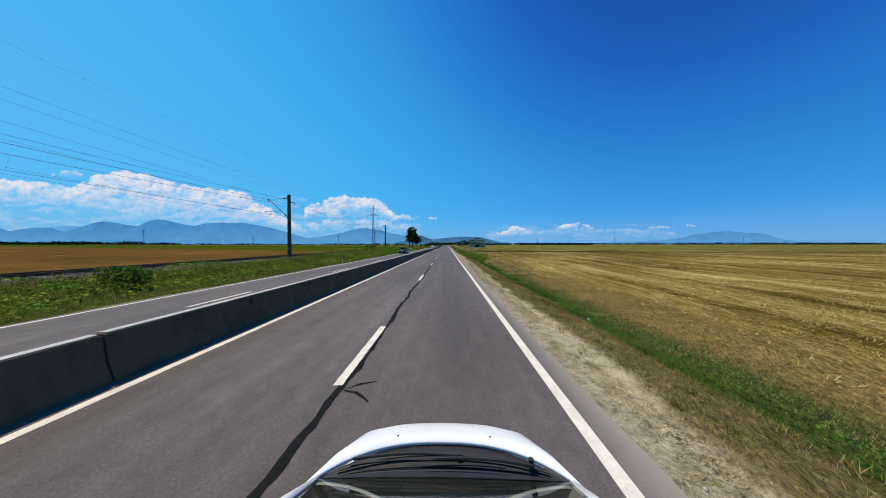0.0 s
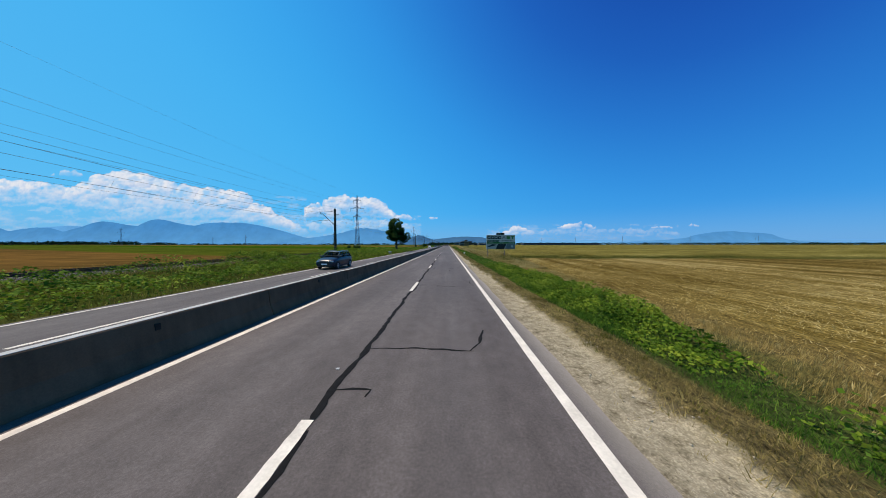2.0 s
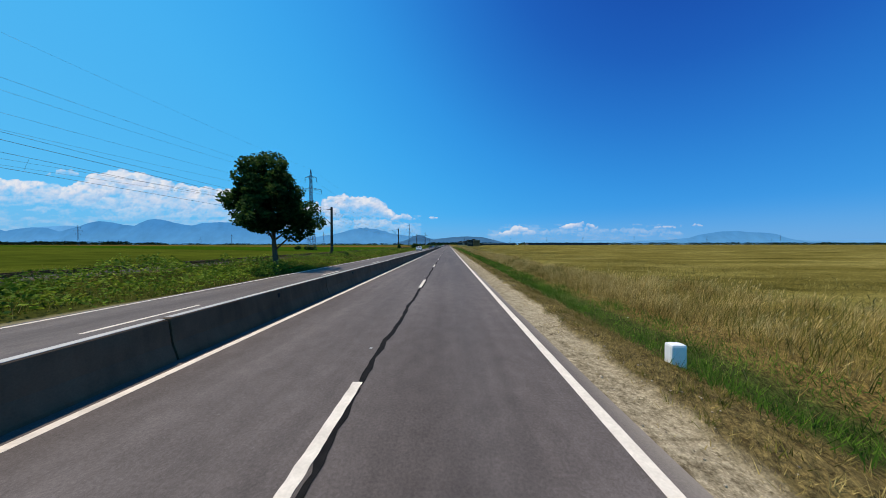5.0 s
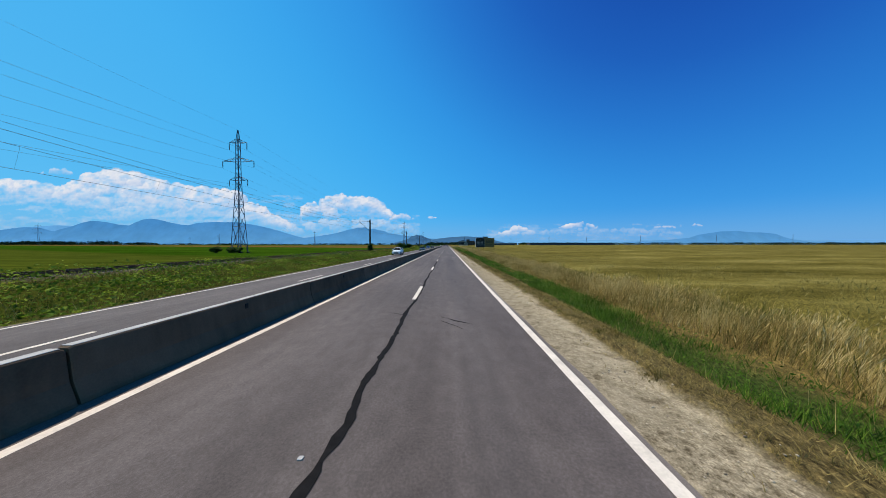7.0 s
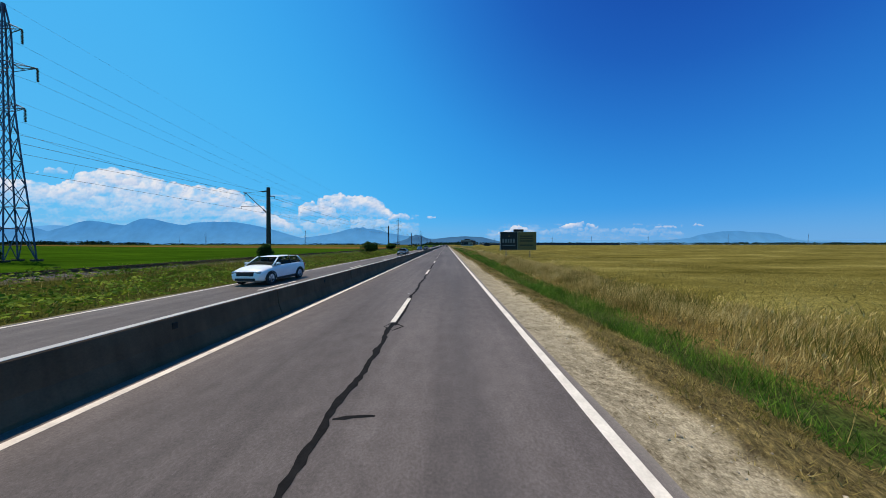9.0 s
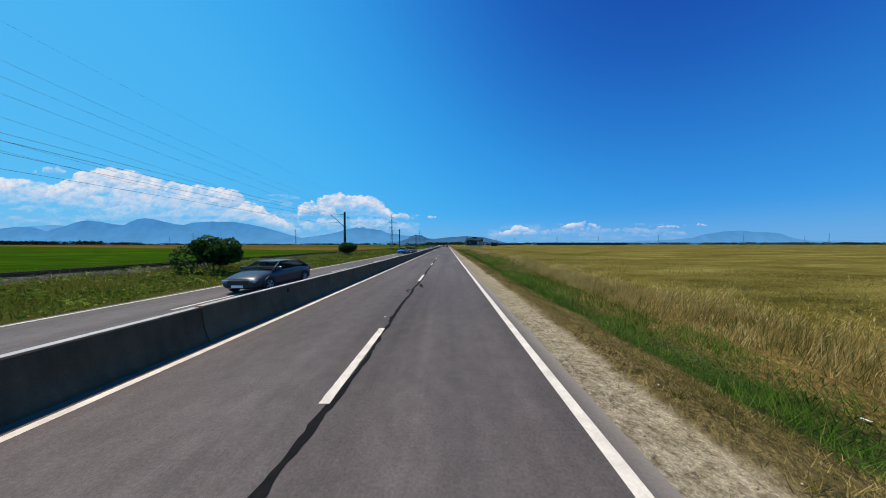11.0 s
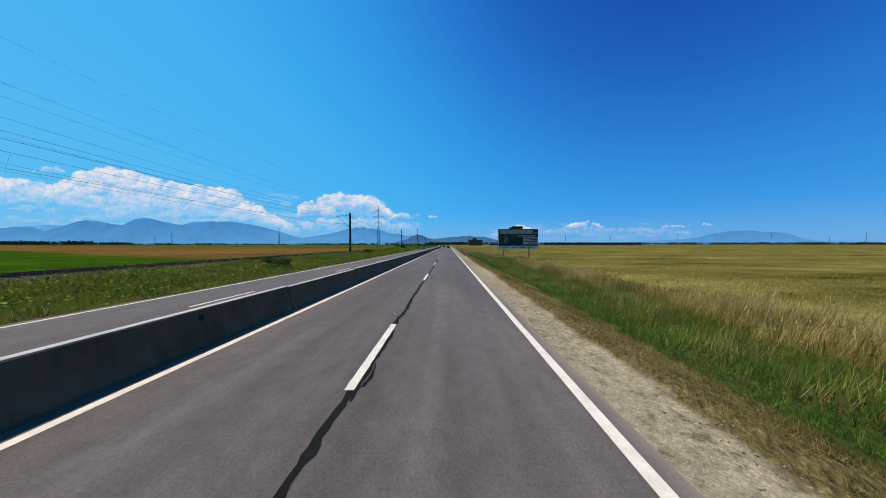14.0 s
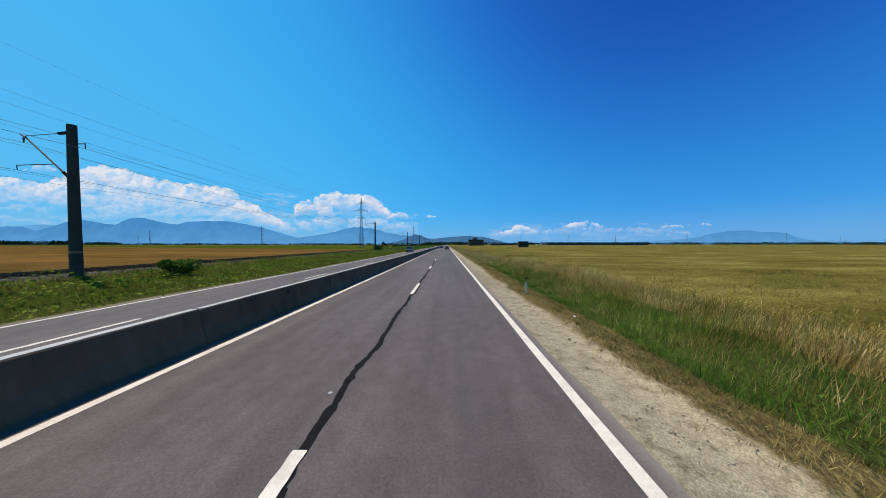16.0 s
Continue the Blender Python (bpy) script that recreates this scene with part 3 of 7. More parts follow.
for y in ys:
    k = 0.12 * noise.noise((3.0, y * 0.35, 0)) + 0.05 * noise.noise((3.0, y * 1.7, 5))
    k += float(np.interp(y, [0, 90, 120, 190, 215, 300], [2.15, 2.1, 1.9, 1.9, 2.08, 1.98])) - 2.25
    j = 0.1 * noise.noise((9.0, y * 0.3, 0))
    rows.append([bm.verts.new((x + (k if x > 2 else j if x < -12.5 else 0), y, z)) for x, z in zip(cols, zs)])
for a, b in zip(rows, rows[1:]):
    for k in range(len(cols) - 1):
        bm.faces.new((a[k], a[k + 1], b[k + 1], b[k]))
road = tagged(new("road", mesh_of("road", bm, M["asphalt"])), "grey worn asphalt dual carriageway with sealed cracks", "road", kind="structure")


def strip(name, xc, width, y0, y1, label="", step=1.0, rag=0.012, z=0.004):
    """A painted line along the road, its edges a little ragged."""
    bm = bmesh.new()
    rows = []
    y = y0
    while True:
        a, b = (rag * noise.noise((xc * 7, y * 2.3, s)) for s in (0, 9))
        rows.append((bm.verts.new((xc - width / 2 + a, y, z)), bm.verts.new((xc + width / 2 + b, y, z))))
        if y >= y1:
            break
        y = min(y + step * (1 if y < 420 else 40), y1)
    for (a, b), (c, d) in zip(rows, rows[1:]):
        bm.faces.new((a, b, d, c))
    return part(name, bm, M["paint"], road, label)


strip("edge_line", 1.70, 0.17, -60, 2500, "white painted edge line beside the gravel")
strip("edge_line", -5.21, 0.16, -60, 2500, "white painted edge line beside the barrier")
strip("edge_line", -12.28, 0.15, -60, 2500, "white painted edge line of the far carriageway")
bm = bmesh.new()
rows = []
for k in range(37):
    y = 3.05 * k / 36
    a, b = (0.016 * noise.noise((k * 0.55, q, 0)) + 0.009 * noise.noise((k * 1.9, q, 4)) for q in (1, 7))
    rows.append((bm.verts.new((-0.078 + a, y + 0.02 * noise.noise((k, 3, 3)), 0)), bm.verts.new((0.078 + b, y, 0))))
for (a, b), (c, d) in zip(rows, rows[1:]):
    bm.faces.new((a, b, d, c))
dash_mesh = mesh_of("lane_dash", bm, M["paint"])
for n in range(-3, 46):
    ob = new("lane_dash", dash_mesh)
    ob.parent = road
    ob.matrix_basis = pose(-1.79 + 0.02 * noise.noise((n * 1.7, 0, 0)), 12.0 * n, 0.008) @ Matrix.Diagonal((1, 0.97 if n < 12 else 1.06, 1, 1))
for n in range(-3, 60):
    ob = new("lane_dash", dash_mesh)
    ob.parent = road
    ob.matrix_basis = pose(-9.52, 12.0 * n + 5.0, 0.008) @ Matrix.Diagonal((0.9, 1.0, 1, 1))
far_dash = bmesh.new()
for n in range(46, 200):
    box(far_dash, -1.87, -1.71, 12.0 * n, 12.0 * n + 3.0, 0.003, 0.008)
tagged(part("far_dashes", far_dash, M["paint"], road), kind="stuff")


SEAMS = []


def seam(width, *pts):
    """A brushed stroke of crack sealant on the asphalt."""
    line = []
    for (x0, y0), (x1, y1) in zip(pts, pts[1:]):
        n = max(3, int(math.hypot(x1 - x0, y1 - y0) / 0.11))
        line += [(x0 + (x1 - x0) * k / n, y0 + (y1 - y0) * k / n) for k in range(n)]
    line.append(pts[-1])
    bm = bmesh.new()
    rows = []
    SEAMS.append(1)
    z = 0.003 + 0.0011 * (len(SEAMS) % 4)
    for i, (x, y) in enumerate(line):
        a, b = line[max(i - 1, 0)], line[min(i + 1, len(line) - 1)]
        dx, dy = b[0] - a[0], b[1] - a[1]
        ln = math.hypot(dx, dy) or 1.0
        end = min(1.0, 0.3 + 0.15 * min(i, len(line) - 1 - i))
        w = width * end * max(0.15, 0.6 + 0.6 * noise.noise((x * 2.3, y * 2.3, 3)) + 0.5 * noise.noise((x * 8, y * 8, 6)) + 0.2)
        x, y = x + 0.04 * noise.noise((y * 1.9, x, 1)) + 0.03 * noise.noise((y * 6.0, x, 8)), y + 0.05 * noise.noise((x * 2.3, y, 2))
        rows.append((bm.verts.new((x - dy / ln * w / 2, y + dx / ln * w / 2, z)), bm.verts.new((x + dy / ln * w / 2, y - dx / ln * w / 2, z))))
    for (a, b), (c, d) in zip(rows, rows[1:]):
        bm.faces.new((a, b, d, c))
    bmesh.ops.recalc_face_normals(bm, faces=bm.faces)
    return part("tar_seam", bm, M["tar"], road)


# the long sealed joint between the lanes, dash to dash
for n in range(-2, 44):
    y0, y1 = 12.0 * n + 2.6, 12.0 * n + 12.6
    mid = [(-1.75 + 0.07 * noise.noise((n * 3.1, k * 1.3, 0)) + 0.03 * math.sin(k * 1.9 + n), y0 + (y1 - y0) * k / 9) for k in range(1, 9)]
    seam(0.145, (-1.71, y0), *mid, (-1.7, y1))
    seam(0.1, (-1.68, y0 - 2.9), (-1.66, y0 - 1.5), (-1.68, y0 + 0.2))
seam(0.10, (-1.65, -0.11), (-1.41, -0.17), (-1.15, -0.42))
seam(0.07, (-1.64, -0.08), (-1.43, 0.06), (-1.18, 0.13))
seam(0.06, (-1.65, 15.67), (-1.03, 15.54))
seam(0.11, (-0.70, 21.63), (-0.23, 21.35), (0.25, 21.07), (0.62, 20.91))
seam(0.12, (-0.63, 21.24), (-0.06, 20.84), (0.35, 20.35))
seam(0.07, (-1.71, 20.91), (-1.53, 21.04), (-1.13, 20.87))
seam(0.06, (-1.81, 20.97), (-1.56, 21.39), (-1.20, 21.63))
seam(0.10, (-1.31, 31.63), (-1.57, 32.24), (-1.56, 32.81), (-1.27, 32.09), (-1.31, 31.63))
seam(0.10, (-1.67, 30.56), (-1.21, 30.42), (-0.70, 30.18))
seam(0.17, (-0.58, 30.12), (-0.06, 29.97), (0.44, 29.60))
seam(0.13, (-0.31, 30.14), (-0.20, 30.35), (0.10, 30.56), (0.49, 30.30), (0.94, 29.87))
seam(0.08, (-1.69, 41.21), (-0.80, 41.25), (0.01, 41.17), (0.57, 41.10))
seam(0.10, (0.49, 41.10), (0.74, 41.56), (0.93, 42.44))
seam(0.08, (-1.84, 39.62), (-1.47, 39.67), (-1.18, 39.65), (-1.22, 39.45))
seam(0.12, (-1.68, 48.79), (-1.68, 49.10), (-1.67, 49.64), (-1.38, 49.86), (-0.84, 49.79))
seam(0.12, (-0.81, 49.64), (-0.31, 49.51), (0.00, 49.46), (0.45, 49.34))
seam(0.04, (-0.49, 53.07), (-0.01, 53.12), (0.49, 53.17))
seam(0.06, (0.16, 58.26), (0.19, 56.26))
seam(0.07, (-2.13, 57.56), (-1.68, 56.36), (-1.10, 55.85))
seam(0.05, (-1.68, 51.83), (-1.37, 51.73), (-1.14, 52.01))
seam(0.12, (-1.62, 63.32), (-1.82, 64.22), (-1.78, 64.87), (-1.50, 64.22), (-1.54, 63.32))
seam(0.10, (-1.86, 60.44), (-1.61, 60.88), (-1.25, 60.70), (-1.05, 60.51))
seam(0.09, (-1.53, 60.60), (-1.32, 60.02), (-1.29, 59.38), (-1.33, 59.05))
seam(0.13, (-0.44, 60.35), (0.05, 60.02), (0.33, 59.51))
seam(0.25, (0.45, 59.78), (0.47, 59.43))
seam(0.04, (1.42, 51.8), (1.25, 50.7), (1.39, 50.2), (1.40, 49.8))
seam(0.07, (1.28, 49.74), (1.36, 49.68), (1.44, 49.6))
seam(0.05, (-0.54, 71.37), (-0.32, 71.72), (0.28, 71.95))
seam(0.09, (-1.92, 70.22), (-1.73, 70.48), (-1.45, 70.59), (-1.61, 70.29), (-1.92, 70.22))
seam(0.10, (-1.49, 72.19), (-1.37, 73.10), (-1.27, 73.62))
seam(0.20, (-0.63, 79.33), (-0.35, 79.28), (-0.16, 79.22))
seam(0.08, (-1.77, 79.96), (-1.58, 80.19), (-1.26, 79.96))
seam(0.06, (-1.62, 83.45), (-1.30, 83.01), (-1.15, 82.39))
seam(0.09, (-1.80, 127.83), (-1.65, 127.95), (-1.40, 128.00))
seam(0.05, (-1.03, 132.00), (-0.52, 132.29), (0.14, 132.19))
seam(0.06, (-1.78, 131.82), (-1.29, 132.00))
seam(0.06, (-0.62, 141.55), (-0.13, 141.12), (0.32, 140.81))
seam(0.06, (-0.61, 141.12), (-0.26, 140.74), (0.01, 140.40))
seam(0.04, (-2.37, 142.02), (-1.59, 141.64))
seam(0.05, (-0.80, 149.38), (-0.54, 149.76), (0.30, 149.95))
seam(0.06, (0.06, 149.54), (0.05, 148.69), (0.37, 148.69))
seam(0.07, (-0.72, 162.53), (-0.05, 161.94), (0.25, 161.42))
seam(0.05, (1.57, 167.27), (1.46, 162.93), (1.30, 160.39))
seam(0.06, (0.17, 160.17), (0.94, 160.79))
seam(0.06, (-1.58, 158.89), (-1.42, 158.45), (-1.42, 158.14))
seam(0.06, (-0.83, 157.46), (-0.81, 157.08), (-0.89, 156.77))
seam(0.16, (-2.20, 167.79), (-1.93, 167.93), (-1.59, 167.86), (-1.30, 168.16))
seam(0.11, (-2.01, 167.69), (-1.67, 167.11), (-1.40, 166.99), (-1.29, 167.25))
seam(0.12, (-1.92, 167.25), (-1.93, 166.87), (-1.76, 166.56))
seam(0.10, (-1.12, 170.93), (-0.47, 170.41), (-0.01, 169.96), (0.48, 169.31), (0.97, 169.20))
seam(0.09, (-0.23, 170.10), (0.01, 169.31), (0.35, 169.09))
seam(0.10, (-1.98, 179.63), (-1.80, 179.99), (-1.45, 179.63), (-1.65, 179.31), (-1.98, 179.63))
seam(0.14, (-1.70, 175.93), (-1.45, 175.98), (-1.17, 176.01))
seam(0.13, (-1.97, 226.52), (-1.74, 226.87), (-1.35, 227.06))
seam(0.26, (-1.55, 226.96), (-1.53, 226.38), (-1.31, 225.65))
seam(0.05, (-0.68, 228.20), (-0.55, 228.47), (-0.60, 228.83))
seam(0.40, (-1.77, 235.27), (-1.79, 235.49), (-1.70, 235.69))
seam(0.06, (-1.86, 239.82), (-1.32, 239.50))
seam(0.06, (-1.70, 243.19), (-1.33, 241.96))
seam(0.06, (-1.63, 254.54), (-0.62, 254.12), (0.24, 253.73))
seam(0.06, (-0.74, 250.54), (-0.21, 250.44), (0.31, 250.25))
seam(0.06, (-1.78, 251.95), (-1.33, 251.55))
seam(0.10, (-1.88, 267.20), (-1.56, 267.20), (-1.38, 266.80), (-1.45, 266.26))
seam(0.10, (-1.58, 265.74), (-1.52, 265.26))
seam(0.10, (-1.60, 276.91), (-1.57, 276.42), (-1.60, 276.14), (-1.78, 276.03))
seam(0.07, (-1.64, 291.44), (-1.33, 289.94), (-1.38, 288.67), (-1.68, 288.19))
seam(0.20, (-1.89, 299.38), (-1.72, 299.83), (-1.48, 299.52))
seam(0.06, (-1.52, 299.60), (-1.30, 298.92))
seam(0.05, (-1.12, 314.58), (0.04, 314.37), (1.32, 313.98))
seam(0.07, (-1.73, 314.17), (-1.64, 312.48))
for n, (x, y) in enumerate([(0.9, 79.0), (1.2, 70.5), (1.35, 69.6), (1.0, 71.8), (1.1, 69.0), (1.3, 68.2)]):
    for k in range(3):
        u, v = x + 0.21 * math.sin(n * 2.3 + k * 2.1), y - 0.24 * k + 0.1 * math.sin(n + k * 4.0)
        seam(0.075, (u, v), (u + 0.09 * math.sin(n * 1.7 + k), v - 0.16), (u + 0.13 * math.sin(n * 3.0 + k), v - 0.26))
seam(0.14, (-1.65, 225.2), (-1.95, 225.1), (-2.05, 224.8), (-1.88, 224.5))
cat_eye = bmesh.new()
box(cat_eye, -0.028, 0.028, -0.026, 0.026, 0.0, 0.013, 0.005)
eye_mesh = mesh_of("road_stud", cat_eye, M["cap"])
for n in range(0, 60, 2):
    ob = new("road_stud", eye_mesh)
    ob.parent = road
    ob.matrix_basis = pose(-1.97 + 0.02 * math.sin(n * 5.0), 6.0 * n + 7.2 if n % 2 else 6.0 * n + 4.3, 0.001)


# ---- the concrete barrier in the middle ----
SEG = 6.237


def barrier_section(y, top=0.82, squeeze=0.0):
    s = squeeze
    return [(-6.16 + s, y, 0.0), (-6.16 + s, y, 0.12), (-5.98 + s, y, 0.34), (-5.91 + s, y, top - 0.02), (-5.89 + s, y, top), (-5.73 - s, y, top), (-5.71 - s, y, top - 0.02),
            (-5.66 - s, y, 0.34), (-5.56 - s, y, 0.06), (-5.55 - s, y, 0.0)]


def barrier_body():
    return loft([barrier_section(0.014, 0.795, 0.012), barrier_section(0.035, 0.812, 0.004), barrier_section(0.06), barrier_section(2.0), barrier_section(SEG / 2), barrier_section(4.3),
                 barrier_section(SEG - 0.1), barrier_section(SEG - 0.05, 0.81, 0.004), barrier_section(SEG - 0.016, 0.785, 0.012)])


barrier = thing("concrete_barrier", "grey precast concrete road barrier element with stained, shade-darkened face", "barrier", (0, -4 * SEG, 0), group="median barrier elements")
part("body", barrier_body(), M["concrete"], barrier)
# strip in a paler colour paints the sunlit top of the element
part("cap", one_box(-5.886, -5.728, 0.05, SEG - 0.06, 0.815, 0.825, bevel=0.003), M["cap"], barrier, "concrete top edge coloured pale as sunlit")
part("lifting_hole", one_box(-5.72, -5.676, SEG / 2 - 0.05, SEG / 2 + 0.05, 0.57, 0.7, bevel=0.01), M["black"], barrier, "dark square lifting hole")
part("joint_hook", box(one_box(-5.84, -5.78, SEG - 0.03, SEG + 0.03, 0.2, 0.7, bevel=0.01), -5.86, -5.76, SEG - 0.05, SEG + 0.05, 0.7, 0.74, bevel=0.01), M["black"], barrier, "dark coupling in the joint")
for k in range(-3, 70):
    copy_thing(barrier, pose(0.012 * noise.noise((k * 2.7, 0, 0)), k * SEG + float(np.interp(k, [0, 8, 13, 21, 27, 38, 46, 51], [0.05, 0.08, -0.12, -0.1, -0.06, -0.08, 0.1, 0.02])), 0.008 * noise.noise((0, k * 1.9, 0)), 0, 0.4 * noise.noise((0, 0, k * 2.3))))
bm = bmesh.new()
for k in range(70, 300):
    y = k * SEG
    ring = [[bm.verts.new(p) for p in barrier_section(v)] for v in (y + 0.03, y + SEG - 0.03)]
    for q in range(9):
        bm.faces.new((ring[0][q], ring[0][q + 1], ring[1][q + 1], ring[1][q]))
bmesh.ops.recalc_face_normals(bm, faces=bm.faces)
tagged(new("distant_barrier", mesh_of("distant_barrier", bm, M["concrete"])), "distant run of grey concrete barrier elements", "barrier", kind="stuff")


# ---- mountains, hills, far woods and clouds ----
FAR = 4920.0
LEAN = 0.0178  # the backdrop lies square to the line of sight


def at_far(px, py, depth=4780.0):
    return (px - 792) * 1.03 / 448 * depth, EYE + (433 - py) / 448 * depth


def ridge(name, pts, depth, material, label, seed, rough=18.0, fall=260.0):
    """A mountain range with a crest line and folded slopes in front."""
    xs = np.array([at_far(p, q)[0] for p, q in pts])
    zs = np.array([at_far(p, q)[1] for p, q in pts])
    x = np.linspace(xs[0], xs[-1], 520)
    z = np.interp(x, xs, zs)
    z = np.convolve(np.pad(z, 1, mode="edge"), np.ones(3) / 3, "valid")
    z = z + rough * (0.6 * value_noise(x, x * 0, seed, 190.0) + 0.4 * value_noise(x, x * 0, seed + 1, 60.0)) * np.clip(z / 200, 0, 1)
    rows = 14
    out = []
    for r in range(rows):
        f = r / (rows - 1)
        zz = z * (1 - f) ** 1.1 - 8 * f
        yy = depth - fall * f + min(50, fall * 0.25) * value_noise(x, x * 0 + r * 60.0, seed + 2, 330.0) * f
        zz = zz * (1 + 0.05 * value_noise(x, x * 0 + r * 90.0, seed + 3, 240.0) * (f > 0))
        out.append(np.stack([x, yy + LEAN * x, zz], -1))
    co = np.concatenate(out)
    i = np.arange(rows * len(x)).reshape(rows, len(x))
    quads = np.stack([i[:-1, :-1], i[1:, :-1], i[1:, 1:], i[:-1, 1:]], -1).reshape(-1, 4)
    return tagged(new(name, raw_mesh(name, co, quads, material, True)), label, "mountains", kind="structure")


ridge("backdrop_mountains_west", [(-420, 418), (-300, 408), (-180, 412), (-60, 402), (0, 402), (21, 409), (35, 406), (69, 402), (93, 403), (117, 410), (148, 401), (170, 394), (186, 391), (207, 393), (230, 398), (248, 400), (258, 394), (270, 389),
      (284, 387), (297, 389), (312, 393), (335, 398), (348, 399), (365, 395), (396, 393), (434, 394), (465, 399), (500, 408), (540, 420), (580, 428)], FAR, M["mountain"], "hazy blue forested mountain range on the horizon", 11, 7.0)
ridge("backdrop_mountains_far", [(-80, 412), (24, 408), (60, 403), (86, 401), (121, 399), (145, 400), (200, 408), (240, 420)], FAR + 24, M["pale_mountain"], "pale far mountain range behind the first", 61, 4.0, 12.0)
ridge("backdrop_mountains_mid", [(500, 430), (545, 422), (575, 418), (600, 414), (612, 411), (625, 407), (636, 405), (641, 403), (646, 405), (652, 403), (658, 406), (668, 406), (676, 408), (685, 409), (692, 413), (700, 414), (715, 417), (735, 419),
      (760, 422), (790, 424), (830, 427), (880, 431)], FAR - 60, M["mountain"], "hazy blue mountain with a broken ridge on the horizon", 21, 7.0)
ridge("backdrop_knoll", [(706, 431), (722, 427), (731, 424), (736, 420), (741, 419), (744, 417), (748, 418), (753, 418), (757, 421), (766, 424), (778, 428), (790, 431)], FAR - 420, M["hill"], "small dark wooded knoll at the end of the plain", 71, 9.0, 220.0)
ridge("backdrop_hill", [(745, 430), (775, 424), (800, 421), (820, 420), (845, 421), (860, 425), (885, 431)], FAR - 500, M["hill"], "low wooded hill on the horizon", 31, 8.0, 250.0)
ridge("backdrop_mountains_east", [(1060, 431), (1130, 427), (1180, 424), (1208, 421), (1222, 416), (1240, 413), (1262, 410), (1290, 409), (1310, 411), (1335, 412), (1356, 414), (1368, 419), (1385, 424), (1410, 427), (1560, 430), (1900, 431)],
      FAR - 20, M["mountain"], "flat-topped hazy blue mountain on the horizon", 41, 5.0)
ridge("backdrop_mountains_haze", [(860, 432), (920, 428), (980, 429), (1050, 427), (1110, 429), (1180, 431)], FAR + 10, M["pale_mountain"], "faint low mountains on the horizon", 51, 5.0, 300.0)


def cloud_sheet(label, top, base, seed, puffs, size, solid=1.0, back=0.0, veil=0.0, step=1.3):
    """A far cumulus: heaped round puffs below a crest line, light from above and from the sun's side painted in, its
    foot melting away.
    """
    r = np.random.default_rng(seed)
    tx, ty = np.array(top, dtype=float).T
    feet = np.array(base if isinstance(base, list) else [(tx[0], base), (tx[-1], base)], dtype=float).T
    u0, u1, v0, v1 = tx[0], tx[-1], ty.min(), feet[1].max()
    X, Y = np.meshgrid(np.arange(u0 - 10, u1 + 10, step), np.arange(v0 - 8, v1 + 6, step))
    wx = X + 2.2 * value_noise(X, Y, seed + 5, 7.0) + 1.0 * value_noise(X, Y, seed + 6, 2.6)
    wy = Y + 1.6 * value_noise(X, Y, seed + 7, 6.0) + 0.9 * value_noise(X, Y, seed + 8, 2.4)
    H = np.zeros_like(X)
    for k in range(puffs):
        cx = r.uniform(u0, u1)
        crest, low = float(np.interp(cx, tx, ty)), float(np.interp(cx, *feet))
        rad = size * r.uniform(0.3, 1.0) * min(1.0, 0.35 + (low - crest) / (2.2 * size))
        rim = min(cx - u0, u1 - cx) / (1.2 * rad)
        if rim < 0.6:
            rad *= 0.6
        cy = crest + rad * 0.9 + r.random() ** 1.6 * max(low - crest - 1.4 * rad, 0)
        near = (np.abs(wx - cx) < 1.5 * rad) & (np.abs(wy - cy) < rad)
        q = rad ** 2 - ((wx[near] - cx) / 1.4) ** 2 - (wy[near] - cy) ** 2
        H[near] = np.maximum(H[near], np.sqrt(np.clip(q, 0, None)) * r.uniform(0.75, 1.2))
    gy, gx = np.gradient(H, step)
    n = np.sqrt(1 + gx ** 2 + gy ** 2)
    lit = (0.45 * gx + 0.75 * gy + 0.6) / n
    low, crest = np.interp(X, *feet), np.interp(X, tx, ty)
    foot = np.clip((low + 2 - Y) / (0.75 * (low - crest) + 2), 0, 1)
    cloudy = 0.5 + 0.5 * value_noise(X, Y * 2.0, seed + 9, 16.0) + 0.3 * value_noise(X, Y * 2.0, seed + 10, 6.0)
    cover = np.clip(H / (0.28 * size), 0, 1) * foot ** 0.8 * solid * np.clip(0.42 + 0.75 * cloudy, 0.1, 1)
    # painted shading: brighter where puffs face up and sunward, darker at the foot
    body = np.clip(0.3 + 0.42 * lit + 0.25 * foot, 0, 1)
    edge = np.clip(np.minimum(X - X.min(), X.max() - X) / 12, 0, 1) * np.clip(np.minimum(Y - Y.min(), Y.max() - Y) / 5, 0, 1)
    if veil:
        cover = np.maximum(cover, veil * edge * np.clip(0.45 + 0.55 * value_noise(X * 0.5, Y * 2.2, seed + 11, 11.0) + 0.3 * value_noise(X * 0.5, Y * 2.2, seed + 12, 4.0), 0, 1))
    wx0, wz0 = at_far(X, Y)
    co = np.stack([wx0, FAR + 36 + back + LEAN * wx0, wz0], -1).reshape(-1, 3)
    i = np.arange(X.size).reshape(X.shape)
    quads = np.stack([i[1:, :-1], i[1:, 1:], i[:-1, 1:], i[:-1, :-1]], -1).reshape(-1, 4)
    me = raw_mesh("backdrop_cloud", co, quads, M["cloud"], True)
    me.attributes.new("cover", "FLOAT", "POINT").data.foreach_set("value", (cover * edge).ravel().astype(np.float32))
    me.attributes.new("body", "FLOAT", "POINT").data.foreach_set("value", body.ravel().astype(np.float32))
    ob = tagged(new("backdrop_cloud", me), label, "cloud", kind="structure")
    ob.visible_shadow = False
    return ob


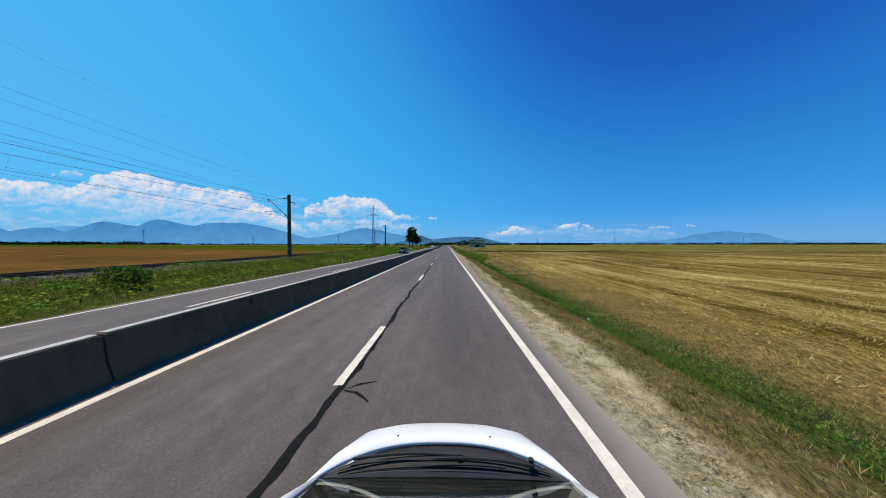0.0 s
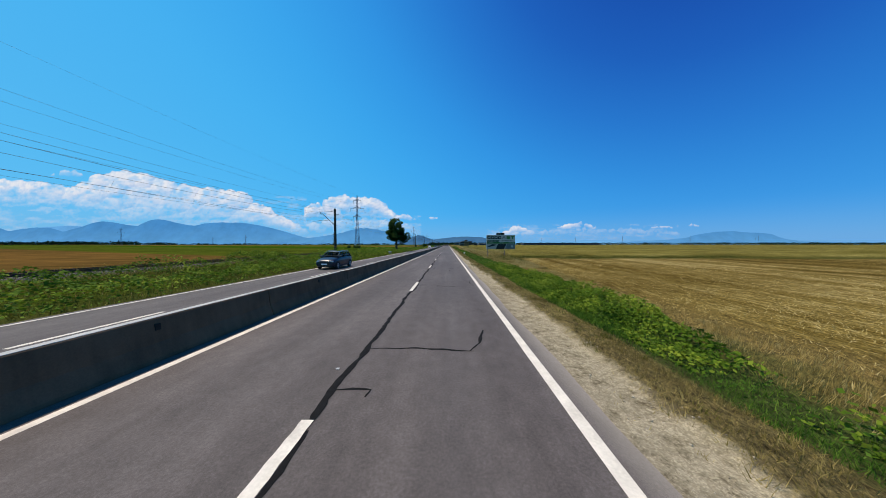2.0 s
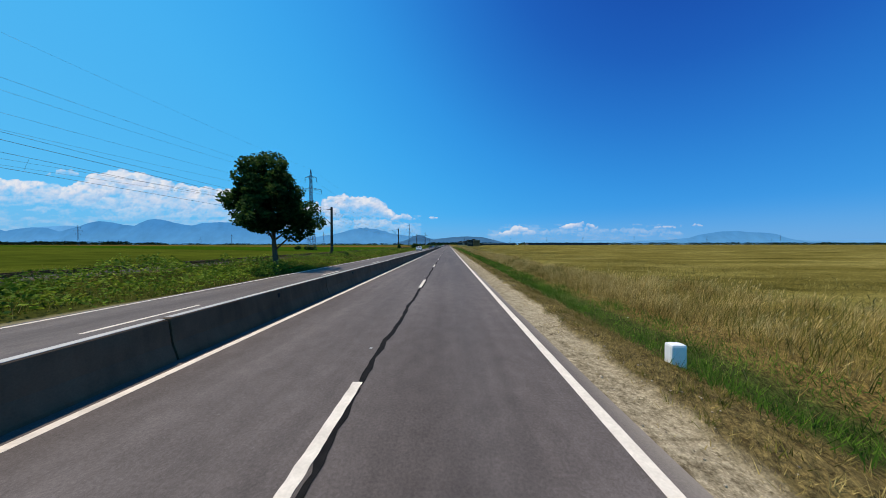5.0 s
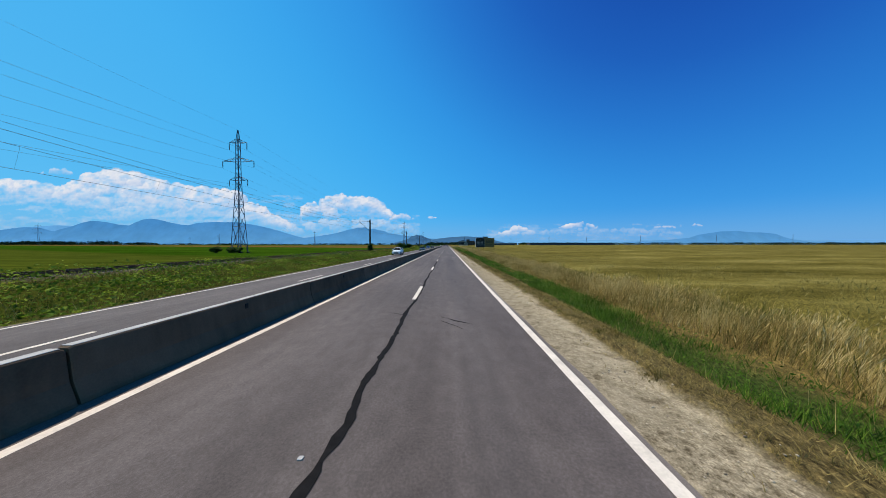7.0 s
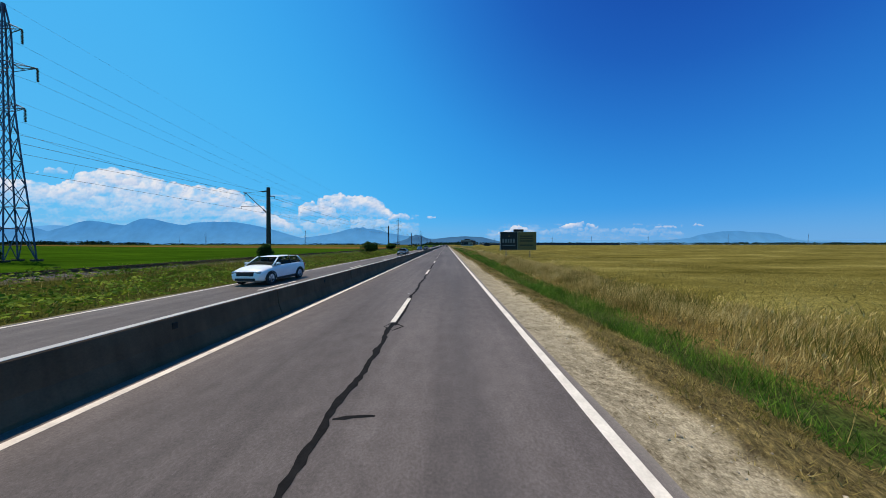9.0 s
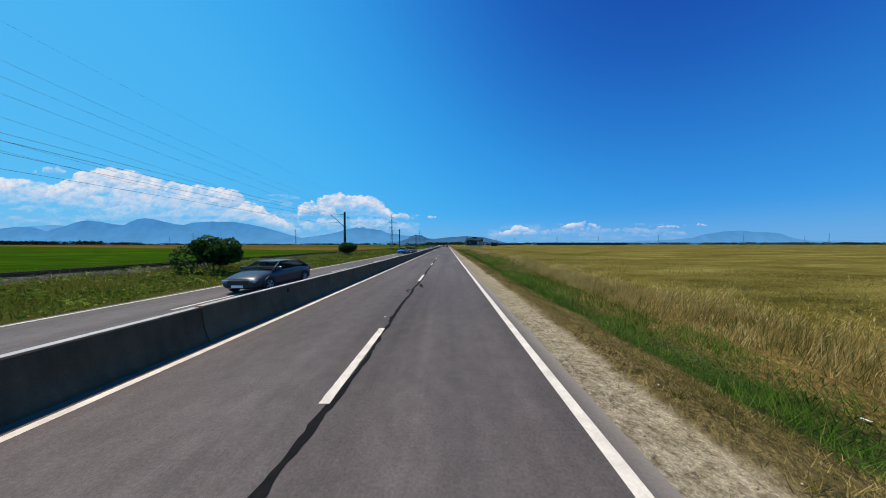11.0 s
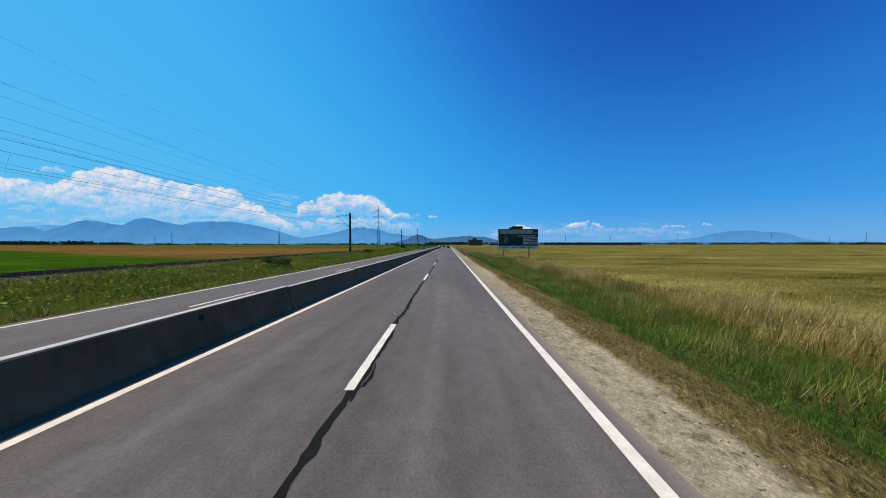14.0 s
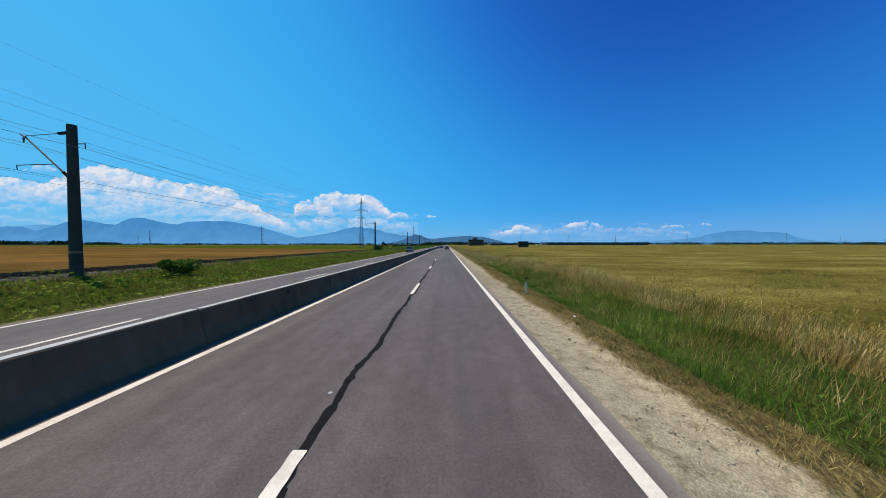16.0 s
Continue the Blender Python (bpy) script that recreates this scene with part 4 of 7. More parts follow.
cloud_sheet("long bank of white cumulus cloud with a heaped crest", [(-330, 330), (-200, 322), (-80, 318), (0, 314), (40, 317), (90, 322), (125, 330), (150, 324), (165, 312), (185, 303), (215, 297), (245, 302), (290, 316), (340, 326),
             (395, 331), (428, 334), (434, 348), (455, 358), (480, 376), (520, 396)], [(-330, 364), (0, 362), (130, 366), (190, 398), (520, 404)], 4, 760, 17, 1.0)
cloud_sheet("thin haze below a long cloud bank", [(-330, 350), (300, 352), (545, 392)], 410, 24, 6, 8, 0.3, -8.0, 0.42, 2.4)
cloud_sheet("small flat white cloud", [(94, 305), (110, 299), (130, 297), (148, 303), (154, 309)], 311, 5, 16, 6, 0.6, -9.0)
cloud_sheet("small heaped white cumulus cloud", [(540, 376), (546, 364), (558, 358), (575, 362), (590, 366), (604, 372)], 388, 6, 34, 9)
cloud_sheet("heaped white cumulus cloud", [(576, 362), (582, 349), (600, 342), (618, 347), (636, 346), (655, 348), (672, 355), (684, 366), (696, 380)], 388, 16, 90, 12, 1.0, -3.0)
cloud_sheet("thin hazy cloud above the mountains", [(515, 398), (560, 388), (640, 384), (690, 388), (745, 402)], 420, 17, 70, 9, 0.55, -6.0, 0.3)
cloud_sheet("small flat white cloud", [(692, 385), (704, 379), (716, 377), (732, 384)], 390, 7, 16, 5)
cloud_sheet("tiny white cloud", [(760, 385), (767, 381), (775, 385)], 388, 8, 8, 3, 0.9)
cloud_sheet("small white cumulus cloud", [(880, 412), (898, 408), (910, 400), (918, 397), (928, 404), (942, 409)], 416, 9, 34, 6, 0.85)
cloud_sheet("small white cumulus cloud", [(984, 402), (1005, 396), (1028, 392), (1050, 399)], 405, 10, 30, 5, 0.95)
cloud_sheet("faint hazy low cloud", [(860, 414), (940, 408), (1050, 400), (1130, 402), (1200, 412)], 424, 18, 90, 7, 0.35, -6.0, 0.3)
cloud_sheet("thin small cloud", [(1150, 402), (1165, 399), (1192, 401)], 404, 12, 14, 3, 0.7)
cloud_sheet("tiny white cloud", [(1217, 398), (1225, 394), (1235, 398)], 400, 13, 8, 3, 0.8)


# ---- the railway: rails, masts, wires ----
POLE_X, TRACK_X = -21.5, -24.6
rails = thing("railway_track", "rusty rails on an overgrown ballast bank", "railway", (TRACK_X, 0, 0.34))
part("ballast", loft([[(-1.9, y, -0.35), (1.9, y, -0.35), (1.35, y, 0.1), (-1.35, y, 0.1)] for y in (-60.0, 700.0)]), simple("ballast", (0.07, 0.06, 0.05), (0.2, 0.17, 0.14), 4.0, 0.95, relief=0.9, depth=0.05), rails, "brown dusty ballast")
for sx in (-0.72, 0.72):
    bm = one_box(sx - 0.07, sx + 0.07, -60, 700, 0.14, 0.16)
    box(bm, sx - 0.012, sx + 0.012, -60, 700, 0.16, 0.26)
    box(bm, sx - 0.036, sx + 0.036, -60, 700, 0.26, 0.3)
    part("rail", bm, M["rust"], rails)
bm = bmesh.new()
for k in range(-90, 600):
    box(bm, -1.25, 1.25, k * 0.65, k * 0.65 + 0.24, 0.02, 0.14)
tagged(part("sleepers", bm, M["pole"], rails), kind="stuff")


def mast(y, reach=3.3, tilt=0.0):
    """A concrete mast of the overhead line with its cantilever, insulators and feeder bracket."""
    m = thing("catenary_mast", "dark tapered concrete railway mast with steel cantilever arm", "mast", (POLE_X, y, 0.2), 0, "railway masts")
    bm = bmesh.new()
    rod(bm, (0, 0, -0.1), (0, 0, 8.35), 0.26, 0.19, 14)
    part("pole", bm, M["pole"], m, smooth=False)
    part("footing", one_box(-0.5, 0.5, -0.5, 0.5, -0.15, 0.22, bevel=0.04), M["pole"], m)
    bm = rod(bmesh.new(), (-0.3, 0, 5.6), (-2.75, 0, 7.75), 0.045, 0.04)
    rod(bm, (-2.7, 0, 7.7), (-2.95, 0, 7.85), 0.05)
    arm = part("cantilever", bm, M["bracket"], m, "dark steel cantilever tube")
    for a, b in (((-0.25, 0, 5.56), (-0.62, 0, 5.88)), ((-0.22, 0, 7.95), (-0.85, 0, 7.9))):
        bm = bmesh.new()
        a, b = Vector(a), Vector(b)
        for k in range(6):
            p = a.lerp(b, k / 6)
            rod(bm, p, a.lerp(b, (k + 0.55) / 6), 0.085, 0.06, 8)
            rod(bm, p, a.lerp(b, (k + 1) / 6), 0.035, None, 6)
        part("insulator", bm, M["ceramic"], m, "dark ribbed insulator")
    part("tie_rod", rod(bmesh.new(), (-0.85, 0, 7.9), (-2.75, 0, 7.78), 0.018), M["bracket"], m)
    bm = rod(bmesh.new(), (-1.05, 0, 6.28), (-reach, 0, 6.22), 0.025)
    rod(bm, (-reach, 0, 6.22), (-reach + 0.03, 0, 5.98), 0.02)
    part("registration_arm", bm, M["bracket"], m)
    bm = rod(bmesh.new(), (-2.83, 0, 7.7), (-2.83, 0, 7.42), 0.05, 0.03)
    part("clamp", bm, M["ceramic"], m)
    bm = rod(bmesh.new(), (0.18, 0, 7.35), (0.78, 0, 7.35), 0.03)
    rod(bm, (0.76, 0, 7.35), (0.76, 0, 7.08), 0.025)
    part("feeder_bracket", bm, M["bracket"], m)
    for o in m.children:
        o.data.transform(Matrix.Diagonal((1, 1, 1.06, 1)))
    part("band", rod(bmesh.new(), (0, 0, 1.55), (0, 0, 1.68), 0.25, 0.248, 14, False), simple("mast_band", (0.16, 0.08, 0.04), (0.28, 0.14, 0.07), 4.0, 0.9), m, "faded reddish band")
    return m


mast_y = [-31.0, 30.15, 83.7, 140.7, 202.7, 265.2, 326.8, 388, 449, 511, 572, 634, 696]
first = mast(mast_y[0])
for k, y in enumerate(mast_y[1:]):
    copy_thing(first, pose(POLE_X + 0.06 * math.sin(k * 2.0), y, 0.2, 0.5 * math.sin(k * 1.7), 0.6 * math.sin(k * 3.1), 0))


def span(ys, x, z, sag, r, steps=10):
    pts = []
    r = r * 0.78
    for a, b in zip(ys, ys[1:]):
        for k in range(steps):
            f = k / steps
            pts.append((x, a + (b - a) * f, z - sag * 4 * f * (1 - f)))
    pts.append((x, ys[-1], z))
    return pts


def wire(label, pts, r):
    bm = tube(bmesh.new(), pts, r)
    return tagged(new("overhead_wire", mesh_of("overhead_wire", bm, M["wire"])), label, "wire", "overhead wires")


wire("carrying wire of the railway line hung from the masts", span(mast_y, POLE_X - 2.83, 8.08, 0.9, 0.02), 0.011)
wire("contact wire above the railway track", span(mast_y, POLE_X - 3.25, 6.52, 0.08, 0.02), 0.011)
wire("feeder wire on the mast brackets", span(mast_y, POLE_X + 0.76, 7.7, 0.7, 0.02), 0.011)
wire("upper wire along the railway masts", span(mast_y, POLE_X - 0.9, 8.58, 0.8, 0.02), 0.009)
bm = bmesh.new()
for a, b in zip(mast_y, mast_y[1:]):
    for k in range(1, 9):
        f = k / 9
        y, z = a + (b - a) * f, 8.08 - 0.9 * 4 * f * (1 - f)
        rod(bm, (POLE_X - 2.83, y, z), (POLE_X - 3.2, y, 6.5), 0.004, None, 4, False)
tagged(new("wire_droppers", mesh_of("wire_droppers", bm, M["wire"])), "thin droppers between the railway wires", "wire", kind="stuff")


# ---- the high-voltage line ----
PYLON_X = -61.8
ARMS = ((32.2, 2.6, 2.0), (26.8, 4.65, 1.8), (21.3, 2.7, 1.8))  # height, reach, drop of the insulators


def pylon(x, y, near=True):
    """A lattice pylon; each brace is a part of its own on the near one."""
    p = thing("lattice_pylon", "grey lattice steel power pylon with three cross-arms", "pylon", (x, y, -0.2), 0, "power pylons")
    levels = [(0, 1.42), (4.7, 1.22), (7.7, 1.07), (11.0, 0.91), (14.3, 0.75), (17.8, 0.6), (21.3, 0.47), (24.0, 0.44), (26.8, 0.42), (29.5, 0.4), (32.2, 0.38), (33.6, 0.28), (36.0, 0.06)]

    def corner(i, k):
        z, w = levels[i]
        return (w * (-1, 1, 1, -1)[k % 4], w * (-1, -1, 1, 1)[k % 4], z)

    rods = []
    for k in range(4):
        part("leg", tube(bmesh.new(), [corner(i, k) for i in range(len(levels))], 0.085, 4), M["lattice"], p)
        cx, cy = corner(0, k)[:2]
        part("footing", one_box(cx - 0.4, cx + 0.4, cy - 0.4, cy + 0.4, -0.2, 0.3, bevel=0.05), M["pole"], p)
        for i in range(len(levels) - 1):
            r = 0.045 if i < 6 else 0.034
            a, b, c, d = (Vector(corner(*q)) for q in ((i, k), (i, k + 1), (i + 1, k), (i + 1, k + 1)))
            if i == 0:
                mid = (c + d) / 2
                rods += [(a, mid, 0.06), (b, mid, 0.06), ((a + mid) / 2, (a + c) / 2, r), ((b + mid) / 2, (b + d) / 2, r), (c, d, r)]
            elif i == 1:
                low = (a + b) / 2
                rods += [(low, c, 0.06), (low, d, 0.06), (c, d, r)]
            else:
                rods += [(a, d, r), (b, c, r)] + ([(c, d, r)] if i % 2 else [])
    if near:
        for a, b, r in rods:
            part("brace", rod(bmesh.new(), a, b, r, None, 4), M["lattice"], p)
    else:
        bm = bmesh.new()
        for a, b, r in rods:
            rod(bm, a, b, r, None, 4)
        tagged(part("bracing", bm, M["lattice"], p), kind="stuff")
    for z, reach, drop in ARMS:
        for s in (-1, 1):
            bm = bmesh.new()
            w = float(np.interp(z, [l[0] for l in levels], [l[1] for l in levels]))
            for sy in (-1, 1):
                rod(bm, (s * w, sy * w, z), (s * reach, 0, z + 0.15), 0.06, None, 4)
                rod(bm, (s * w * 0.95, sy * w, z + 1.1), (s * reach, 0, z + 0.15), 0.05, None, 4)
                rod(bm, (s * (w + reach) / 2, sy * w * 0.5, z + 0.08), (s * w, sy * w, z + 1.1), 0.04, None, 4)
            rod(bm, (s * (w + reach) / 2, -w * 0.5, z), (s * (w + reach) / 2, w * 0.5, z), 0.04, None, 4)
            part("cross_arm", bm, M["lattice"], p)
            bm = bmesh.new()
            for q in range(9):
                zz = z - drop * q / 9
                rod(bm, (s * reach, 0, zz - 0.14), (s * reach, 0, zz), 0.05, 0.15, 8)
            part("insulator_string", bm, M["ceramic"], p, "dark hanging string of insulators")
    return p


pylon_y = [-79.0, 207.6, 495.0, 781.0]
pylon(PYLON_X, pylon_y[1])
far_pylon = pylon(PYLON_X, pylon_y[2], False)
for y in (pylon_y[0], pylon_y[3]):
    copy_thing(far_pylon, pose(PYLON_X, y, -0.2))
for z, reach, drop in ARMS:
    for s in (-1, 1):
        wire("power line conductor between the pylons", span(pylon_y, PYLON_X + s * reach, z - drop - 0.3, 7.0, 0.03, 26), 0.016)
wire("earth wire on the pylon tops", span(pylon_y, PYLON_X, 35.8, 5.5, 0.02, 26), 0.012)
# distant pylons beyond the fields
for x, y, turn in ((430, 1210, 30), (560, 1160, 35), (690, 1050, 40), (905, 1000, 40), (1130, 980, 40), (1500, 1300, 40), (250, 1500, 30), (330, 1450, 30), (160, 1700, 20), (-700, 900, 60), (-330, 760, 60), (-640, 520, 60), (-1100, 1200, 60)):
    copy_thing(far_pylon, pose(x, y, -0.4, 0, 0, turn) )


# ---- billboards ----
def text_mesh(body, size, x, z, material, parent, bold=0.0, width=1.0, name="lettering"):
    cu = bpy.data.curves.new(name, "FONT")
    cu.body, cu.size, cu.extrude, cu.offset = body, size, 0.002, bold
    tmp = new(name, cu)
    dg = bpy.context.evaluated_depsgraph_get()
    me = bpy.data.meshes.new_from_object(tmp.evaluated_get(dg))
    bpy.data.objects.remove(tmp)
    me.transform(Matrix.Translation((x, -0.008, z)) @ Matrix.Rotation(radians(90), 4, "X") @ Matrix.Diagonal((width, 1, 1, 1)))
    me.materials.clear()
    me.materials.append(material)
    ob = new(name, me)
    ob.parent = parent
    return ob


def flat(name, pts, material, parent, lift=0.004, label=""):
    """A flat printed shape on a board's face, given by its corners (x, z)."""
    bm = bmesh.new()
    front = [bm.verts.new((x, -lift, z)) for x, z in pts]
    bm.faces.new(front)
    bmesh.ops.recalc_face_normals(bm, faces=bm.faces)
    for f in bm.faces:
        if f.normal.y > 0:
            f.normal_flip()
    return part(name, bm, material, parent, label)


def tint(name, c, rough=0.65):
    return simple(name, tuple(v * 0.85 for v in c), tuple(min(1, v * 1.1) for v in c), 1.2, rough, relief=0)


PRINT = {k: tint("print_" + k, c) for k, c in dict(white=(0.46, 0.375, 0.32), dark=(0.014, 0.012, 0.011), green=(0.04, 0.12, 0.018), deep=(0.022, 0.05, 0.018), lime=(0.07, 0.16, 0.03), grey=(0.17, 0.155, 0.145),
                                             steel=(0.06, 0.058, 0.056), red=(0.07, 0.01, 0.008), pale=(0.36, 0.29, 0.24), brown=(0.15, 0.095, 0.03), navy=(0.02, 0.022, 0.035)).items()}


def board(name, label, x0, x1, y, z0, z1, back=0.35, legs=(), lattice=True, floor_z=-0.45, side=True):
    """A double-faced roadside billboard on steel legs, with a flood-light box on top."""
    w, h = x1 - x0, z1 - z0
    b = thing(name, label, "billboard", (x0, y, z0), 0, "roadside billboards")
    part("front_panel", one_box(0, w, 0.0, 0.06, 0, h, bevel=0.008), PRINT["white"], b)
    part("back_panel", one_box(0, w, back, back + 0.06, 0, h, bevel=0.008), M["black"], b)
    bm = bmesh.new()
    for a in (0.0, w - 0.05):
        box(bm, a, a + 0.05, 0.062, back - 0.002, 0, h)
    for c in (0.0, h - 0.05):
        box(bm, 0.052, w - 0.052, 0.062, back - 0.002, c, c + 0.05)
    part("frame", bm, M["black"], b)
    part("trim", box(one_box(-0.045, -0.004, -0.02, 0.05, -0.03, h + 0.03), -0.004, w + 0.03, -0.02, 0.05, h + 0.002, h + 0.04), M["white"], b, "white edge strip")
    for lx in legs:
        bm = bmesh.new()
        if lattice:
            for yy in (0.05, 0.42):
                rod(bm, (lx, yy, floor_z - z0 - 0.2), (lx, yy, h * 0.95 if yy > 0.1 else 0.0), 0.045, None, 8)
            n = 4
            zz = np.linspace(floor_z - z0 + 0.25, -0.1, n)
            for q in range(n):
                rod(bm, (lx, 0.05, zz[q]), (lx, 0.42, zz[q]), 0.02, None, 5)
                if q:
                    rod(bm, (lx, 0.05 if q % 2 else 0.42, zz[q - 1]), (lx, 0.42 if q % 2 else 0.05, zz[q]), 0.018, None, 5)
        else:
            rod(bm, (lx, 0.2, floor_z - z0 - 0.2), (lx, 0.2, h * 0.5), 0.06, None, 8)
        part("leg", bm, M["leg"], b, "weathered steel leg")
    return b


def strokes(parent, material, x, z, width, height, n, gap=0.25, cut=True, lift=0.006):
    """A row of block shapes where a trade name stands."""
    step = width / n
    for k in range(n):
        a, b = x + k * step, x + (k + 1 - gap) * step
        flat("name_block", [(a, z), (b, z), (b, z + height), (a, z + height)], material, parent, lift)


# first board: metal roofing
b1 = board("billboard", "white and green billboard for metal roofing on steel legs", 8.10, 14.05, 88.9, 1.28, 4.22, legs=(0.25, 3.75), lattice=False)
W, H = 5.95, 2.94
strokes(b1, PRINT["dark"], 0.15, 2.12, 2.95, 0.58, 4, 0.12)
for k in range(4):
    flat("name_block", [(0.36 + 0.737 * k, 2.3), (0.66 + 0.737 * k, 2.3), (0.66 + 0.737 * k, 2.52), (0.36 + 0.737 * k, 2.52)], PRINT["white"], b1, 0.009)
flat("name_block", [(3.1, 2.12), (3.55, 2.7), (3.75, 2.7), (4.05, 2.12), (3.85, 2.12), (3.65, 2.5), (3.35, 2.12)], PRINT["grey"], b1, 0.006)
flat("name_block", [(4.15, 2.12), (4.15, 2.7), (4.9, 2.7), (4.9, 2.12)], PRINT["lime"], b1, 0.006)
flat("name_block", [(5.05, 2.55), (5.05, 2.7), (5.75, 2.7), (5.75, 2.55), (5.5, 2.55), (5.5, 2.12), (5.3, 2.12), (5.3, 2.55)], PRINT["green"], b1, 0.006)
flat("printed_band", [(0.02, 1.55), (2.45, 1.55), (2.7, 1.88), (0.02, 1.88)], PRINT["deep"], b1)
flat("printed_band", [(0.02, 1.15), (W - 0.02, 1.15), (W - 0.02, 1.52), (0.02, 1.52)], PRINT["green"], b1)
flat("printed_picture", [(0.02, 0.02), (1.75, 0.02), (2.3, 1.1), (0.02, 1.1)], PRINT["pale"], b1)
flat("printed_picture", [(1.85, 0.02), (3.6, 0.02), (4.15, 1.1), (2.4, 1.1)], PRINT["dark"], b1)
flat("printed_picture", [(3.7, 0.02), (W - 0.02, 0.02), (W - 0.02, 1.1), (4.25, 1.1)], PRINT["grey"], b1)
flat("printed_roof", [(0.05, 0.35), (2.0, 0.85), (2.05, 0.95), (1.2, 1.05), (0.05, 0.45)], PRINT["dark"], b1, 0.007)
for k in range(8):
    flat("printed_plank", [(4.35 + 0.19 * k, 0.05), (4.4 + 0.19 * k, 0.05), (4.4 + 0.19 * k, 1.05), (4.35 + 0.19 * k, 1.05)], PRINT["steel"], b1, 0.007)
bm = bmesh.new()
bmesh.ops.create_circle(bm, cap_ends=True, segments=24, radius=0.24, matrix=Matrix.Translation((5.3, -0.01, 0.6)) @ Matrix.Rotation(radians(90), 4, "X"))
part("printed_badge", bm, PRINT["white"], b1)
text_mesh("SISTEME METALICE", 0.24, 0.12, 1.63, PRINT["white"], b1, 0.004, 0.92)
text_mesh("ACOPERIS", 0.27, 0.2, 1.24, PRINT["white"], b1, 0.004)
text_mesh("GARD", 0.27, 2.85, 1.24, PRINT["white"], b1, 0.004)
text_mesh("FATADA", 0.27, 4.65, 1.24, PRINT["white"], b1, 0.004)
text_mesh("Acoperisul durabil", 0.3, 3.15, 1.75, PRINT["dark"], b1, 0.006)
part("lamp_box", one_box(2.1, 3.75, 0.1, 0.5, H + 0.06, H + 0.5, bevel=0.02), M["black"], b1, "dark box on the top edge")
part("lamp_box", one_box(2.25, 3.0, 0.07, 0.098, H + 0.2, H + 0.34), PRINT["grey"], b1)

# second board: two halves, black and ochre
b2 = board("billboard", "dark billboard with black and ochre halves on steel legs", 8.75, 14.75, 215.2, 1.35, 4.35, legs=(1.0, 5.0), lattice=False)
flat("printed_half", [(0.02, 0.02), (2.85, 0.02), (2.85, 2.98), (0.02, 2.98)], PRINT["dark"], b2)
flat("printed_half", [(2.87, 0.02), (5.98, 0.02), (5.98, 2.98), (2.87, 2.98)], PRINT["brown"], b2)
strokes(b2, PRINT["grey"], 0.35, 1.2, 2.2, 0.65, 5, 0.35)
flat("printed_mark", [(1.3, 2.2), (1.6, 2.2), (1.45, 2.6)], PRINT["brown"], b2, 0.007)
for q, (z, n) in enumerate(((2.2, 5), (1.8, 6), (1.4, 6), (0.7, 4))):
    strokes(b2, PRINT["dark"], 3.3, z, 2.2, 0.2, n, 0.2)
flat("printed_line", [(0.4, 0.7), (2.5, 0.7), (2.5, 0.82), (0.4, 0.82)], PRINT["grey"], b2, 0.007)
part("lamp_box", one_box(2.3, 3.9, 0.1, 0.5, 3.06, 3.45, bevel=0.02), M["black"], b2, "dark box on the top edge")

# third board: turbochargers
b3 = board("billboard", "dark billboard for turbochargers with white trim on lattice legs", 7.85, 14.2, 313.2, 1.55, 4.7, back=0.55, legs=(0.85, 4.95), lattice=True, floor_z=-0.4)
W, H = 6.35, 3.15
flat("printed_ground", [(0.02, 0.45), (W - 0.02, 0.45), (W - 0.02, H - 0.02), (0.02, H - 0.02)], PRINT["dark"], b3)
flat("printed_band", [(0.02, 2.3), (W - 0.02, 2.3), (W - 0.02, H - 0.02), (0.02, H - 0.02)], PRINT["red"], b3, 0.006)
strokes(b3, PRINT["pale"], 0.25, 2.42, 5.3, 0.58, 11, 0.14, lift=0.009)
for k in range(11):
    if k % 2 == 0:
        flat("name_cut", [(0.43 + 0.482 * k, 2.55), (0.51 + 0.482 * k, 2.55), (0.51 + 0.482 * k, 2.8), (0.43 + 0.482 * k, 2.8)], PRINT["red"], b3, 0.012)
strokes(b3, PRINT["grey"], 5.65, 2.45, 0.6, 0.25, 3, 0.2, lift=0.009)
text_mesh("TURBOSUFLANTE", 0.33, 2.95, 1.98, PRINT["pale"], b3, 0.01, 1.12)
flat("printed_field", [(3.95, 0.72), (W - 0.02, 0.72), (W - 0.02, 1.88), (3.95, 1.88)], PRINT["pale"], b3, 0.007)
for z, a, n in ((1.64, 4.0, 5), (1.4, 4.9, 3), (1.13, 4.25, 4), (0.85, 4.8, 3)):
    strokes(b3, PRINT["dark"], a, z, 6.2 - a, 0.15, n, 0.12, lift=0.01)
text_mesh("TEL.", 0.19, 4.1, 1.13, PRINT["dark"], b3, 0.004)
flat("printed_line", [(1.75, 0.5), (6.3, 0.5), (6.3, 0.66), (1.75, 0.66)], PRINT["grey"], b3, 0.007)
strokes(b3, PRINT["navy"], 1.8, 0.53, 4.45, 0.1, 14, 0.2, lift=0.01)
for a in (0.75, 2.2, 3.5, 4.6):
    strokes(b3, PRINT["dark"], a, 0.16, 0.9, 0.12, 3, 0.2, lift=0.008)
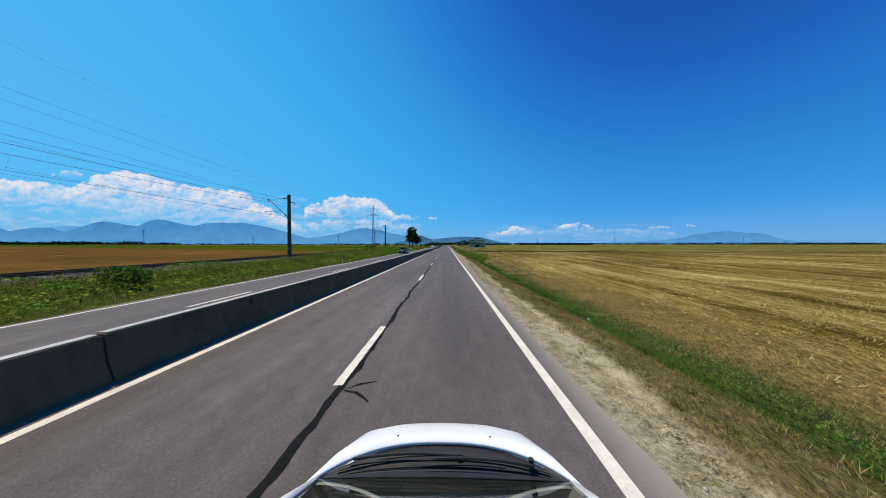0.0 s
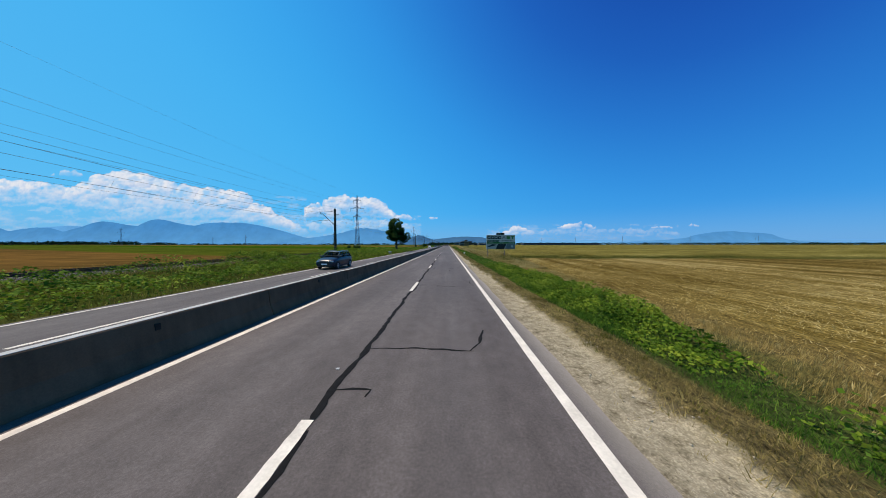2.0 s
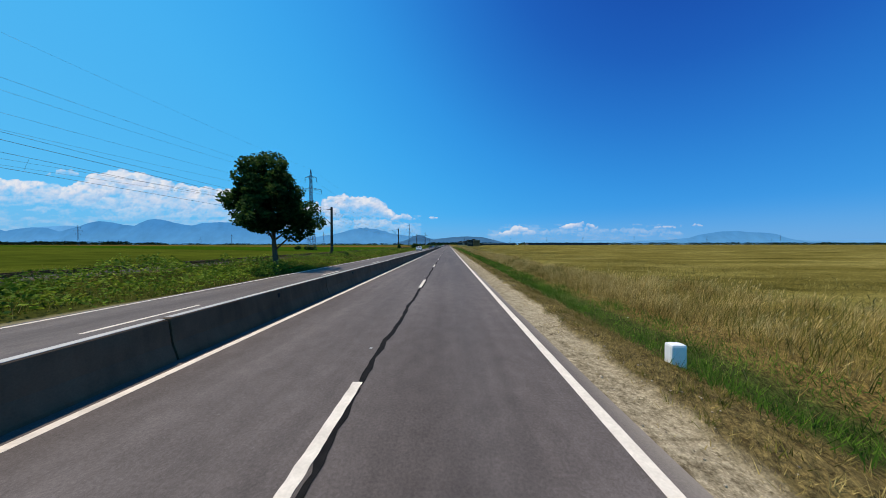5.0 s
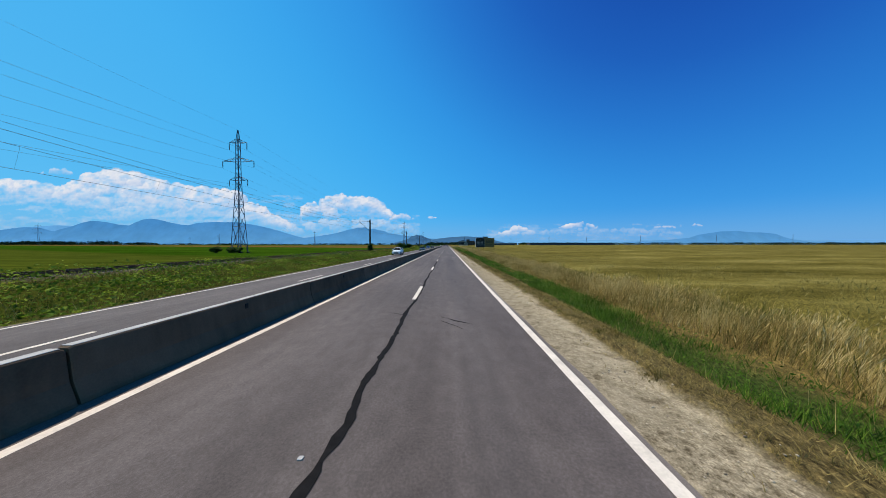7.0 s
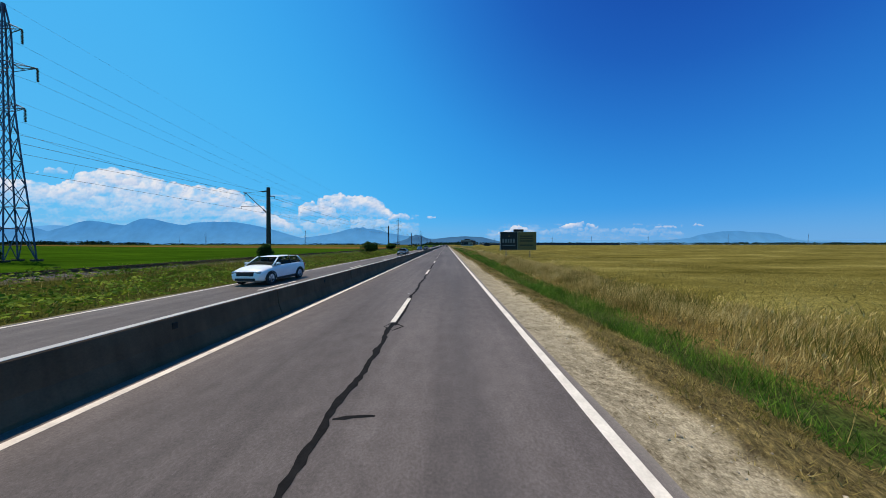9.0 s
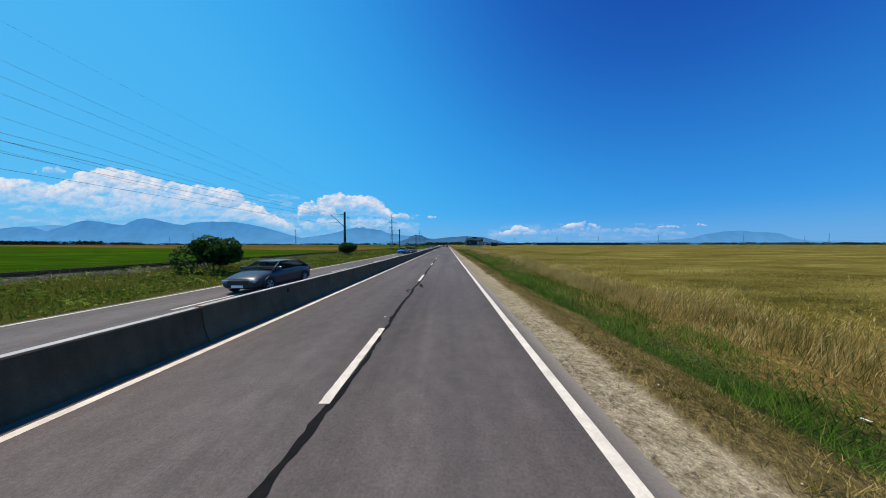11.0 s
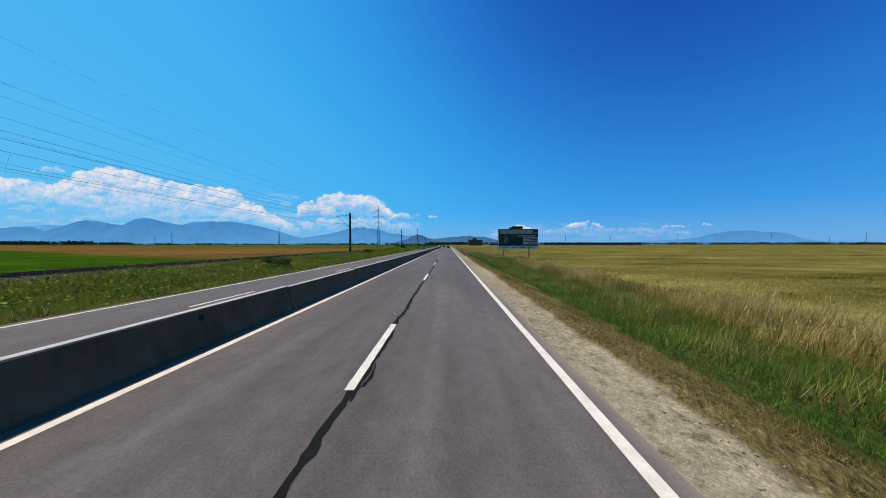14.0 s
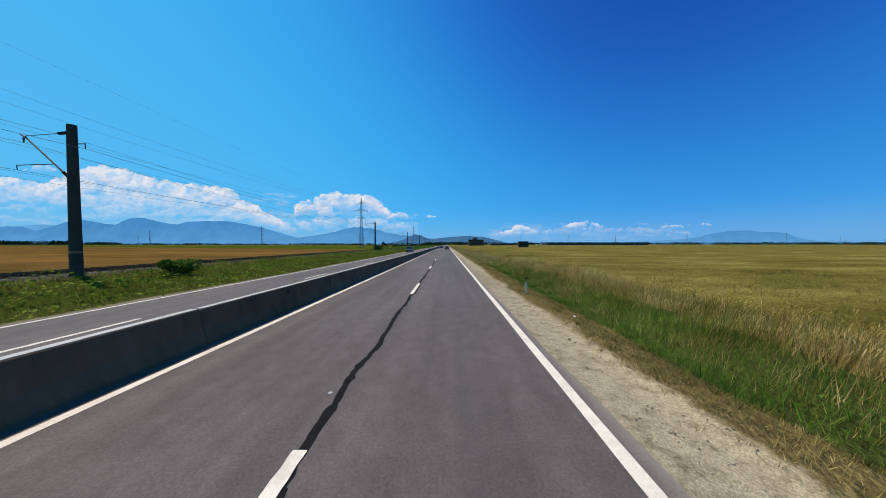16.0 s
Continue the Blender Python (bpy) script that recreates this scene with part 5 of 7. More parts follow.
for q, (cx, cz, r0, r1, mt) in enumerate(((1.25, 1.3, 0.36, 0.27, "grey"), (1.25, 1.3, 0.2, 0.14, "grey"), (0.95, 1.45, 0.72, 0.6, "steel"), (2.25, 1.95, 0.34, 0.22, "steel"), (1.2, 1.9, 0.3, 0.0, "steel"))):
    bm = bmesh.new()
    n = 28
    outer = [bm.verts.new((cx + r0 * math.cos(k * 2 * math.pi / n), -0.008 - 0.001 * q, cz + r0 * math.sin(k * 2 * math.pi / n))) for k in range(n)]
    if r1:
        inner = [bm.verts.new((cx + r1 * math.cos(k * 2 * math.pi / n), -0.008 - 0.001 * q, cz + r1 * math.sin(k * 2 * math.pi / n))) for k in range(n)]
        for k in range(n):
            bm.faces.new((outer[k], outer[(k + 1) % n], inner[(k + 1) % n], inner[k]))
    else:
        bm.faces.new(outer)
    part("printed_ring", bm, PRINT[mt], b3)
part("lamp_box", one_box(2.2, 3.9, 0.1, 0.5, H + 0.06, H + 0.5, bevel=0.02), M["black"], b3, "dark box on the top edge")
part("lamp_box", one_box(1.75, 2.19, 0.15, 0.45, H + 0.06, H + 0.3, bevel=0.02), M["black"], b3)

# far boards and sheds down the road
b4 = board("billboard", "distant dark billboard beside the road", 44.0, 50.5, 470.0, 0.6, 4.2, legs=(1.0, 5.0), lattice=False)
flat("printed_ground", [(0.02, 0.02), (6.48, 0.02), (6.48, 3.58), (0.02, 3.58)], PRINT["dark"], b4)


def shed(name, label, x, y, w, d, h, wall, roof, storeys=1, windows=6):
    s = thing(name, label, "building", (x, y, -0.4))
    part("wall", one_box(0, w, 0, d, 0, h), wall, s)
    part("roof", one_box(-0.4, w + 0.4, -0.4, d + 0.4, h + 0.01, h + 0.6), roof, s)
    for q in range(storeys):
        for k in range(windows):
            a = w * (k + 0.25) / windows
            z = h * (q + 0.3) / storeys
            part("window", one_box(a, a + w * 0.5 / windows, -0.06, -0.01, z, z + h * 0.45 / storeys), M["black"], s)
    return s


GREYWALL = simple("rendered_wall", (0.3, 0.29, 0.28), (0.45, 0.44, 0.42), 0.6, 0.9)
DARKWALL = simple("dark_cladding", (0.025, 0.03, 0.045), (0.06, 0.065, 0.08), 0.4, 0.7)
REDWALL = simple("brown_rendered_wall", (0.05, 0.032, 0.022), (0.1, 0.066, 0.046), 0.3, 0.9)
factory = shed("factory_building", "distant dark brown factory building with a taller block", 44, 820, 30, 18, 12, REDWALL, DARKWALL, 3, 6)
part("tower", one_box(9, 17, 2, 12, 12.62, 16.5), REDWALL, factory)
part("chimney", rod(bmesh.new(), (3, 5, 12.6), (3, 5, 24), 0.5, 0.4, 10), DARKWALL, factory)
shed("warehouse", "long low dark industrial hall on the horizon", 330, 1150, 330, 40, 9, DARKWALL, DARKWALL, 1, 22)
shed("warehouse", "long low grey industrial hall on the horizon", 180, 1300, 140, 40, 8, DARKWALL, GREYWALL, 1, 12)
shed("warehouse", "low dark hall far beyond the field", 120, 1000, 60, 30, 6, DARKWALL, GREYWALL, 1, 6)


# ---- the roadside tree and shrubs ----
def leaf_quads(centers, size, flat_bias=0.4, seed=1):
    """A four-cornered leaf at each centre, turned at random."""
    r = np.random.default_rng(seed)
    n = len(centers)
    a = r.normal(size=(n, 3))
    a[:, 2] *= 1 - flat_bias
    a /= np.linalg.norm(a, axis=1, keepdims=True)
    b = np.cross(a, r.normal(size=(n, 3)))
    b /= np.linalg.norm(b, axis=1, keepdims=True)
    s = (size * r.uniform(0.6, 1.3, n))[:, None]
    co = np.stack([centers - a * s, centers - b * s * 0.55, centers + a * s, centers + b * s * 0.55], 1).reshape(-1, 3)
    return co, np.arange(4 * n).reshape(n, 4)


def tree(x, y, h, spread, seed, label):
    t = thing("tree", label, "tree", (x, y, float(ground_height(x, y))))
    r = random.Random(seed)
    bm = bmesh.new()
    lean = -0.07 * h
    pts = [(lean * f * f - 0.1 * math.sin(f * 5), 0.05 * math.sin(f * 7), f * h * 0.72 - 0.15) for f in np.linspace(0, 1, 9)]
    for k, (a, b) in enumerate(zip(pts, pts[1:])):
        rod(bm, a, b, 0.26 * (1 - k * 0.1), 0.26 * (1 - (k + 1) * 0.1), 9, k in (0,))
    part("trunk", bm, M["bark"], t, smooth=True)
    cl = []
    for k in range(15):
        f = 0.36 + 0.6 * k / 15
        base = Vector(pts[min(8, int(f * 8))])
        ang = k * 2.4 + r.uniform(-0.4, 0.4)
        reach = spread * float(np.interp(f, [0.3, 0.5, 0.75, 1.0], [0.85, 0.95, 0.65, 0.3])) * r.uniform(0.7, 1.0)
        tip = base + Vector((math.cos(ang) * reach, math.sin(ang) * reach, h * r.uniform(0.08, 0.2)))
        mid = base.lerp(tip, 0.5) + Vector((0, 0, 0.35))
        bm = rod(bmesh.new(), base, mid, 0.09, 0.06, 6)
        rod(bm, mid, tip, 0.06, 0.02, 6)
        part("limb", bm, M["bark"], t)
        cl += [tip, mid.lerp(tip, 0.4), tip + Vector((r.uniform(-1, 1), r.uniform(-1, 1), r.uniform(0.1, 0.9)))]
    for k in range(46):
        z = r.uniform(0.34, 0.97)
        wide = spread * float(np.interp(z, [0.3, 0.42, 0.55, 0.75, 0.9, 1.0], [0.5, 0.95, 0.9, 0.68, 0.42, 0.15]))
        a, q = r.uniform(0, 6.28), wide * math.sqrt(r.random())
        cl.append(Vector((lean + q * math.cos(a), q * math.sin(a), h * z)))
    g = np.random.default_rng(seed)
    cen = []
    for c in cl:
        n = 260
        d = g.normal(size=(n, 3))
        d /= np.linalg.norm(d, axis=1, keepdims=True)
        rad = g.uniform(0.6, 1.1) * spread * 0.3
        cen.append(np.array(c) + d * (g.uniform(0.25, 1, n) ** 0.5)[:, None] * rad * np.array([1.1, 1.1, 0.72]))
    co, f = leaf_quads(np.concatenate(cen), 0.17, 0.3, seed)
    ob = new("crown", raw_mesh("crown", co, f, M["leaf"]))
    ob.parent = t
    return t


tree(-16.6, 118.5, 10.7, 3.25, 5, "leafy dark green roadside tree with a bare trunk")


def shrub(x, y, w, d, h, seed, label, leaf=0.1, n=2600, material="shrub"):
    s = thing("shrub", label, "shrub", (x, y, float(ground_height(x, y))))
    g = np.random.default_rng(seed)
    r = random.Random(seed)
    bm = bmesh.new()
    for k in range(9):
        a = k * 0.7 + r.random()
        rod(bm, (0.15 * math.cos(a), 0.15 * math.sin(a), -0.1), (w * 0.36 * math.cos(a), d * 0.36 * math.sin(a), h * r.uniform(0.55, 0.85)), 0.035, 0.012, 5)
    part("stems", bm, M["bark"], s)
    lobes = [(g.uniform(-0.33, 0.33) * w, g.uniform(-0.33, 0.33) * d, h * g.uniform(0.3, 0.75), g.uniform(0.2, 0.34)) for _ in range(12)]
    cen = []
    for lx, ly, lz, lr in lobes:
        k = n // 12
        v = g.normal(size=(k, 3))
        v /= np.linalg.norm(v, axis=1, keepdims=True)
        p = np.array([lx, ly, lz]) + v * (g.uniform(0.4, 1.08, k) ** 0.5)[:, None] * lr * np.array([w * 0.75, d * 0.75, h])
        cen.append(p[p[:, 2] > 0.03])
    co, f = leaf_quads(np.concatenate(cen), leaf, 0.3, seed)
    ob = new("foliage", raw_mesh("foliage", co, f, M[material]))
    ob.parent = s
    return s


shrub(-20.3, 263.4, 3.8, 3.2, 2.6, 1, "dense dark green elder bush at the foot of a mast", 0.13, 6000)
shrub(-18.4, 232.0, 4.0, 3.8, 2.9, 2, "tall dense dark green bush beside the road", 0.13, 6000)
shrub(-17.0, 9.0, 2.4, 1.8, 1.3, 3, "loose dry green bush on the bank", 0.07, 2200, "weed")
shrub(-21.3, 201.6, 1.7, 1.4, 2.0, 4, "small dark bush growing round a mast", 0.1, 2400)
shrub(-17.3, 297.0, 2.6, 2.0, 1.0, 6, "low dark green bush on the bank", 0.08, 2400)
shrub(-18.4, 329.5, 2.0, 1.8, 1.3, 7, "tuft of tall green weeds on the bank", 0.08, 2400, "weed")
shrub(-60.0, 204.5, 3.0, 2.6, 1.7, 8, "dark bush at the foot of the pylon", 0.16, 3000)
shrub(-63.0, 206.0, 2.6, 2.4, 1.5, 9, "dark bush under the pylon", 0.16, 3000)
shrub(-66.5, 205.0, 3.2, 3.0, 1.9, 10, "rounded bush beside the pylon", 0.16, 2200)
shrub(-19.0, 140.0, 1.5, 1.4, 0.6, 12, "low green bush near a mast", 0.09, 2000)
shrub(-21.0, 388.5, 3.0, 2.6, 1.9, 13, "dark bush at the foot of a mast", 0.12, 2400)
shrub(-18.8, 179.0, 1.2, 1.1, 0.55, 14, "small dark bush on the bank", 0.09, 2000)
shrub(9.4, 310.0, 6.0, 7.0, 0.8, 18, "broad-leaved bright green weeds under the billboard", 0.042, 16000, "rank")


# ---- verges: stones, grass and weeds ----
def stuff(name, label, category, co, faces, material):
    return tagged(new(name, raw_mesh(name, co, faces, material)), label, category, kind="stuff")


def blades(x, y, h, w, lean, seed, z=None, wind=0.0):
    """One pointed blade at each place of the plan."""
    r = np.random.default_rng(seed)
    n = len(x)
    z = ground_height(x, y) - 0.03 if z is None else z
    a = r.uniform(0, 2 * np.pi, n)
    d = np.stack([np.cos(a), np.sin(a), 0 * a], -1) * (w / 2)[:, None]
    b = r.uniform(0, 2 * np.pi, n)
    s = h * lean * r.uniform(0.2, 1.0, n)
    base = np.stack([x, y, z], -1)
    tip = base + np.stack([np.cos(b) * s + wind * h, np.sin(b) * s - wind * h, h], -1)
    co = np.stack([base - d, base + d, tip], 1).reshape(-1, 3)
    return co, np.arange(3 * n).reshape(n, 3), tip


def scatter(n, y0, y1, lo, hi, seed, clump=0.0, scale=1.2, power=1.0):
    """Places between two lines along the road, gathered in clumps."""
    r = np.random.default_rng(seed)
    y = r.uniform(y0, y1, n)
    u = r.random(n) ** power
    a, b = np.interp(y, *lo), np.interp(y, *hi)
    a = a + 0.3 * value_noise(y, y * 0, 111, 3.0) + 0.14 * value_noise(y, y * 0, 112, 0.8)
    x = a + (b - a) * u
    if clump:
        keep = r.random(n) < np.clip(0.5 + clump * (value_noise(x, y, seed + 1, scale) * 0.7 + value_noise(x, y, seed + 2, scale * 0.35) * 0.5), 0.04, 1)
        x, y = x[keep], y[keep]
    return x, y


YS = [-12, 36, 47, 60, 90, 118, 200, 235, 260, 330, 430]
MOWN_0 = (YS, [2.95, 3.0, 3.0, 2.75, 2.75, 3.1, 3.15, 3.25, 3.25, 3.2, 3.2])
GREEN_0 = (YS, [4.95, 4.7, 4.2, 3.8, 3.8, 4.4, 4.5, 4.5, 4.6, 4.8, 4.8])
GREEN_1 = (YS, [5.85, 5.6, 7.6, 7.6, 7.4, 6.9, 6.9, 7.9, 8.7, 8.2, 7.4])
DRY_1 = (YS, [7.6, 8.3, 9.0, 10.2, 13.2, 10.9, 10.9, 10.9, 10.9, 11.0, 11.0])
CROP_1 = (YS, [8, 8, 8, 8, 17, 17, 17, 17, 17, 17, 17])
rr = np.random.default_rng(99)

# loose stones on the gravel edge
x, y = scatter(11000, -8, 345, (YS, [2.0] * 11), (YS, [3.3] * 11), 60, 0.6, 1.5)
n = len(x)
s = rr.uniform(0.005, 0.016, n) * np.where(rr.random(n) < 0.06, 1.8, 1.0)
octa = np.array([(1, 0, 0), (-1, 0, 0), (0, 1, 0), (0, -1, 0), (0, 0, 0.8), (0, 0, -0.8)])
ofaces = np.array([(0, 2, 4), (2, 1, 4), (1, 3, 4), (3, 0, 4), (2, 0, 5), (1, 2, 5), (3, 1, 5), (0, 3, 5)])
pts = octa[None] * s[:, None, None] * rr.uniform(0.6, 1.4, (n, 6, 1)) + np.stack([x, y, ground_height(x, y) + 0.004], -1)[:, None]
stuff("gravel", "loose pale stones on the sandy road edge", "gravel", pts.reshape(-1, 3), (ofaces[None] + 6 * np.arange(n)[:, None, None]).reshape(-1, 3), M["stone"])

# clods and larger stones where the sod begins
x, y = scatter(8000, -8, 345, (YS, [2.35] * 11), (YS, [3.35] * 11), 360, 1.1, 0.7)
n = len(x)
s = rr.uniform(0.01, 0.026, n) * np.where(rr.random(n) < 0.06, 1.5, 1.0)
pts = octa[None] * s[:, None, None] * rr.uniform(0.5, 1.3, (n, 6, 1)) + np.stack([x, y, ground_height(x, y) + 0.006], -1)[:, None]
stuff("clods", "pale clods and pebbles at the edge of the sod", "gravel", pts.reshape(-1, 3), (ofaces[None] + 6 * np.arange(n)[:, None, None]).reshape(-1, 3), M["stone"])

# mown dry grass beside the gravel
x, y = scatter(420000, -8, 345, MOWN_0, GREEN_0, 61, 0.9, 0.45, 0.85)
co, f, _ = blades(x, y, rr.uniform(0.04, 0.14, len(x)), rr.uniform(0.006, 0.016, len(x)), 1.2, 62)
stuff("mown_grass", "short dry mown grass along the road", "grass", co, f, M["mown_blade"])
x, y = scatter(14000, -8, 345, (YS, [2.35] * 11), MOWN_0, 163, 1.1, 0.7)
co, f, _ = blades(x, y, rr.uniform(0.03, 0.12, len(x)), rr.uniform(0.008, 0.018, len(x)), 1.4, 164)
stuff("sparse_grass", "sparse dry tufts on the sandy edge", "grass", co, f, M["mown_blade"])

# coarse tufts the mower left, dry and half green
for seed, material, label in ((461, "mown_blade", "dry tufts standing in the mown strip"), (471, "olive_blade", "half green tufts standing in the mown strip")):
    x, y = scatter(1500, -6, 345, MOWN_0, GREEN_0, seed, 0.8, 2.0)
    k = rr.integers(14, 40, len(x))
    w = np.repeat(rr.uniform(0.03, 0.085, len(x)), k)
    x, y = np.repeat(x, k) + rr.normal(0, 1, k.sum()) * w, np.repeat(y, k) + rr.normal(0, 1, k.sum()) * w
    co, f, _ = blades(x, y, rr.uniform(0.06, 0.2, len(x)), rr.uniform(0.008, 0.018, len(x)), 1.0, seed + 1)
    stuff("standing_tufts", label, "grass", co, f, M[material])

# green grass in the ditch
x, y = scatter(420000, -8, 345, GREEN_0, GREEN_1, 63, 0.7, 0.9)
k = 0.7 + 0.5 * value_noise(x, y, 77, 1.6)
k = k * np.interp(y, [-10, 18, 32, 60], [0.42, 0.45, 0.9, 1.0])
co, f, _ = blades(x, y, rr.uniform(0.14, 0.5, len(x)) * np.clip(k, 0.2, 1.2), rr.uniform(0.009, 0.02, len(x)), 0.9, 64)
stuff("green_grass", "rank green grass in the roadside ditch", "grass", co, f, M["green_blade"])
x, y = scatter(30000, -8, 345, GREEN_0, GREEN_1, 65, 1.2, 2.0)
co, f = leaf_quads(np.stack([x, y, ground_height(x, y) + rr.uniform(0.1, 0.45, len(x))], -1), 0.032, 0.5, 66)
stuff("ditch_weeds", "broad-leaved green weeds among the ditch grass", "weeds", co, f, M["weed"])

x, y = scatter(100000, 238, 345, (YS, [6.2] * 11), (YS, [9.6] * 11), 463, 0.8, 1.0)
k = np.clip(0.75 + 0.6 * value_noise(x, y, 177, 1.3), 0.25, 1.3)
co, f, _ = blades(x, y, rr.uniform(0.15, 0.5, len(x)) * k, rr.uniform(0.007, 0.015, len(x)), 0.7, 464)
stuff("rank_grass", "rank green grass spreading beyond the ditch", "grass", co, f, M["rank"])

for seed, material, label in ((481, "olive_blade", "olive grass standing among the rank green"), (491, "dry_blade", "dry stalks standing among the rank green")):
    x, y = scatter(60000, 238, 345, (YS, [5.7] * 11), (YS, [10.4] * 11), seed, 0.9, 1.2)
    k = np.clip(0.45 + 0.13 * (x - 5.7), 0.4, 1.0)
    co, f, _ = blades(x, y, rr.uniform(0.3, 0.95, len(x)) * k, rr.uniform(0.007, 0.016, len(x)), 0.45, seed + 1, None, 0.14)
    stuff("mixed_stand", label, "grass", co, f, M[material])

# lush broad-leaved weeds filling the ditch
LUSH_0 = (YS, [6.0, 6.0, 4.5, 4.3, 4.3, 6.0, 6.0, 6.0, 6.0, 6.0, 6.0])
LUSH_1 = (YS, [6.0, 6.0, 8.3, 8.0, 7.4, 6.0, 6.0, 6.0, 6.0, 6.0, 6.0])
x, y = scatter(140000, 35, 88, LUSH_0, LUSH_1, 263, 0.35, 1.6)
keep = rr.random(len(x)) < np.interp(y + 3 * value_noise(x, y, 261, 2.0), [39, 45, 55, 66, 74], [0.0, 1.0, 1.0, 0.15, 0.0])
x, y = x[keep], y[keep]
m = np.clip(np.minimum((x - np.interp(y, *LUSH_0)) / 0.5, (np.interp(y, *LUSH_1) - x) / 0.5), 0.15, 1) * (0.42 + 0.26 * value_noise(x, y, 191, 1.6) + 0.2 * value_noise(x, y, 192, 0.6))
z = ground_height(x, y) + np.clip(m, 0.04, 1) * rr.uniform(0.3, 1.05, len(x))
co, f = leaf_quads(np.stack([x, y, z], -1), 0.058, 0.55, 264)
stuff("lush_weeds", "lush broad-leaved light green weeds in the ditch", "weeds", co, f, M["lush"])

x, y = scatter(15000, 244, 259, (YS, [6.0] * 11), (YS, [10.2] * 11), 273, 0.6, 1.8)
m = np.clip(1 - np.abs(y - 251.5) / 7.5, 0, 1) ** 0.5 * np.clip((x - 5.8) / 0.8, 0, 1) * (0.55 + 0.25 * value_noise(x, y, 195, 1.6) + 0.2 * value_noise(x, y, 196, 0.6))
z = ground_height(x, y) + np.clip(m, 0.03, 1) * rr.uniform(0.4, 1.05, len(x))
co, f = leaf_quads(np.stack([x, y, z], -1), 0.048, 0.7, 274)
stuff("lush_weeds", "patch of broad-leaved bright green weeds beside the ditch", "weeds", co, f, M["lush"])

# small tufts on the sand and straw blown over the gravel
x, y = scatter(900, -6, 345, (YS, [2.55] * 11), (YS, [3.25] * 11), 265, 0.9, 4.0, 0.6)
x, y = (np.repeat(v, 30) + rr.normal(0, 0.045, 30 * len(v)) for v in (x, y))
co, f, _ = blades(x, y, rr.uniform(0.03, 0.1, len(x)), rr.uniform(0.006, 0.014, len(x)), 0.9, 266)
stuff("grass_tufts", "small dull tufts on the sand", "grass", co, f, M["mown_blade"])
x, y = scatter(26000, -6, 30, (YS, [2.35] * 11), MOWN_0, 267, 1.0, 0.5)
co, f, _ = blades(x, y, rr.uniform(0.01, 0.03, len(x)), rr.uniform(0.006, 0.014, len(x)), 5.0, 268, ground_height(x, y) + 0.004)
stuff("blown_straw", "dry cut straw lying on the gravel", "straw", co, f, M["mown_blade"])

# tall dry grass with pale heads
x, y = scatter(1150000, -8, 350, GREEN_1, DRY_1, 67, 0.6, 1.3, 0.9)
tall = np.interp(y, [-10, 16, 28, 40, 50, 62, 72, 95, 118, 345], [0.15, 0.17, 0.36, 0.34, 0.18, 0.25, 0.45, 0.62, 0.85, 0.85]) * (0.75 + 0.4 * value_noise(x, y, 78, 2.6) + 0.25 * value_noise(x, y, 79, 0.7))
tall = tall * np.clip(0.7 + 0.5 * (x - np.interp(y, *GREEN_1) + 0.7 * value_noise(x, y, 80, 1.5)), 0.5, 1.0)
keep = rr.random(len(x)) < np.interp(y, [10, 60, 80, 110], [0.35, 0.6, 0.85, 0.85])
x, y, tall = x[keep], y[keep], tall[keep]
h = np.clip(tall, 0.1, 1.3) * rr.uniform(0.35, 1.15, len(x))
co, f, tip = blades(x, y, h, rr.uniform(0.007, 0.016, len(x)), 0.42, 68, None, 0.16)
stuff("dry_grass", "tall dry straw-coloured grass behind the ditch", "grass", co, f, M["dry_blade"])
hs = (rr.random(len(tip)) < 0.17 + 0.22 * value_noise(tip[:, 0], tip[:, 1], 83, 1.1)) & (tip[:, 1] > 20) & (h > 0.26)
t = tip[hs]
up = np.stack([rr.uniform(-0.25, 0.6, len(t)), rr.uniform(-0.6, 0.25, len(t)), np.ones(len(t))], -1) * rr.uniform(0.04, 0.1, len(t))[:, None]
sd = np.stack([np.cos(t[:, 0] * 91), np.sin(t[:, 1] * 57), 0 * t[:, 0]], -1) * 0.0095
co = np.stack([t - up, t + sd, t + up, t - sd], 1).reshape(-1, 3)
stuff("grass_heads", "pale seed heads of the dry grass", "grass", co, np.arange(4 * len(t)).reshape(-1, 4), M["head"])
x, y = scatter(120000, 70, 350, GREEN_1, DRY_1, 69, 0.7, 2.5, 0.9)
co, f, _ = blades(x, y, rr.uniform(0.2, 0.8, len(x)), rr.uniform(0.01, 0.022, len(x)), 0.6, 70)
stuff("mixed_grass", "greenish undergrowth below the dry grass", "grass", co, f, M["olive_blade"])

x, y = scatter(9000, 60, 350, GREEN_0, GREEN_1, 167, 1.2, 1.0)
co, f, _ = blades(x, y, rr.uniform(0.2, 0.5, len(x)), rr.uniform(0.005, 0.01, len(x)), 0.5, 168)
stuff("straw_stalks", "dry stalks standing in the green ditch grass", "grass", co, f, M["dry_blade"])

# stubble and swaths on the mown field, then the edge of the standing crop
x, y = scatter(220000, -5, 86, DRY_1, (YS, [30] * 11), 71, 0.5, 2.5, 1.5)
sw = value_noise(x * 0.9 + y * 0.11, y * 0.03, 81, 0.9)
keep = rr.random(len(x)) < np.clip(0.55 + 0.8 * sw, 0.08, 1) * np.interp(y - 0.25 * x, [34, 48], [1.0, 0.35])
x, y = x[keep], y[keep]
co, f, _ = blades(x, y, rr.uniform(0.03, 0.12, len(x)), rr.uniform(0.015, 0.04, len(x)), 2.2, 72)
stuff("stubble", "cut stubble and straw on the mown field", "stubble", co, f, M["straw"])
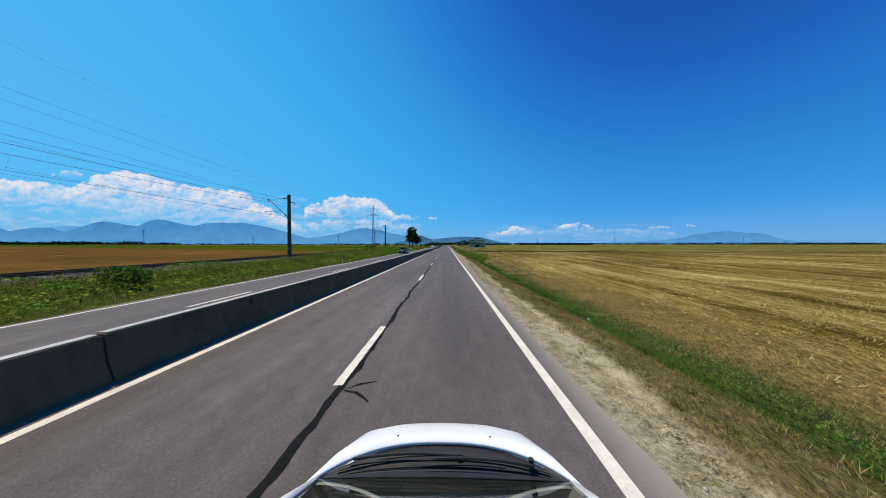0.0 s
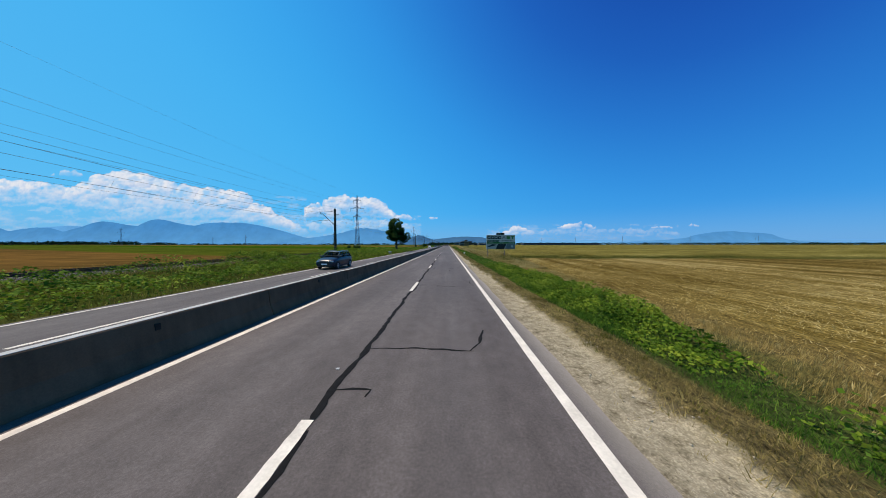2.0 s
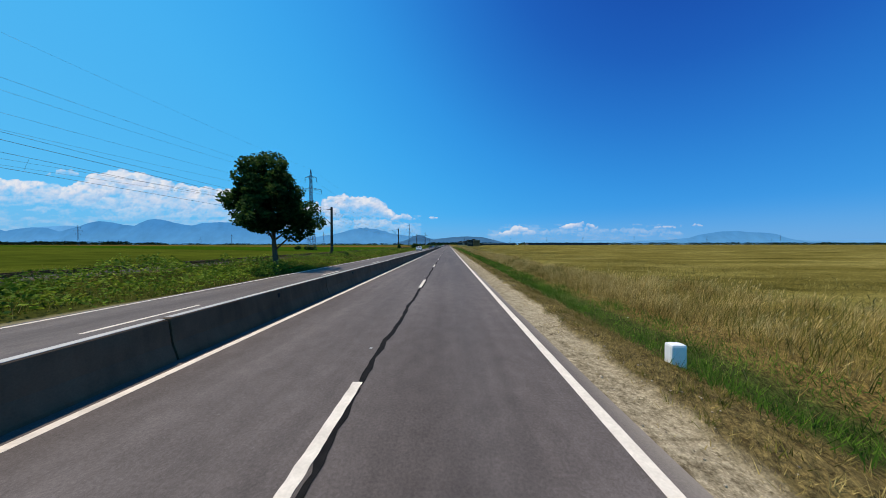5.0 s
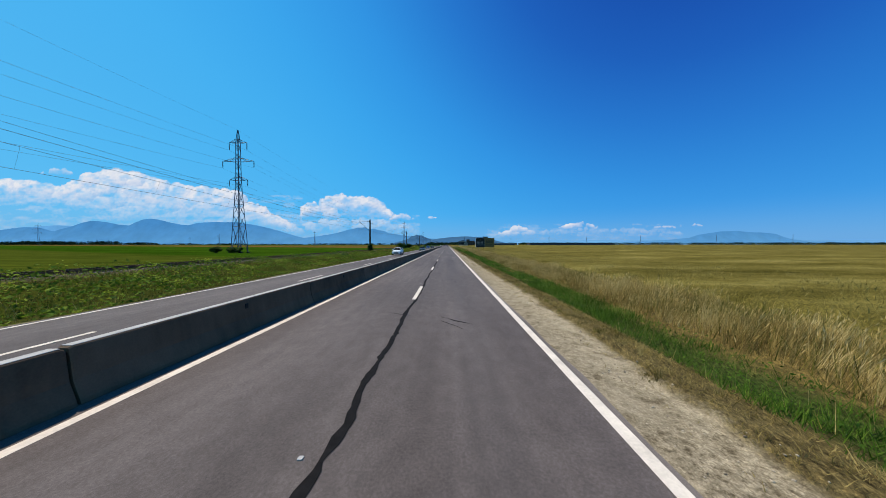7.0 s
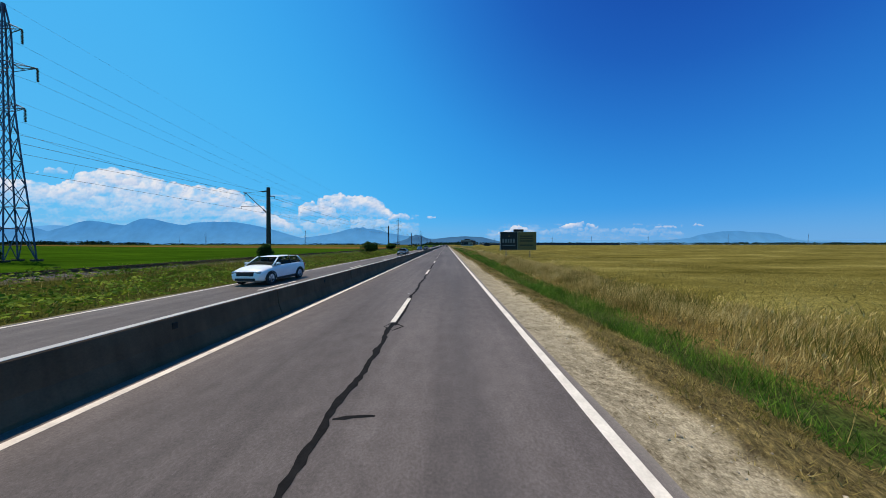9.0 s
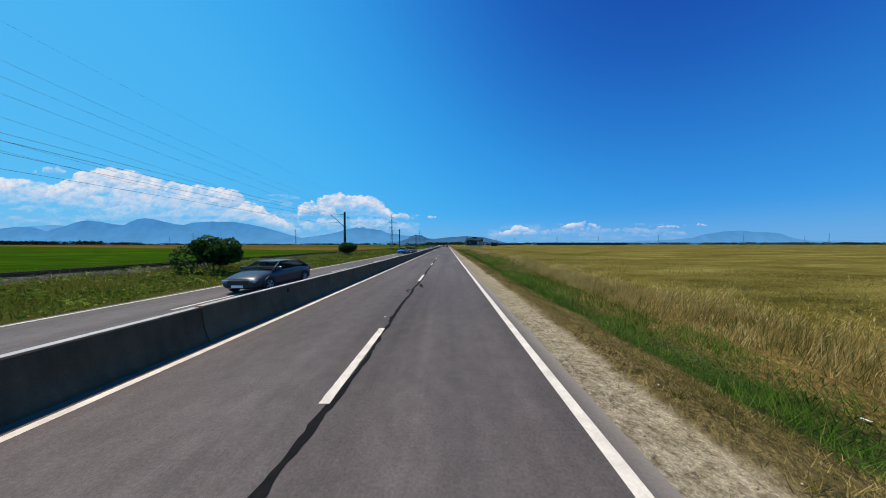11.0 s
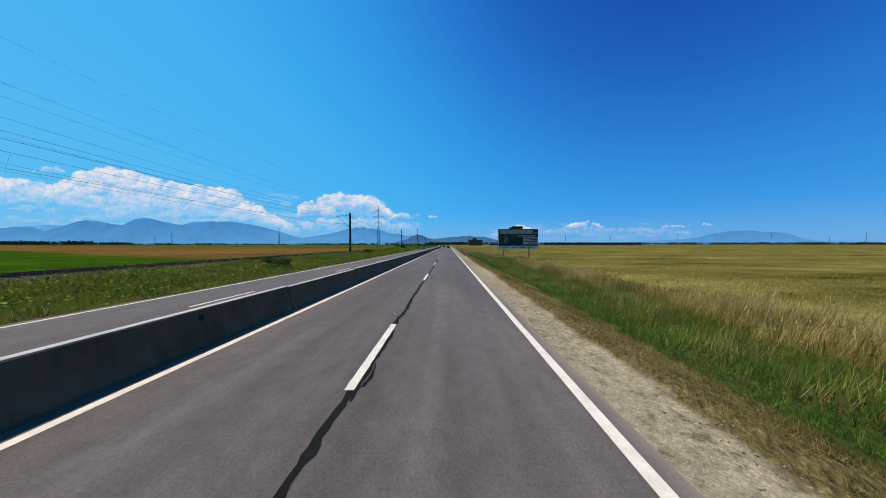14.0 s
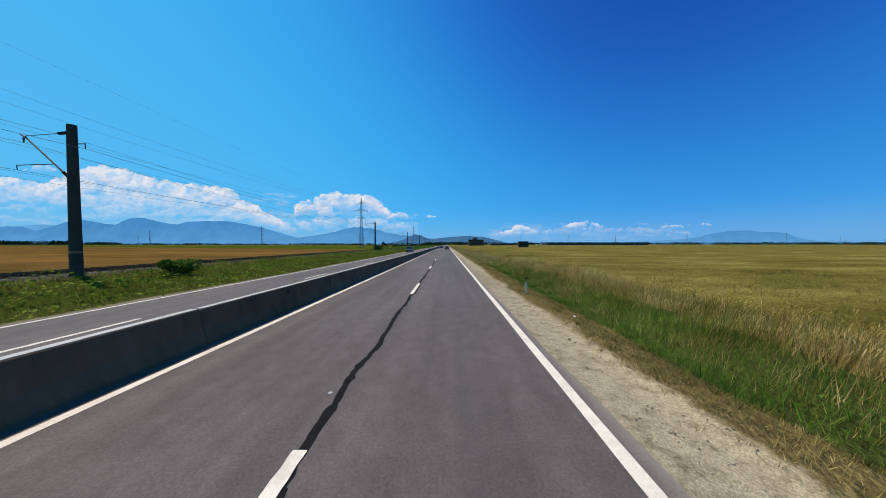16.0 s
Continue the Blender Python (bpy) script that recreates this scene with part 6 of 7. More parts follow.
x, y = scatter(50000, 84.5, 90.5, (YS, [12.5] * 11), (YS, [60] * 11), 171, 1.1, 2.5)
co, f, _ = blades(x, y, rr.uniform(0.1, 0.34, len(x)), rr.uniform(0.018, 0.04, len(x)), 0.7, 172)
stuff("field_weeds", "green and dry weeds at the corner of the field", "weeds", co, f, M["olive_blade"])
x, y = scatter(130000, 91, 420, (YS, [10.4] * 11), (YS, [26.0] * 11), 73, 0.9, 2.2, 1.6)
co, f, _ = blades(x, y, rr.uniform(0.08, 0.22, len(x)), rr.uniform(0.02, 0.05, len(x)), 0.9, 74)
stuff("ripening_crop", "ripening yellow-green crop at the field edge", "crop", co, f, M["crop_blade"])

# the far end of the verges, thinner
x, y = scatter(40000, 345, 620, GREEN_0, DRY_1, 75, 0.6, 5.0)
co, f, _ = blades(x, y, rr.uniform(0.2, 0.75, len(x)), rr.uniform(0.03, 0.06, len(x)), 0.4, 76)
stuff("distant_grass", "dry and green grass along the distant verge", "grass", co, f, M["dry_blade"])

# the bank on the left: creeping weeds and grass
BANK_0, BANK_1 = (YS, [-13.2] * 11), (YS, [-21.5] * 11)
LUSH = ([-12, 18, 30, 45, 58, 112, 125, 140, 185, 200, 240, 330, 430], [0.4, 0.5, 0.75, 0.6, 0.95, 1.0, 0.6, 0.6, 0.6, 0.5, 0.55, 0.5, 0.5])
x, y = scatter(470000, -12, 400, BANK_0, BANK_1, 90, 0.5, 3.0, 0.9)
keep = rr.random(len(x)) < np.interp(y + 2 * value_noise(x, y, 89, 3.0), [0, 30, 46, 56, 114, 126, 185, 198, 400], [0.4, 0.5, 0.55, 1.0, 1.0, 0.5, 0.6, 0.26, 0.26])
x, y = x[keep], y[keep]
m = np.interp(y, *LUSH) * np.clip((-12.9 - x) / 0.9, 0.15, 1) * (0.5 + 0.7 * value_noise(x, y, 91, 2.3) + 0.6 * value_noise(x, y, 92, 0.85))
z = ground_height(x, y) + np.clip(m, 0.04, 2) * np.where(rr.random(len(x)) < 0.7, rr.uniform(0.78, 1.05, len(x)), rr.uniform(0.25, 0.8, len(x)))
co, f = leaf_quads(np.stack([x, y, z], -1), 0.085, 0.7, 93)
stuff("bank_weeds", "creeping green weeds covering the roadside bank", "weeds", co, f, M["lush"])
x, y = scatter(340000, -12, 400, BANK_0, (YS, [-27.0] * 11), 94, 0.7, 2.6)
keep = rr.random(len(x)) < np.interp(y, [40, 56, 112, 126, 180, 200], [0.8, 0.4, 0.4, 0.8, 0.8, 1.0])
x, y = x[keep], y[keep]
m = np.interp(y, *LUSH) * np.clip((-12.8 - x) / 0.9, 0.2, 1)
co, f, _ = blades(x, y, m * rr.uniform(0.3, 0.85, len(x)), rr.uniform(0.016, 0.034, len(x)), 0.8, 95)
stuff("bank_grass", "tall olive green grass on the roadside bank", "grass", co, f, M["olive_blade"])
x, y = scatter(40000, -12, 400, (YS, [-13.6] * 11), (YS, [-27.5] * 11), 96, 1.2, 3.5)
co, f, _ = blades(x, y, rr.uniform(0.2, 0.6, len(x)), rr.uniform(0.008, 0.016, len(x)), 0.6, 97)
stuff("bank_straw", "dry brown stalks on the railway bank", "grass", co, f, M["dry_blade"])
x, y = scatter(24000, 400, 900, BANK_0, (YS, [-27.0] * 11), 98, 0.7, 6.0)
co, f = leaf_quads(np.stack([x, y, ground_height(x, y) + rr.uniform(0.1, 0.9, len(x))], -1), 0.25, 0.5, 100)
stuff("distant_weeds", "green weeds along the distant bank", "weeds", co, f, M["weed"])


# ---- far woods and hedges ----
def woods(name, label, x, y, h, seed, wide=1.4):
    """A far row of crowns, each a lumpy mass with ragged top."""
    r = np.random.default_rng(seed)
    n = len(x)
    k = 26
    u = r.normal(size=(n, k, 3))
    u /= np.linalg.norm(u, axis=2, keepdims=True)
    p = np.stack([x, y, ground_height(x, y)], -1)[:, None] + np.array([0, 0, 1]) * (h * 0.52)[:, None, None] + u * r.uniform(0.55, 1.0, (n, k, 1)) * np.stack([h * 0.5 * wide, h * 0.5 * wide, h * 0.5], -1)[:, None]
    c = p.reshape(-1, 3)
    size = np.repeat(h, k)
    co, f = leaf_quads(c, 1.0, 0.3, seed)
    cen = np.repeat(c, 4, axis=0)
    co = cen + (co - cen) * np.repeat(size * 0.21, 4)[:, None]
    return stuff(name, label, "woods", co, f, M["woods"])


g = np.random.default_rng(12)
x = g.uniform(-3600, -250, 900)
y = 1500 + 0.12 * (-x) + g.uniform(-60, 60, 900)
woods("far_woods", "dark line of woods across the plain", x, y, g.uniform(11, 24, 900) * np.where(x < -1900, 1.25, 0.6) * (0.75 + 0.35 * value_noise(x, x * 0, 3, 160.0)), 14, 1.8)
x = g.uniform(60, 4200, 900)
y = 2100 + g.uniform(-90, 90, 900)
woods("far_woods", "thin dark line of woods across the plain", x, y, g.uniform(8, 20, 900), 15, 2.4)
x = g.uniform(-120, 160, 240)
y = g.uniform(1500, 2300, 240)
woods("far_woods", "dark trees closing the end of the road", x, y, g.uniform(8, 18, 240), 16, 1.5)
x = g.uniform(-60, -24, 90)
y = g.uniform(480, 1300, 90)
woods("far_hedge", "scattered dark bushes along the railway", x, y, g.uniform(2, 5, 90), 17, 1.4)


# ---- small roadside things ----
def delineator(x, y, h=0.72):
    d = thing("delineator_post", "slim white plastic delineator post with reflector", "post", (x, y, float(ground_height(x, y))), 0, "delineator posts")
    bm = loft([[(-0.042, -0.025, z), (0.042, -0.025, z), (0.042, 0.025, z), (-0.042, 0.025, z)] for z in (-0.1, h * 0.7)])
    part("body", bm, M["post"], d)
    part("reflector", one_box(-0.044, 0.044, -0.028, 0.028, h * 0.7, h * 0.88), tint("reflector_amber", (0.35, 0.2, 0.05), 0.3), d, "amber reflector")
    part("top", one_box(-0.042, 0.042, -0.025, 0.025, h * 0.88, h, bevel=0.01), M["black"], d, "dark top cap")
    return d


post = delineator(3.65, 324.8)
for x, y in ((-13.7, 28.8), (-13.8, 264.1), (3.7, 412.0)):
    copy_thing(post, pose(x, y, float(ground_height(x, y))))
stone = thing("marker_stone", "small white roadside marker stone", "stone", (4.2, 100.0, float(ground_height(4.2, 100))))
part("block", one_box(-0.15, 0.15, -0.1, 0.1, -0.1, 0.42, bevel=0.05), M["white"], stone)
cul = thing("culvert_head", "pale concrete culvert parapet among weeds", "culvert", (-14.4, 98.8, 0.0))
part("parapet", one_box(-0.16, 0.16, -1.1, 1.1, -0.3, 0.45, bevel=0.03), M["cap"], cul)
part("coping", one_box(-0.22, 0.22, -1.16, 1.16, 0.452, 0.56, bevel=0.02), M["white"], cul)
litter_r = random.Random(4)
bm = bmesh.new()
for k in range(34):
    x, y = litter_r.uniform(3.6, 6.8), litter_r.uniform(2, 330)
    z = float(ground_height(x, y)) + 0.05
    s = litter_r.uniform(0.015, 0.035)
    pts = [bm.verts.new((x + s * a, y + s * b * 1.6, z + s * litter_r.uniform(0, 0.6))) for a, b in ((-1, -1), (1, -1), (1, 1), (-1, 1))]
    bm.faces.new(pts)
tagged(new("litter", mesh_of("litter", bm, M["white"])), "small scraps of white litter in the verge", "litter", kind="stuff")


# ---- cars ----
def paint_material(name, c, metal=0.2, rough=0.32):
    m, nt, b = start(name, rough, metal, 0.5)
    co = node(nt, "TexCoord").outputs["Object"]
    f = noise_of(nt, co, 2.5, 4.0)
    nt.links.new(ramp(nt, f, [(0.3, tuple(v * 0.88 for v in c)), (0.7, c)]), b.inputs["Base Color"])
    b.inputs["Coat Weight"].default_value, b.inputs["Coat Roughness"].default_value = 0.3, 0.05
    b.inputs["Specular IOR Level"].default_value = 0.25
    return m


M["trim"] = simple("car_black_plastic", (0.012, 0.012, 0.013), (0.03, 0.03, 0.032), 12.0, 0.6)
M["rim"] = simple("alloy_rim", (0.32, 0.33, 0.34), (0.5, 0.51, 0.52), 6.0, 0.35, 0.8, relief=0)
M["lamp"] = simple("headlamp_lens", (0.22, 0.23, 0.24), (0.4, 0.42, 0.43), 8.0, 0.1, 0.3, relief=0, coat=1.0)
M["tail"] = simple("tail_lamp_lens", (0.2, 0.008, 0.008), (0.35, 0.015, 0.012), 8.0, 0.15, relief=0, coat=1.0)
# pale tone for the painted reflections of the pillars
M["strip"] = simple("pillar_reflection_tone", (0.3, 0.31, 0.29), (0.45, 0.46, 0.43), 6.0, 0.5, relief=0)
M["cloth"] = simple("seat_cloth", (0.02, 0.02, 0.022), (0.05, 0.05, 0.055), 14.0, 0.95)
M["dash"] = simple("dashboard_plastic", (0.008, 0.01, 0.01), (0.018, 0.022, 0.021), 10.0, 0.7)


def mirrored(half):
    return half + [(-x, y, z) for x, y, z in reversed(half) if abs(x) > 1e-6]


def smooth_it(ob, levels=2):
    mod = ob.modifiers.new("round", "SUBSURF")
    mod.levels = mod.render_levels = levels
    for p in ob.data.polygons:
        p.use_smooth = True
    return ob


def car(label, paint, place, turn=0.0, L=4.35, W=1.8, H=1.58, hood=1.05, glass=0.75, cowl=1.03, nose=0.8, rear=0.5, tailz=1.02, wheel=0.34, ride=0.2, rails=False, own=False, slim=1.0, mirror=0.22, front_x=0.82, rear_x=0.82):
    """A passenger car; its front is at y = 0 and it faces -y."""
    c = thing("car", label, "car", place, turn, "cars on the road")
    w = W / 2
    belt = cowl + 0.02
    st = [(0.0, nose - 0.22, 0.70), (0.05, nose - 0.08, 0.86), (0.22, nose + 0.02, 0.95), (hood * 0.6, (nose + cowl) / 2 + 0.05, 0.985), (hood, cowl, 1.0), (hood + 0.5, belt, 1.0), (L * 0.6, belt + 0.03, 1.0),
          (L - rear - 0.15, belt + 0.05, 0.985), (L - 0.22, tailz, 0.95), (L - 0.05, tailz - 0.1, 0.88), (L, tailz - 0.32, 0.8)]
    rings = []
    for y, zt, k in st:
        if own and y <= hood:
            zt -= 0.09
        k *= slim + (1 - slim) * min(1.0, (y / hood) ** 0.6) if y < hood else 1.0
        ww = w * k
        zb = ride + (0.1 if y < 0.1 or y > L - 0.1 else 0.0)
        edge = 0.62 if y < hood + 0.01 else 0.8
        rings.append(mirrored([(0, y, zb), (ww * 0.8, y, zb), (ww * 0.96, y, zb + 0.08), (ww, y, zb + 0.3), (ww, y, zt * 0.72), (ww * 0.965, y, zt - 0.1), (ww * (edge + 0.1), y, zt - 0.01), (ww * edge * 0.6, y, zt + 0.02), (0, y, zt + 0.03)]))
    body = smooth_it(part("body", loft(rings), paint, c), 2)
    # cabin: roof, pillars, panes
    rf, rb = hood + glass, L - rear - 0.12
    wb, wr = (0.7, 0.6) if own else (w * 0.89, w * 0.68)
    a0, a1 = (wb, 0.93 if own else hood - 0.02, cowl), (wr, rf, H - 0.07)
    b0, b1 = (wb, (rf + rb) / 2 - 0.05, belt), (wr + 0.01, (rf + rb) / 2, H - 0.035)
    c0, c1 = (wb * 0.97, L - 0.3, tailz), (wr * 0.95, rb, H - 0.09)
    roof = loft([mirrored([(0, y, z - 0.05), (ww * 0.9, y, z - 0.055), (ww, y, z - 0.03), (ww * 0.93, y, z), (0, y, z + 0.035)]) for y, z, ww in
                 ((rf - 0.03, H - 0.075, wr), (rf + 0.25, H - 0.035, wr + 0.015), ((rf + rb) / 2, H - 0.03, wr + 0.02), (rb - 0.1, H - 0.06, wr), (rb + 0.06, H - 0.11, wr * 0.95))])
    smooth_it(part("roof", roof, paint, c), 1)
    for s in (-1, 1):
        for p, q, r in ((a0, a1, 0.03 if own else 0.045), (b0, b1, 0.035), (c0, c1, 0.075)):
            part("pillar", rod(bmesh.new(), (s * p[0], p[1], p[2] - 0.03), (s * q[0], q[1], q[2]), r, r * 0.85, 8), paint if p is not b0 else M["trim"], c, smooth=True)
    def pane(name, corners, bow=0.0, n=6):
        bm = bmesh.new()
        p00, p10, p11, p01 = (Vector(v) for v in corners)
        g = [[bm.verts.new(p00.lerp(p10, i / n).lerp(p01.lerp(p11, i / n), j / n) + Vector((0, -bow * math.sin(math.pi * i / n), 0))) for i in range(n + 1)] for j in range(n + 1)]
        for j in range(n):
            for i in range(n):
                bm.faces.new((g[j][i], g[j][i + 1], g[j + 1][i + 1], g[j + 1][i]))
        ob = part(name, bm, M["glass"], c, smooth=True)
        ob.visible_shadow = False
        return ob
    def neg(p):
        return (-p[0], p[1], p[2])
    pane("windscreen", (neg(a0), a0, a1, neg(a1)), 0.03 if own else 0.1)
    pane("rear_window", (c0, neg(c0), neg(c1), c1), -0.05)
    for s in (-1, 1):
        f = (lambda p: p) if s > 0 else neg
        pane("side_window", (f((a0[0], a0[1] + 0.12, a0[2])), f(b0), f(b1), f((a1[0], a1[1] + 0.05, a1[2]))))
        pane("side_window", (f(b0), f((c0[0], c0[1] - 0.2, c0[2])), f((c1[0], c1[1] - 0.08, c1[2])), f(b1)))
    # inside
    part("interior", one_box(-wb * 0.93, wb * 0.93, hood + (0.7 if own else 0.1), L - 0.45, belt - 0.25, belt + 0.075), M["cloth"], c)
    if not own:
        part("dashboard", one_box(-wb * 0.9, wb * 0.9, hood + 0.22, hood + 0.55, belt - 0.1, belt + 0.12, bevel=0.05), M["dash"], c)
    for sx in (-0.36, 0.36):
        bm = box(one_box(sx - 0.22, sx + 0.22, rf + 0.2, rf + 0.34, belt, belt + 0.28, bevel=0.05), sx - 0.12, sx + 0.12, rf + 0.24, rf + 0.33, belt + 0.29, min(belt + 0.44, H - 0.14), bevel=0.04)
        part("seat", bm, M["cloth"], c)
    # wheels
    for sx in (-1, 1):
        for y in (front_x, L - rear_x):
            wh = new("wheel")
            wh.parent = c
            wh.matrix_basis = pose(sx * (w - 0.1), y, wheel, 0, 90, 0)
            bm = bmesh.new()
            prof = [(wheel * 0.66, -0.1), (wheel * 0.93, -0.105), (wheel, -0.07), (wheel, 0.07), (wheel * 0.93, 0.105), (wheel * 0.66, 0.1)]
            n = 26
            vs = [[bm.verts.new((r * math.cos(k * 2 * math.pi / n), r * math.sin(k * 2 * math.pi / n), z)) for r, z in prof] for k in range(n)]
            for k in range(n):
                for j in range(6):
                    bm.faces.new((vs[k][j], vs[(k + 1) % n][j], vs[(k + 1) % n][(j + 1) % 6], vs[k][(j + 1) % 6]))
            bmesh.ops.recalc_face_normals(bm, faces=bm.faces)
            part("tyre", bm, M["rubber"], wh)
            bm = bmesh.new()
            rod(bm, (0, 0, -0.1 * sx), (0, 0, 0.06 * sx), wheel * 0.66, None, 24)
            hub = part("rim_well", bm, M["trim"], wh)
            bm = rod(bmesh.new(), (0, 0, 0.06 * sx), (0, 0, 0.1 * sx), 0.07, 0.06, 12)
            for k in range(5):
                a = k * 2 * math.pi / 5
                rod(bm, (0.05 * math.cos(a), 0.05 * math.sin(a), 0.085 * sx), (wheel * 0.64 * math.cos(a), wheel * 0.64 * math.sin(a), 0.09 * sx), 0.035, 0.028, 5)
            for k in range(24):
                a, b = k * 2 * math.pi / 24, (k + 1) * 2 * math.pi / 24
                rod(bm, (wheel * 0.65 * math.cos(a), wheel * 0.65 * math.sin(a), 0.085 * sx), (wheel * 0.65 * math.cos(b), wheel * 0.65 * math.sin(b), 0.085 * sx), 0.018, None, 5)
            part("rim", bm, M["rim"], wh)
            bm = bmesh.new()
            n = 18
            vs = []
            for k in range(n + 1):
                a = math.pi * k / n
                vs.append([bm.verts.new((x, y + r * math.cos(a), wheel + r * math.sin(a) - 0.02)) for x, r in ((sx * (w + 0.012), wheel + 0.015), (sx * (w + 0.012), wheel + 0.085), (sx * (w - 0.16), wheel + 0.085), (sx * (w - 0.16), wheel + 0.015))])
            for k in range(n):
                for j in range(4):
                    bm.faces.new((vs[k][j], vs[k + 1][j], vs[k + 1][(j + 1) % 4], vs[k][(j + 1) % 4]))
            bmesh.ops.recalc_face_normals(bm, faces=bm.faces)
            part("wheel_arch", bm, M["trim"], c)
    # front, rear, fittings
    part("grille", one_box(-w * 0.52, w * 0.52, -0.016, 0.12, nose - 0.33, nose - 0.1, bevel=0.04), M["trim"], c, "black grille")
    part("lower_intake", one_box(-w * 0.6, w * 0.6, -0.01, 0.15, ride + 0.1, ride + 0.24, bevel=0.03), M["trim"], c)
    part("number_plate", one_box(-0.26, 0.26, -0.03, -0.012, nose - 0.42, nose - 0.31), M["white"], c, "white plate")
    part("rear_plate", one_box(-0.26, 0.26, L + 0.002, L + 0.02, tailz - 0.42, tailz - 0.3), M["white"], c, "white plate")
    part("rear_bumper", one_box(-w * 0.82, w * 0.82, L - 0.12, L + 0.015, ride + 0.1, ride + 0.26, bevel=0.03), M["trim"], c)
    for s in (-1, 1):
        part("headlight", box(bmesh.new(), min(s * w * 0.5 * slim, s * w * 0.86 * slim), max(s * w * 0.5 * slim, s * w * 0.86 * slim), 0.045, 0.26, nose - 0.22, nose - 0.08, bevel=0.045), M["lamp"], c, "clear headlight", smooth=True)
        part("tail_light", box(bmesh.new(), min(s * w * 0.62, s * w * 0.93), max(s * w * 0.62, s * w * 0.93), L - 0.2, L - 0.015, tailz - 0.28, tailz - 0.1, bevel=0.04), M["tail"], c, "red tail light", smooth=True)
        mx = s * (w + 0.04)
        part("mirror", box(one_box(mx - 0.1, mx + 0.1, hood + mirror, hood + mirror + 0.12, belt + 0.02, belt + 0.15, bevel=0.035), mx - s * 0.12 - 0.03, mx - s * 0.12 + 0.03, hood + mirror + 0.03, hood + mirror + 0.09, belt - 0.02, belt + 0.06), paint, c, "painted door mirror", smooth=True)
        for y in ((rf + rb) / 2 - 0.2, (rf + rb) / 2 + 0.7):
            part("door_handle", one_box(s * w - 0.015, s * w + 0.02, y, y + 0.17, belt - 0.17, belt - 0.14, bevel=0.008), paint, c)
        part("sill", one_box(s * (w - 0.03) - 0.02, s * (w - 0.03) + 0.02, front_x + wheel + 0.1, L - rear_x - wheel - 0.1, ride + 0.02, ride + 0.16, bevel=0.01), M["trim"], c)
        if rails:
            bm = rod(bmesh.new(), (s * wr * 0.97, rf + 0.15, H + 0.03), (s * wr * 0.97, rb - 0.05, H + 0.02), 0.022, None, 8)
            for y in (rf + 0.16, (rf + rb) / 2, rb - 0.06):
                rod(bm, (s * wr * 0.97, y, H - 0.06), (s * wr * 0.97, y, H + 0.03), 0.02, None, 6)
            part("roof_rail", bm, M["steel"], c, "grey roof rail")
    part("antenna", rod(bmesh.new(), (0, rb - 0.1, H - 0.05), (0, rb + 0.12, H + 0.16), 0.008, 0.004, 6), M["trim"], c)
    if own:
        # bonnet, cowl, wipers, washer jets, dashboard
        def rear(x):
            return 0.67 + 0.24 * abs(x / 0.72) ** 2.6
        rows = []
        for v, hw, yf, z in ((-0.3, 0.42, 0.13, 0.6), (-0.12, 0.445, 0.165, 0.72), (0.0, 0.465, 0.225, 0.79), (0.06, 0.475, 0.275, 0.815), (0.35, 0.585, 0, 0.88), (0.7, 0.69, 0, 0.935), (1.0, 0.765, 0, 0.972)):
            row = []
            for s in np.linspace(-1, 1, 25):
                x = hw * math.sin(s * math.pi / 2 * 0.96) / math.sin(math.pi / 2 * 0.96)
                front = (yf or 0.275) + 0.07 * abs(s) ** 5 - 0.02 * s * s + (0.03 if v < 0.3 else 0.0) * abs(s)
                y = front if v < 0.1 else 0.275 + (rear(x) - 0.275) * (v - 0.06) / 0.94
                row.append((x, y, z - 0.025 * abs(s) ** 3 + (0.018 * (1 - s * s) if v > 0 else 0)))
            rows.append(row)
        bm = bmesh.new()
        g = [[bm.verts.new(p) for p in row] for row in rows]
        for a, b in zip(g, g[1:]):
            for k in range(24):
                bm.faces.new((a[k], a[k + 1], b[k + 1], b[k]))
        bonnet = part("bonnet", bm, paint, c, "white bonnet", smooth=True)
        sol = bonnet.modifiers.new("thickness", "SOLIDIFY")
        sol.thickness, sol.offset = 0.02, -1.0
        bm = loft([[(x, rear(x) + d * (0.93 - rear(x)) / 0.26, 0.962 + u - 0.02 * (x / 0.7) ** 2) for d, u in ((0.006, 0.0), (0.06, 0.012), (0.15, 0.0), (0.27, 0.04), (0.27, -0.1), (0.0, -0.1))] for x in np.linspace(-0.7, 0.7, 25)])
        cowl_ob = part("cowl", bm, M["trim"], c, "black cowl panel below the windscreen", smooth=False)
        for d in (0.09, 0.12, 0.17, 0.2):
            part("cowl_rib", tube(bmesh.new(), [(x, rear(x) + d * (0.93 - rear(x)) / 0.26, 0.972 - 0.02 * (x / 0.7) ** 2 + 0.1 * max(0, d - 0.15)) for x in np.linspace(-0.6, 0.6, 15)], 0.0045, 5), M["trim"], cowl_ob)
        for x0, x1, dy in ((-0.1, 0.52, 0.0), (-0.5, 0.12, 0.03)):
            pts = [(x0 + (x1 - x0) * f, 0.81 + dy + 0.12 * abs(x0 + (x1 - x0) * f) ** 2, 1.01 + 0.014 * math.sin(3 * f)) for f in np.linspace(0, 1, 9)]
            wiper = part("wiper", tube(bmesh.new(), pts, 0.008, 6), M["trim"], c, "black wiper arm")
            part("wiper_blade", tube(bmesh.new(), [(x, y + 0.035, z - 0.006) for x, y, z in pts[2:]], 0.006, 5), M["rubber"], wiper)
            part("wiper_pivot", rod(bmesh.new(), (x0, 0.81 + dy, 0.97), (x0, 0.81 + dy, 1.025), 0.018, 0.014, 10), M["trim"], wiper)
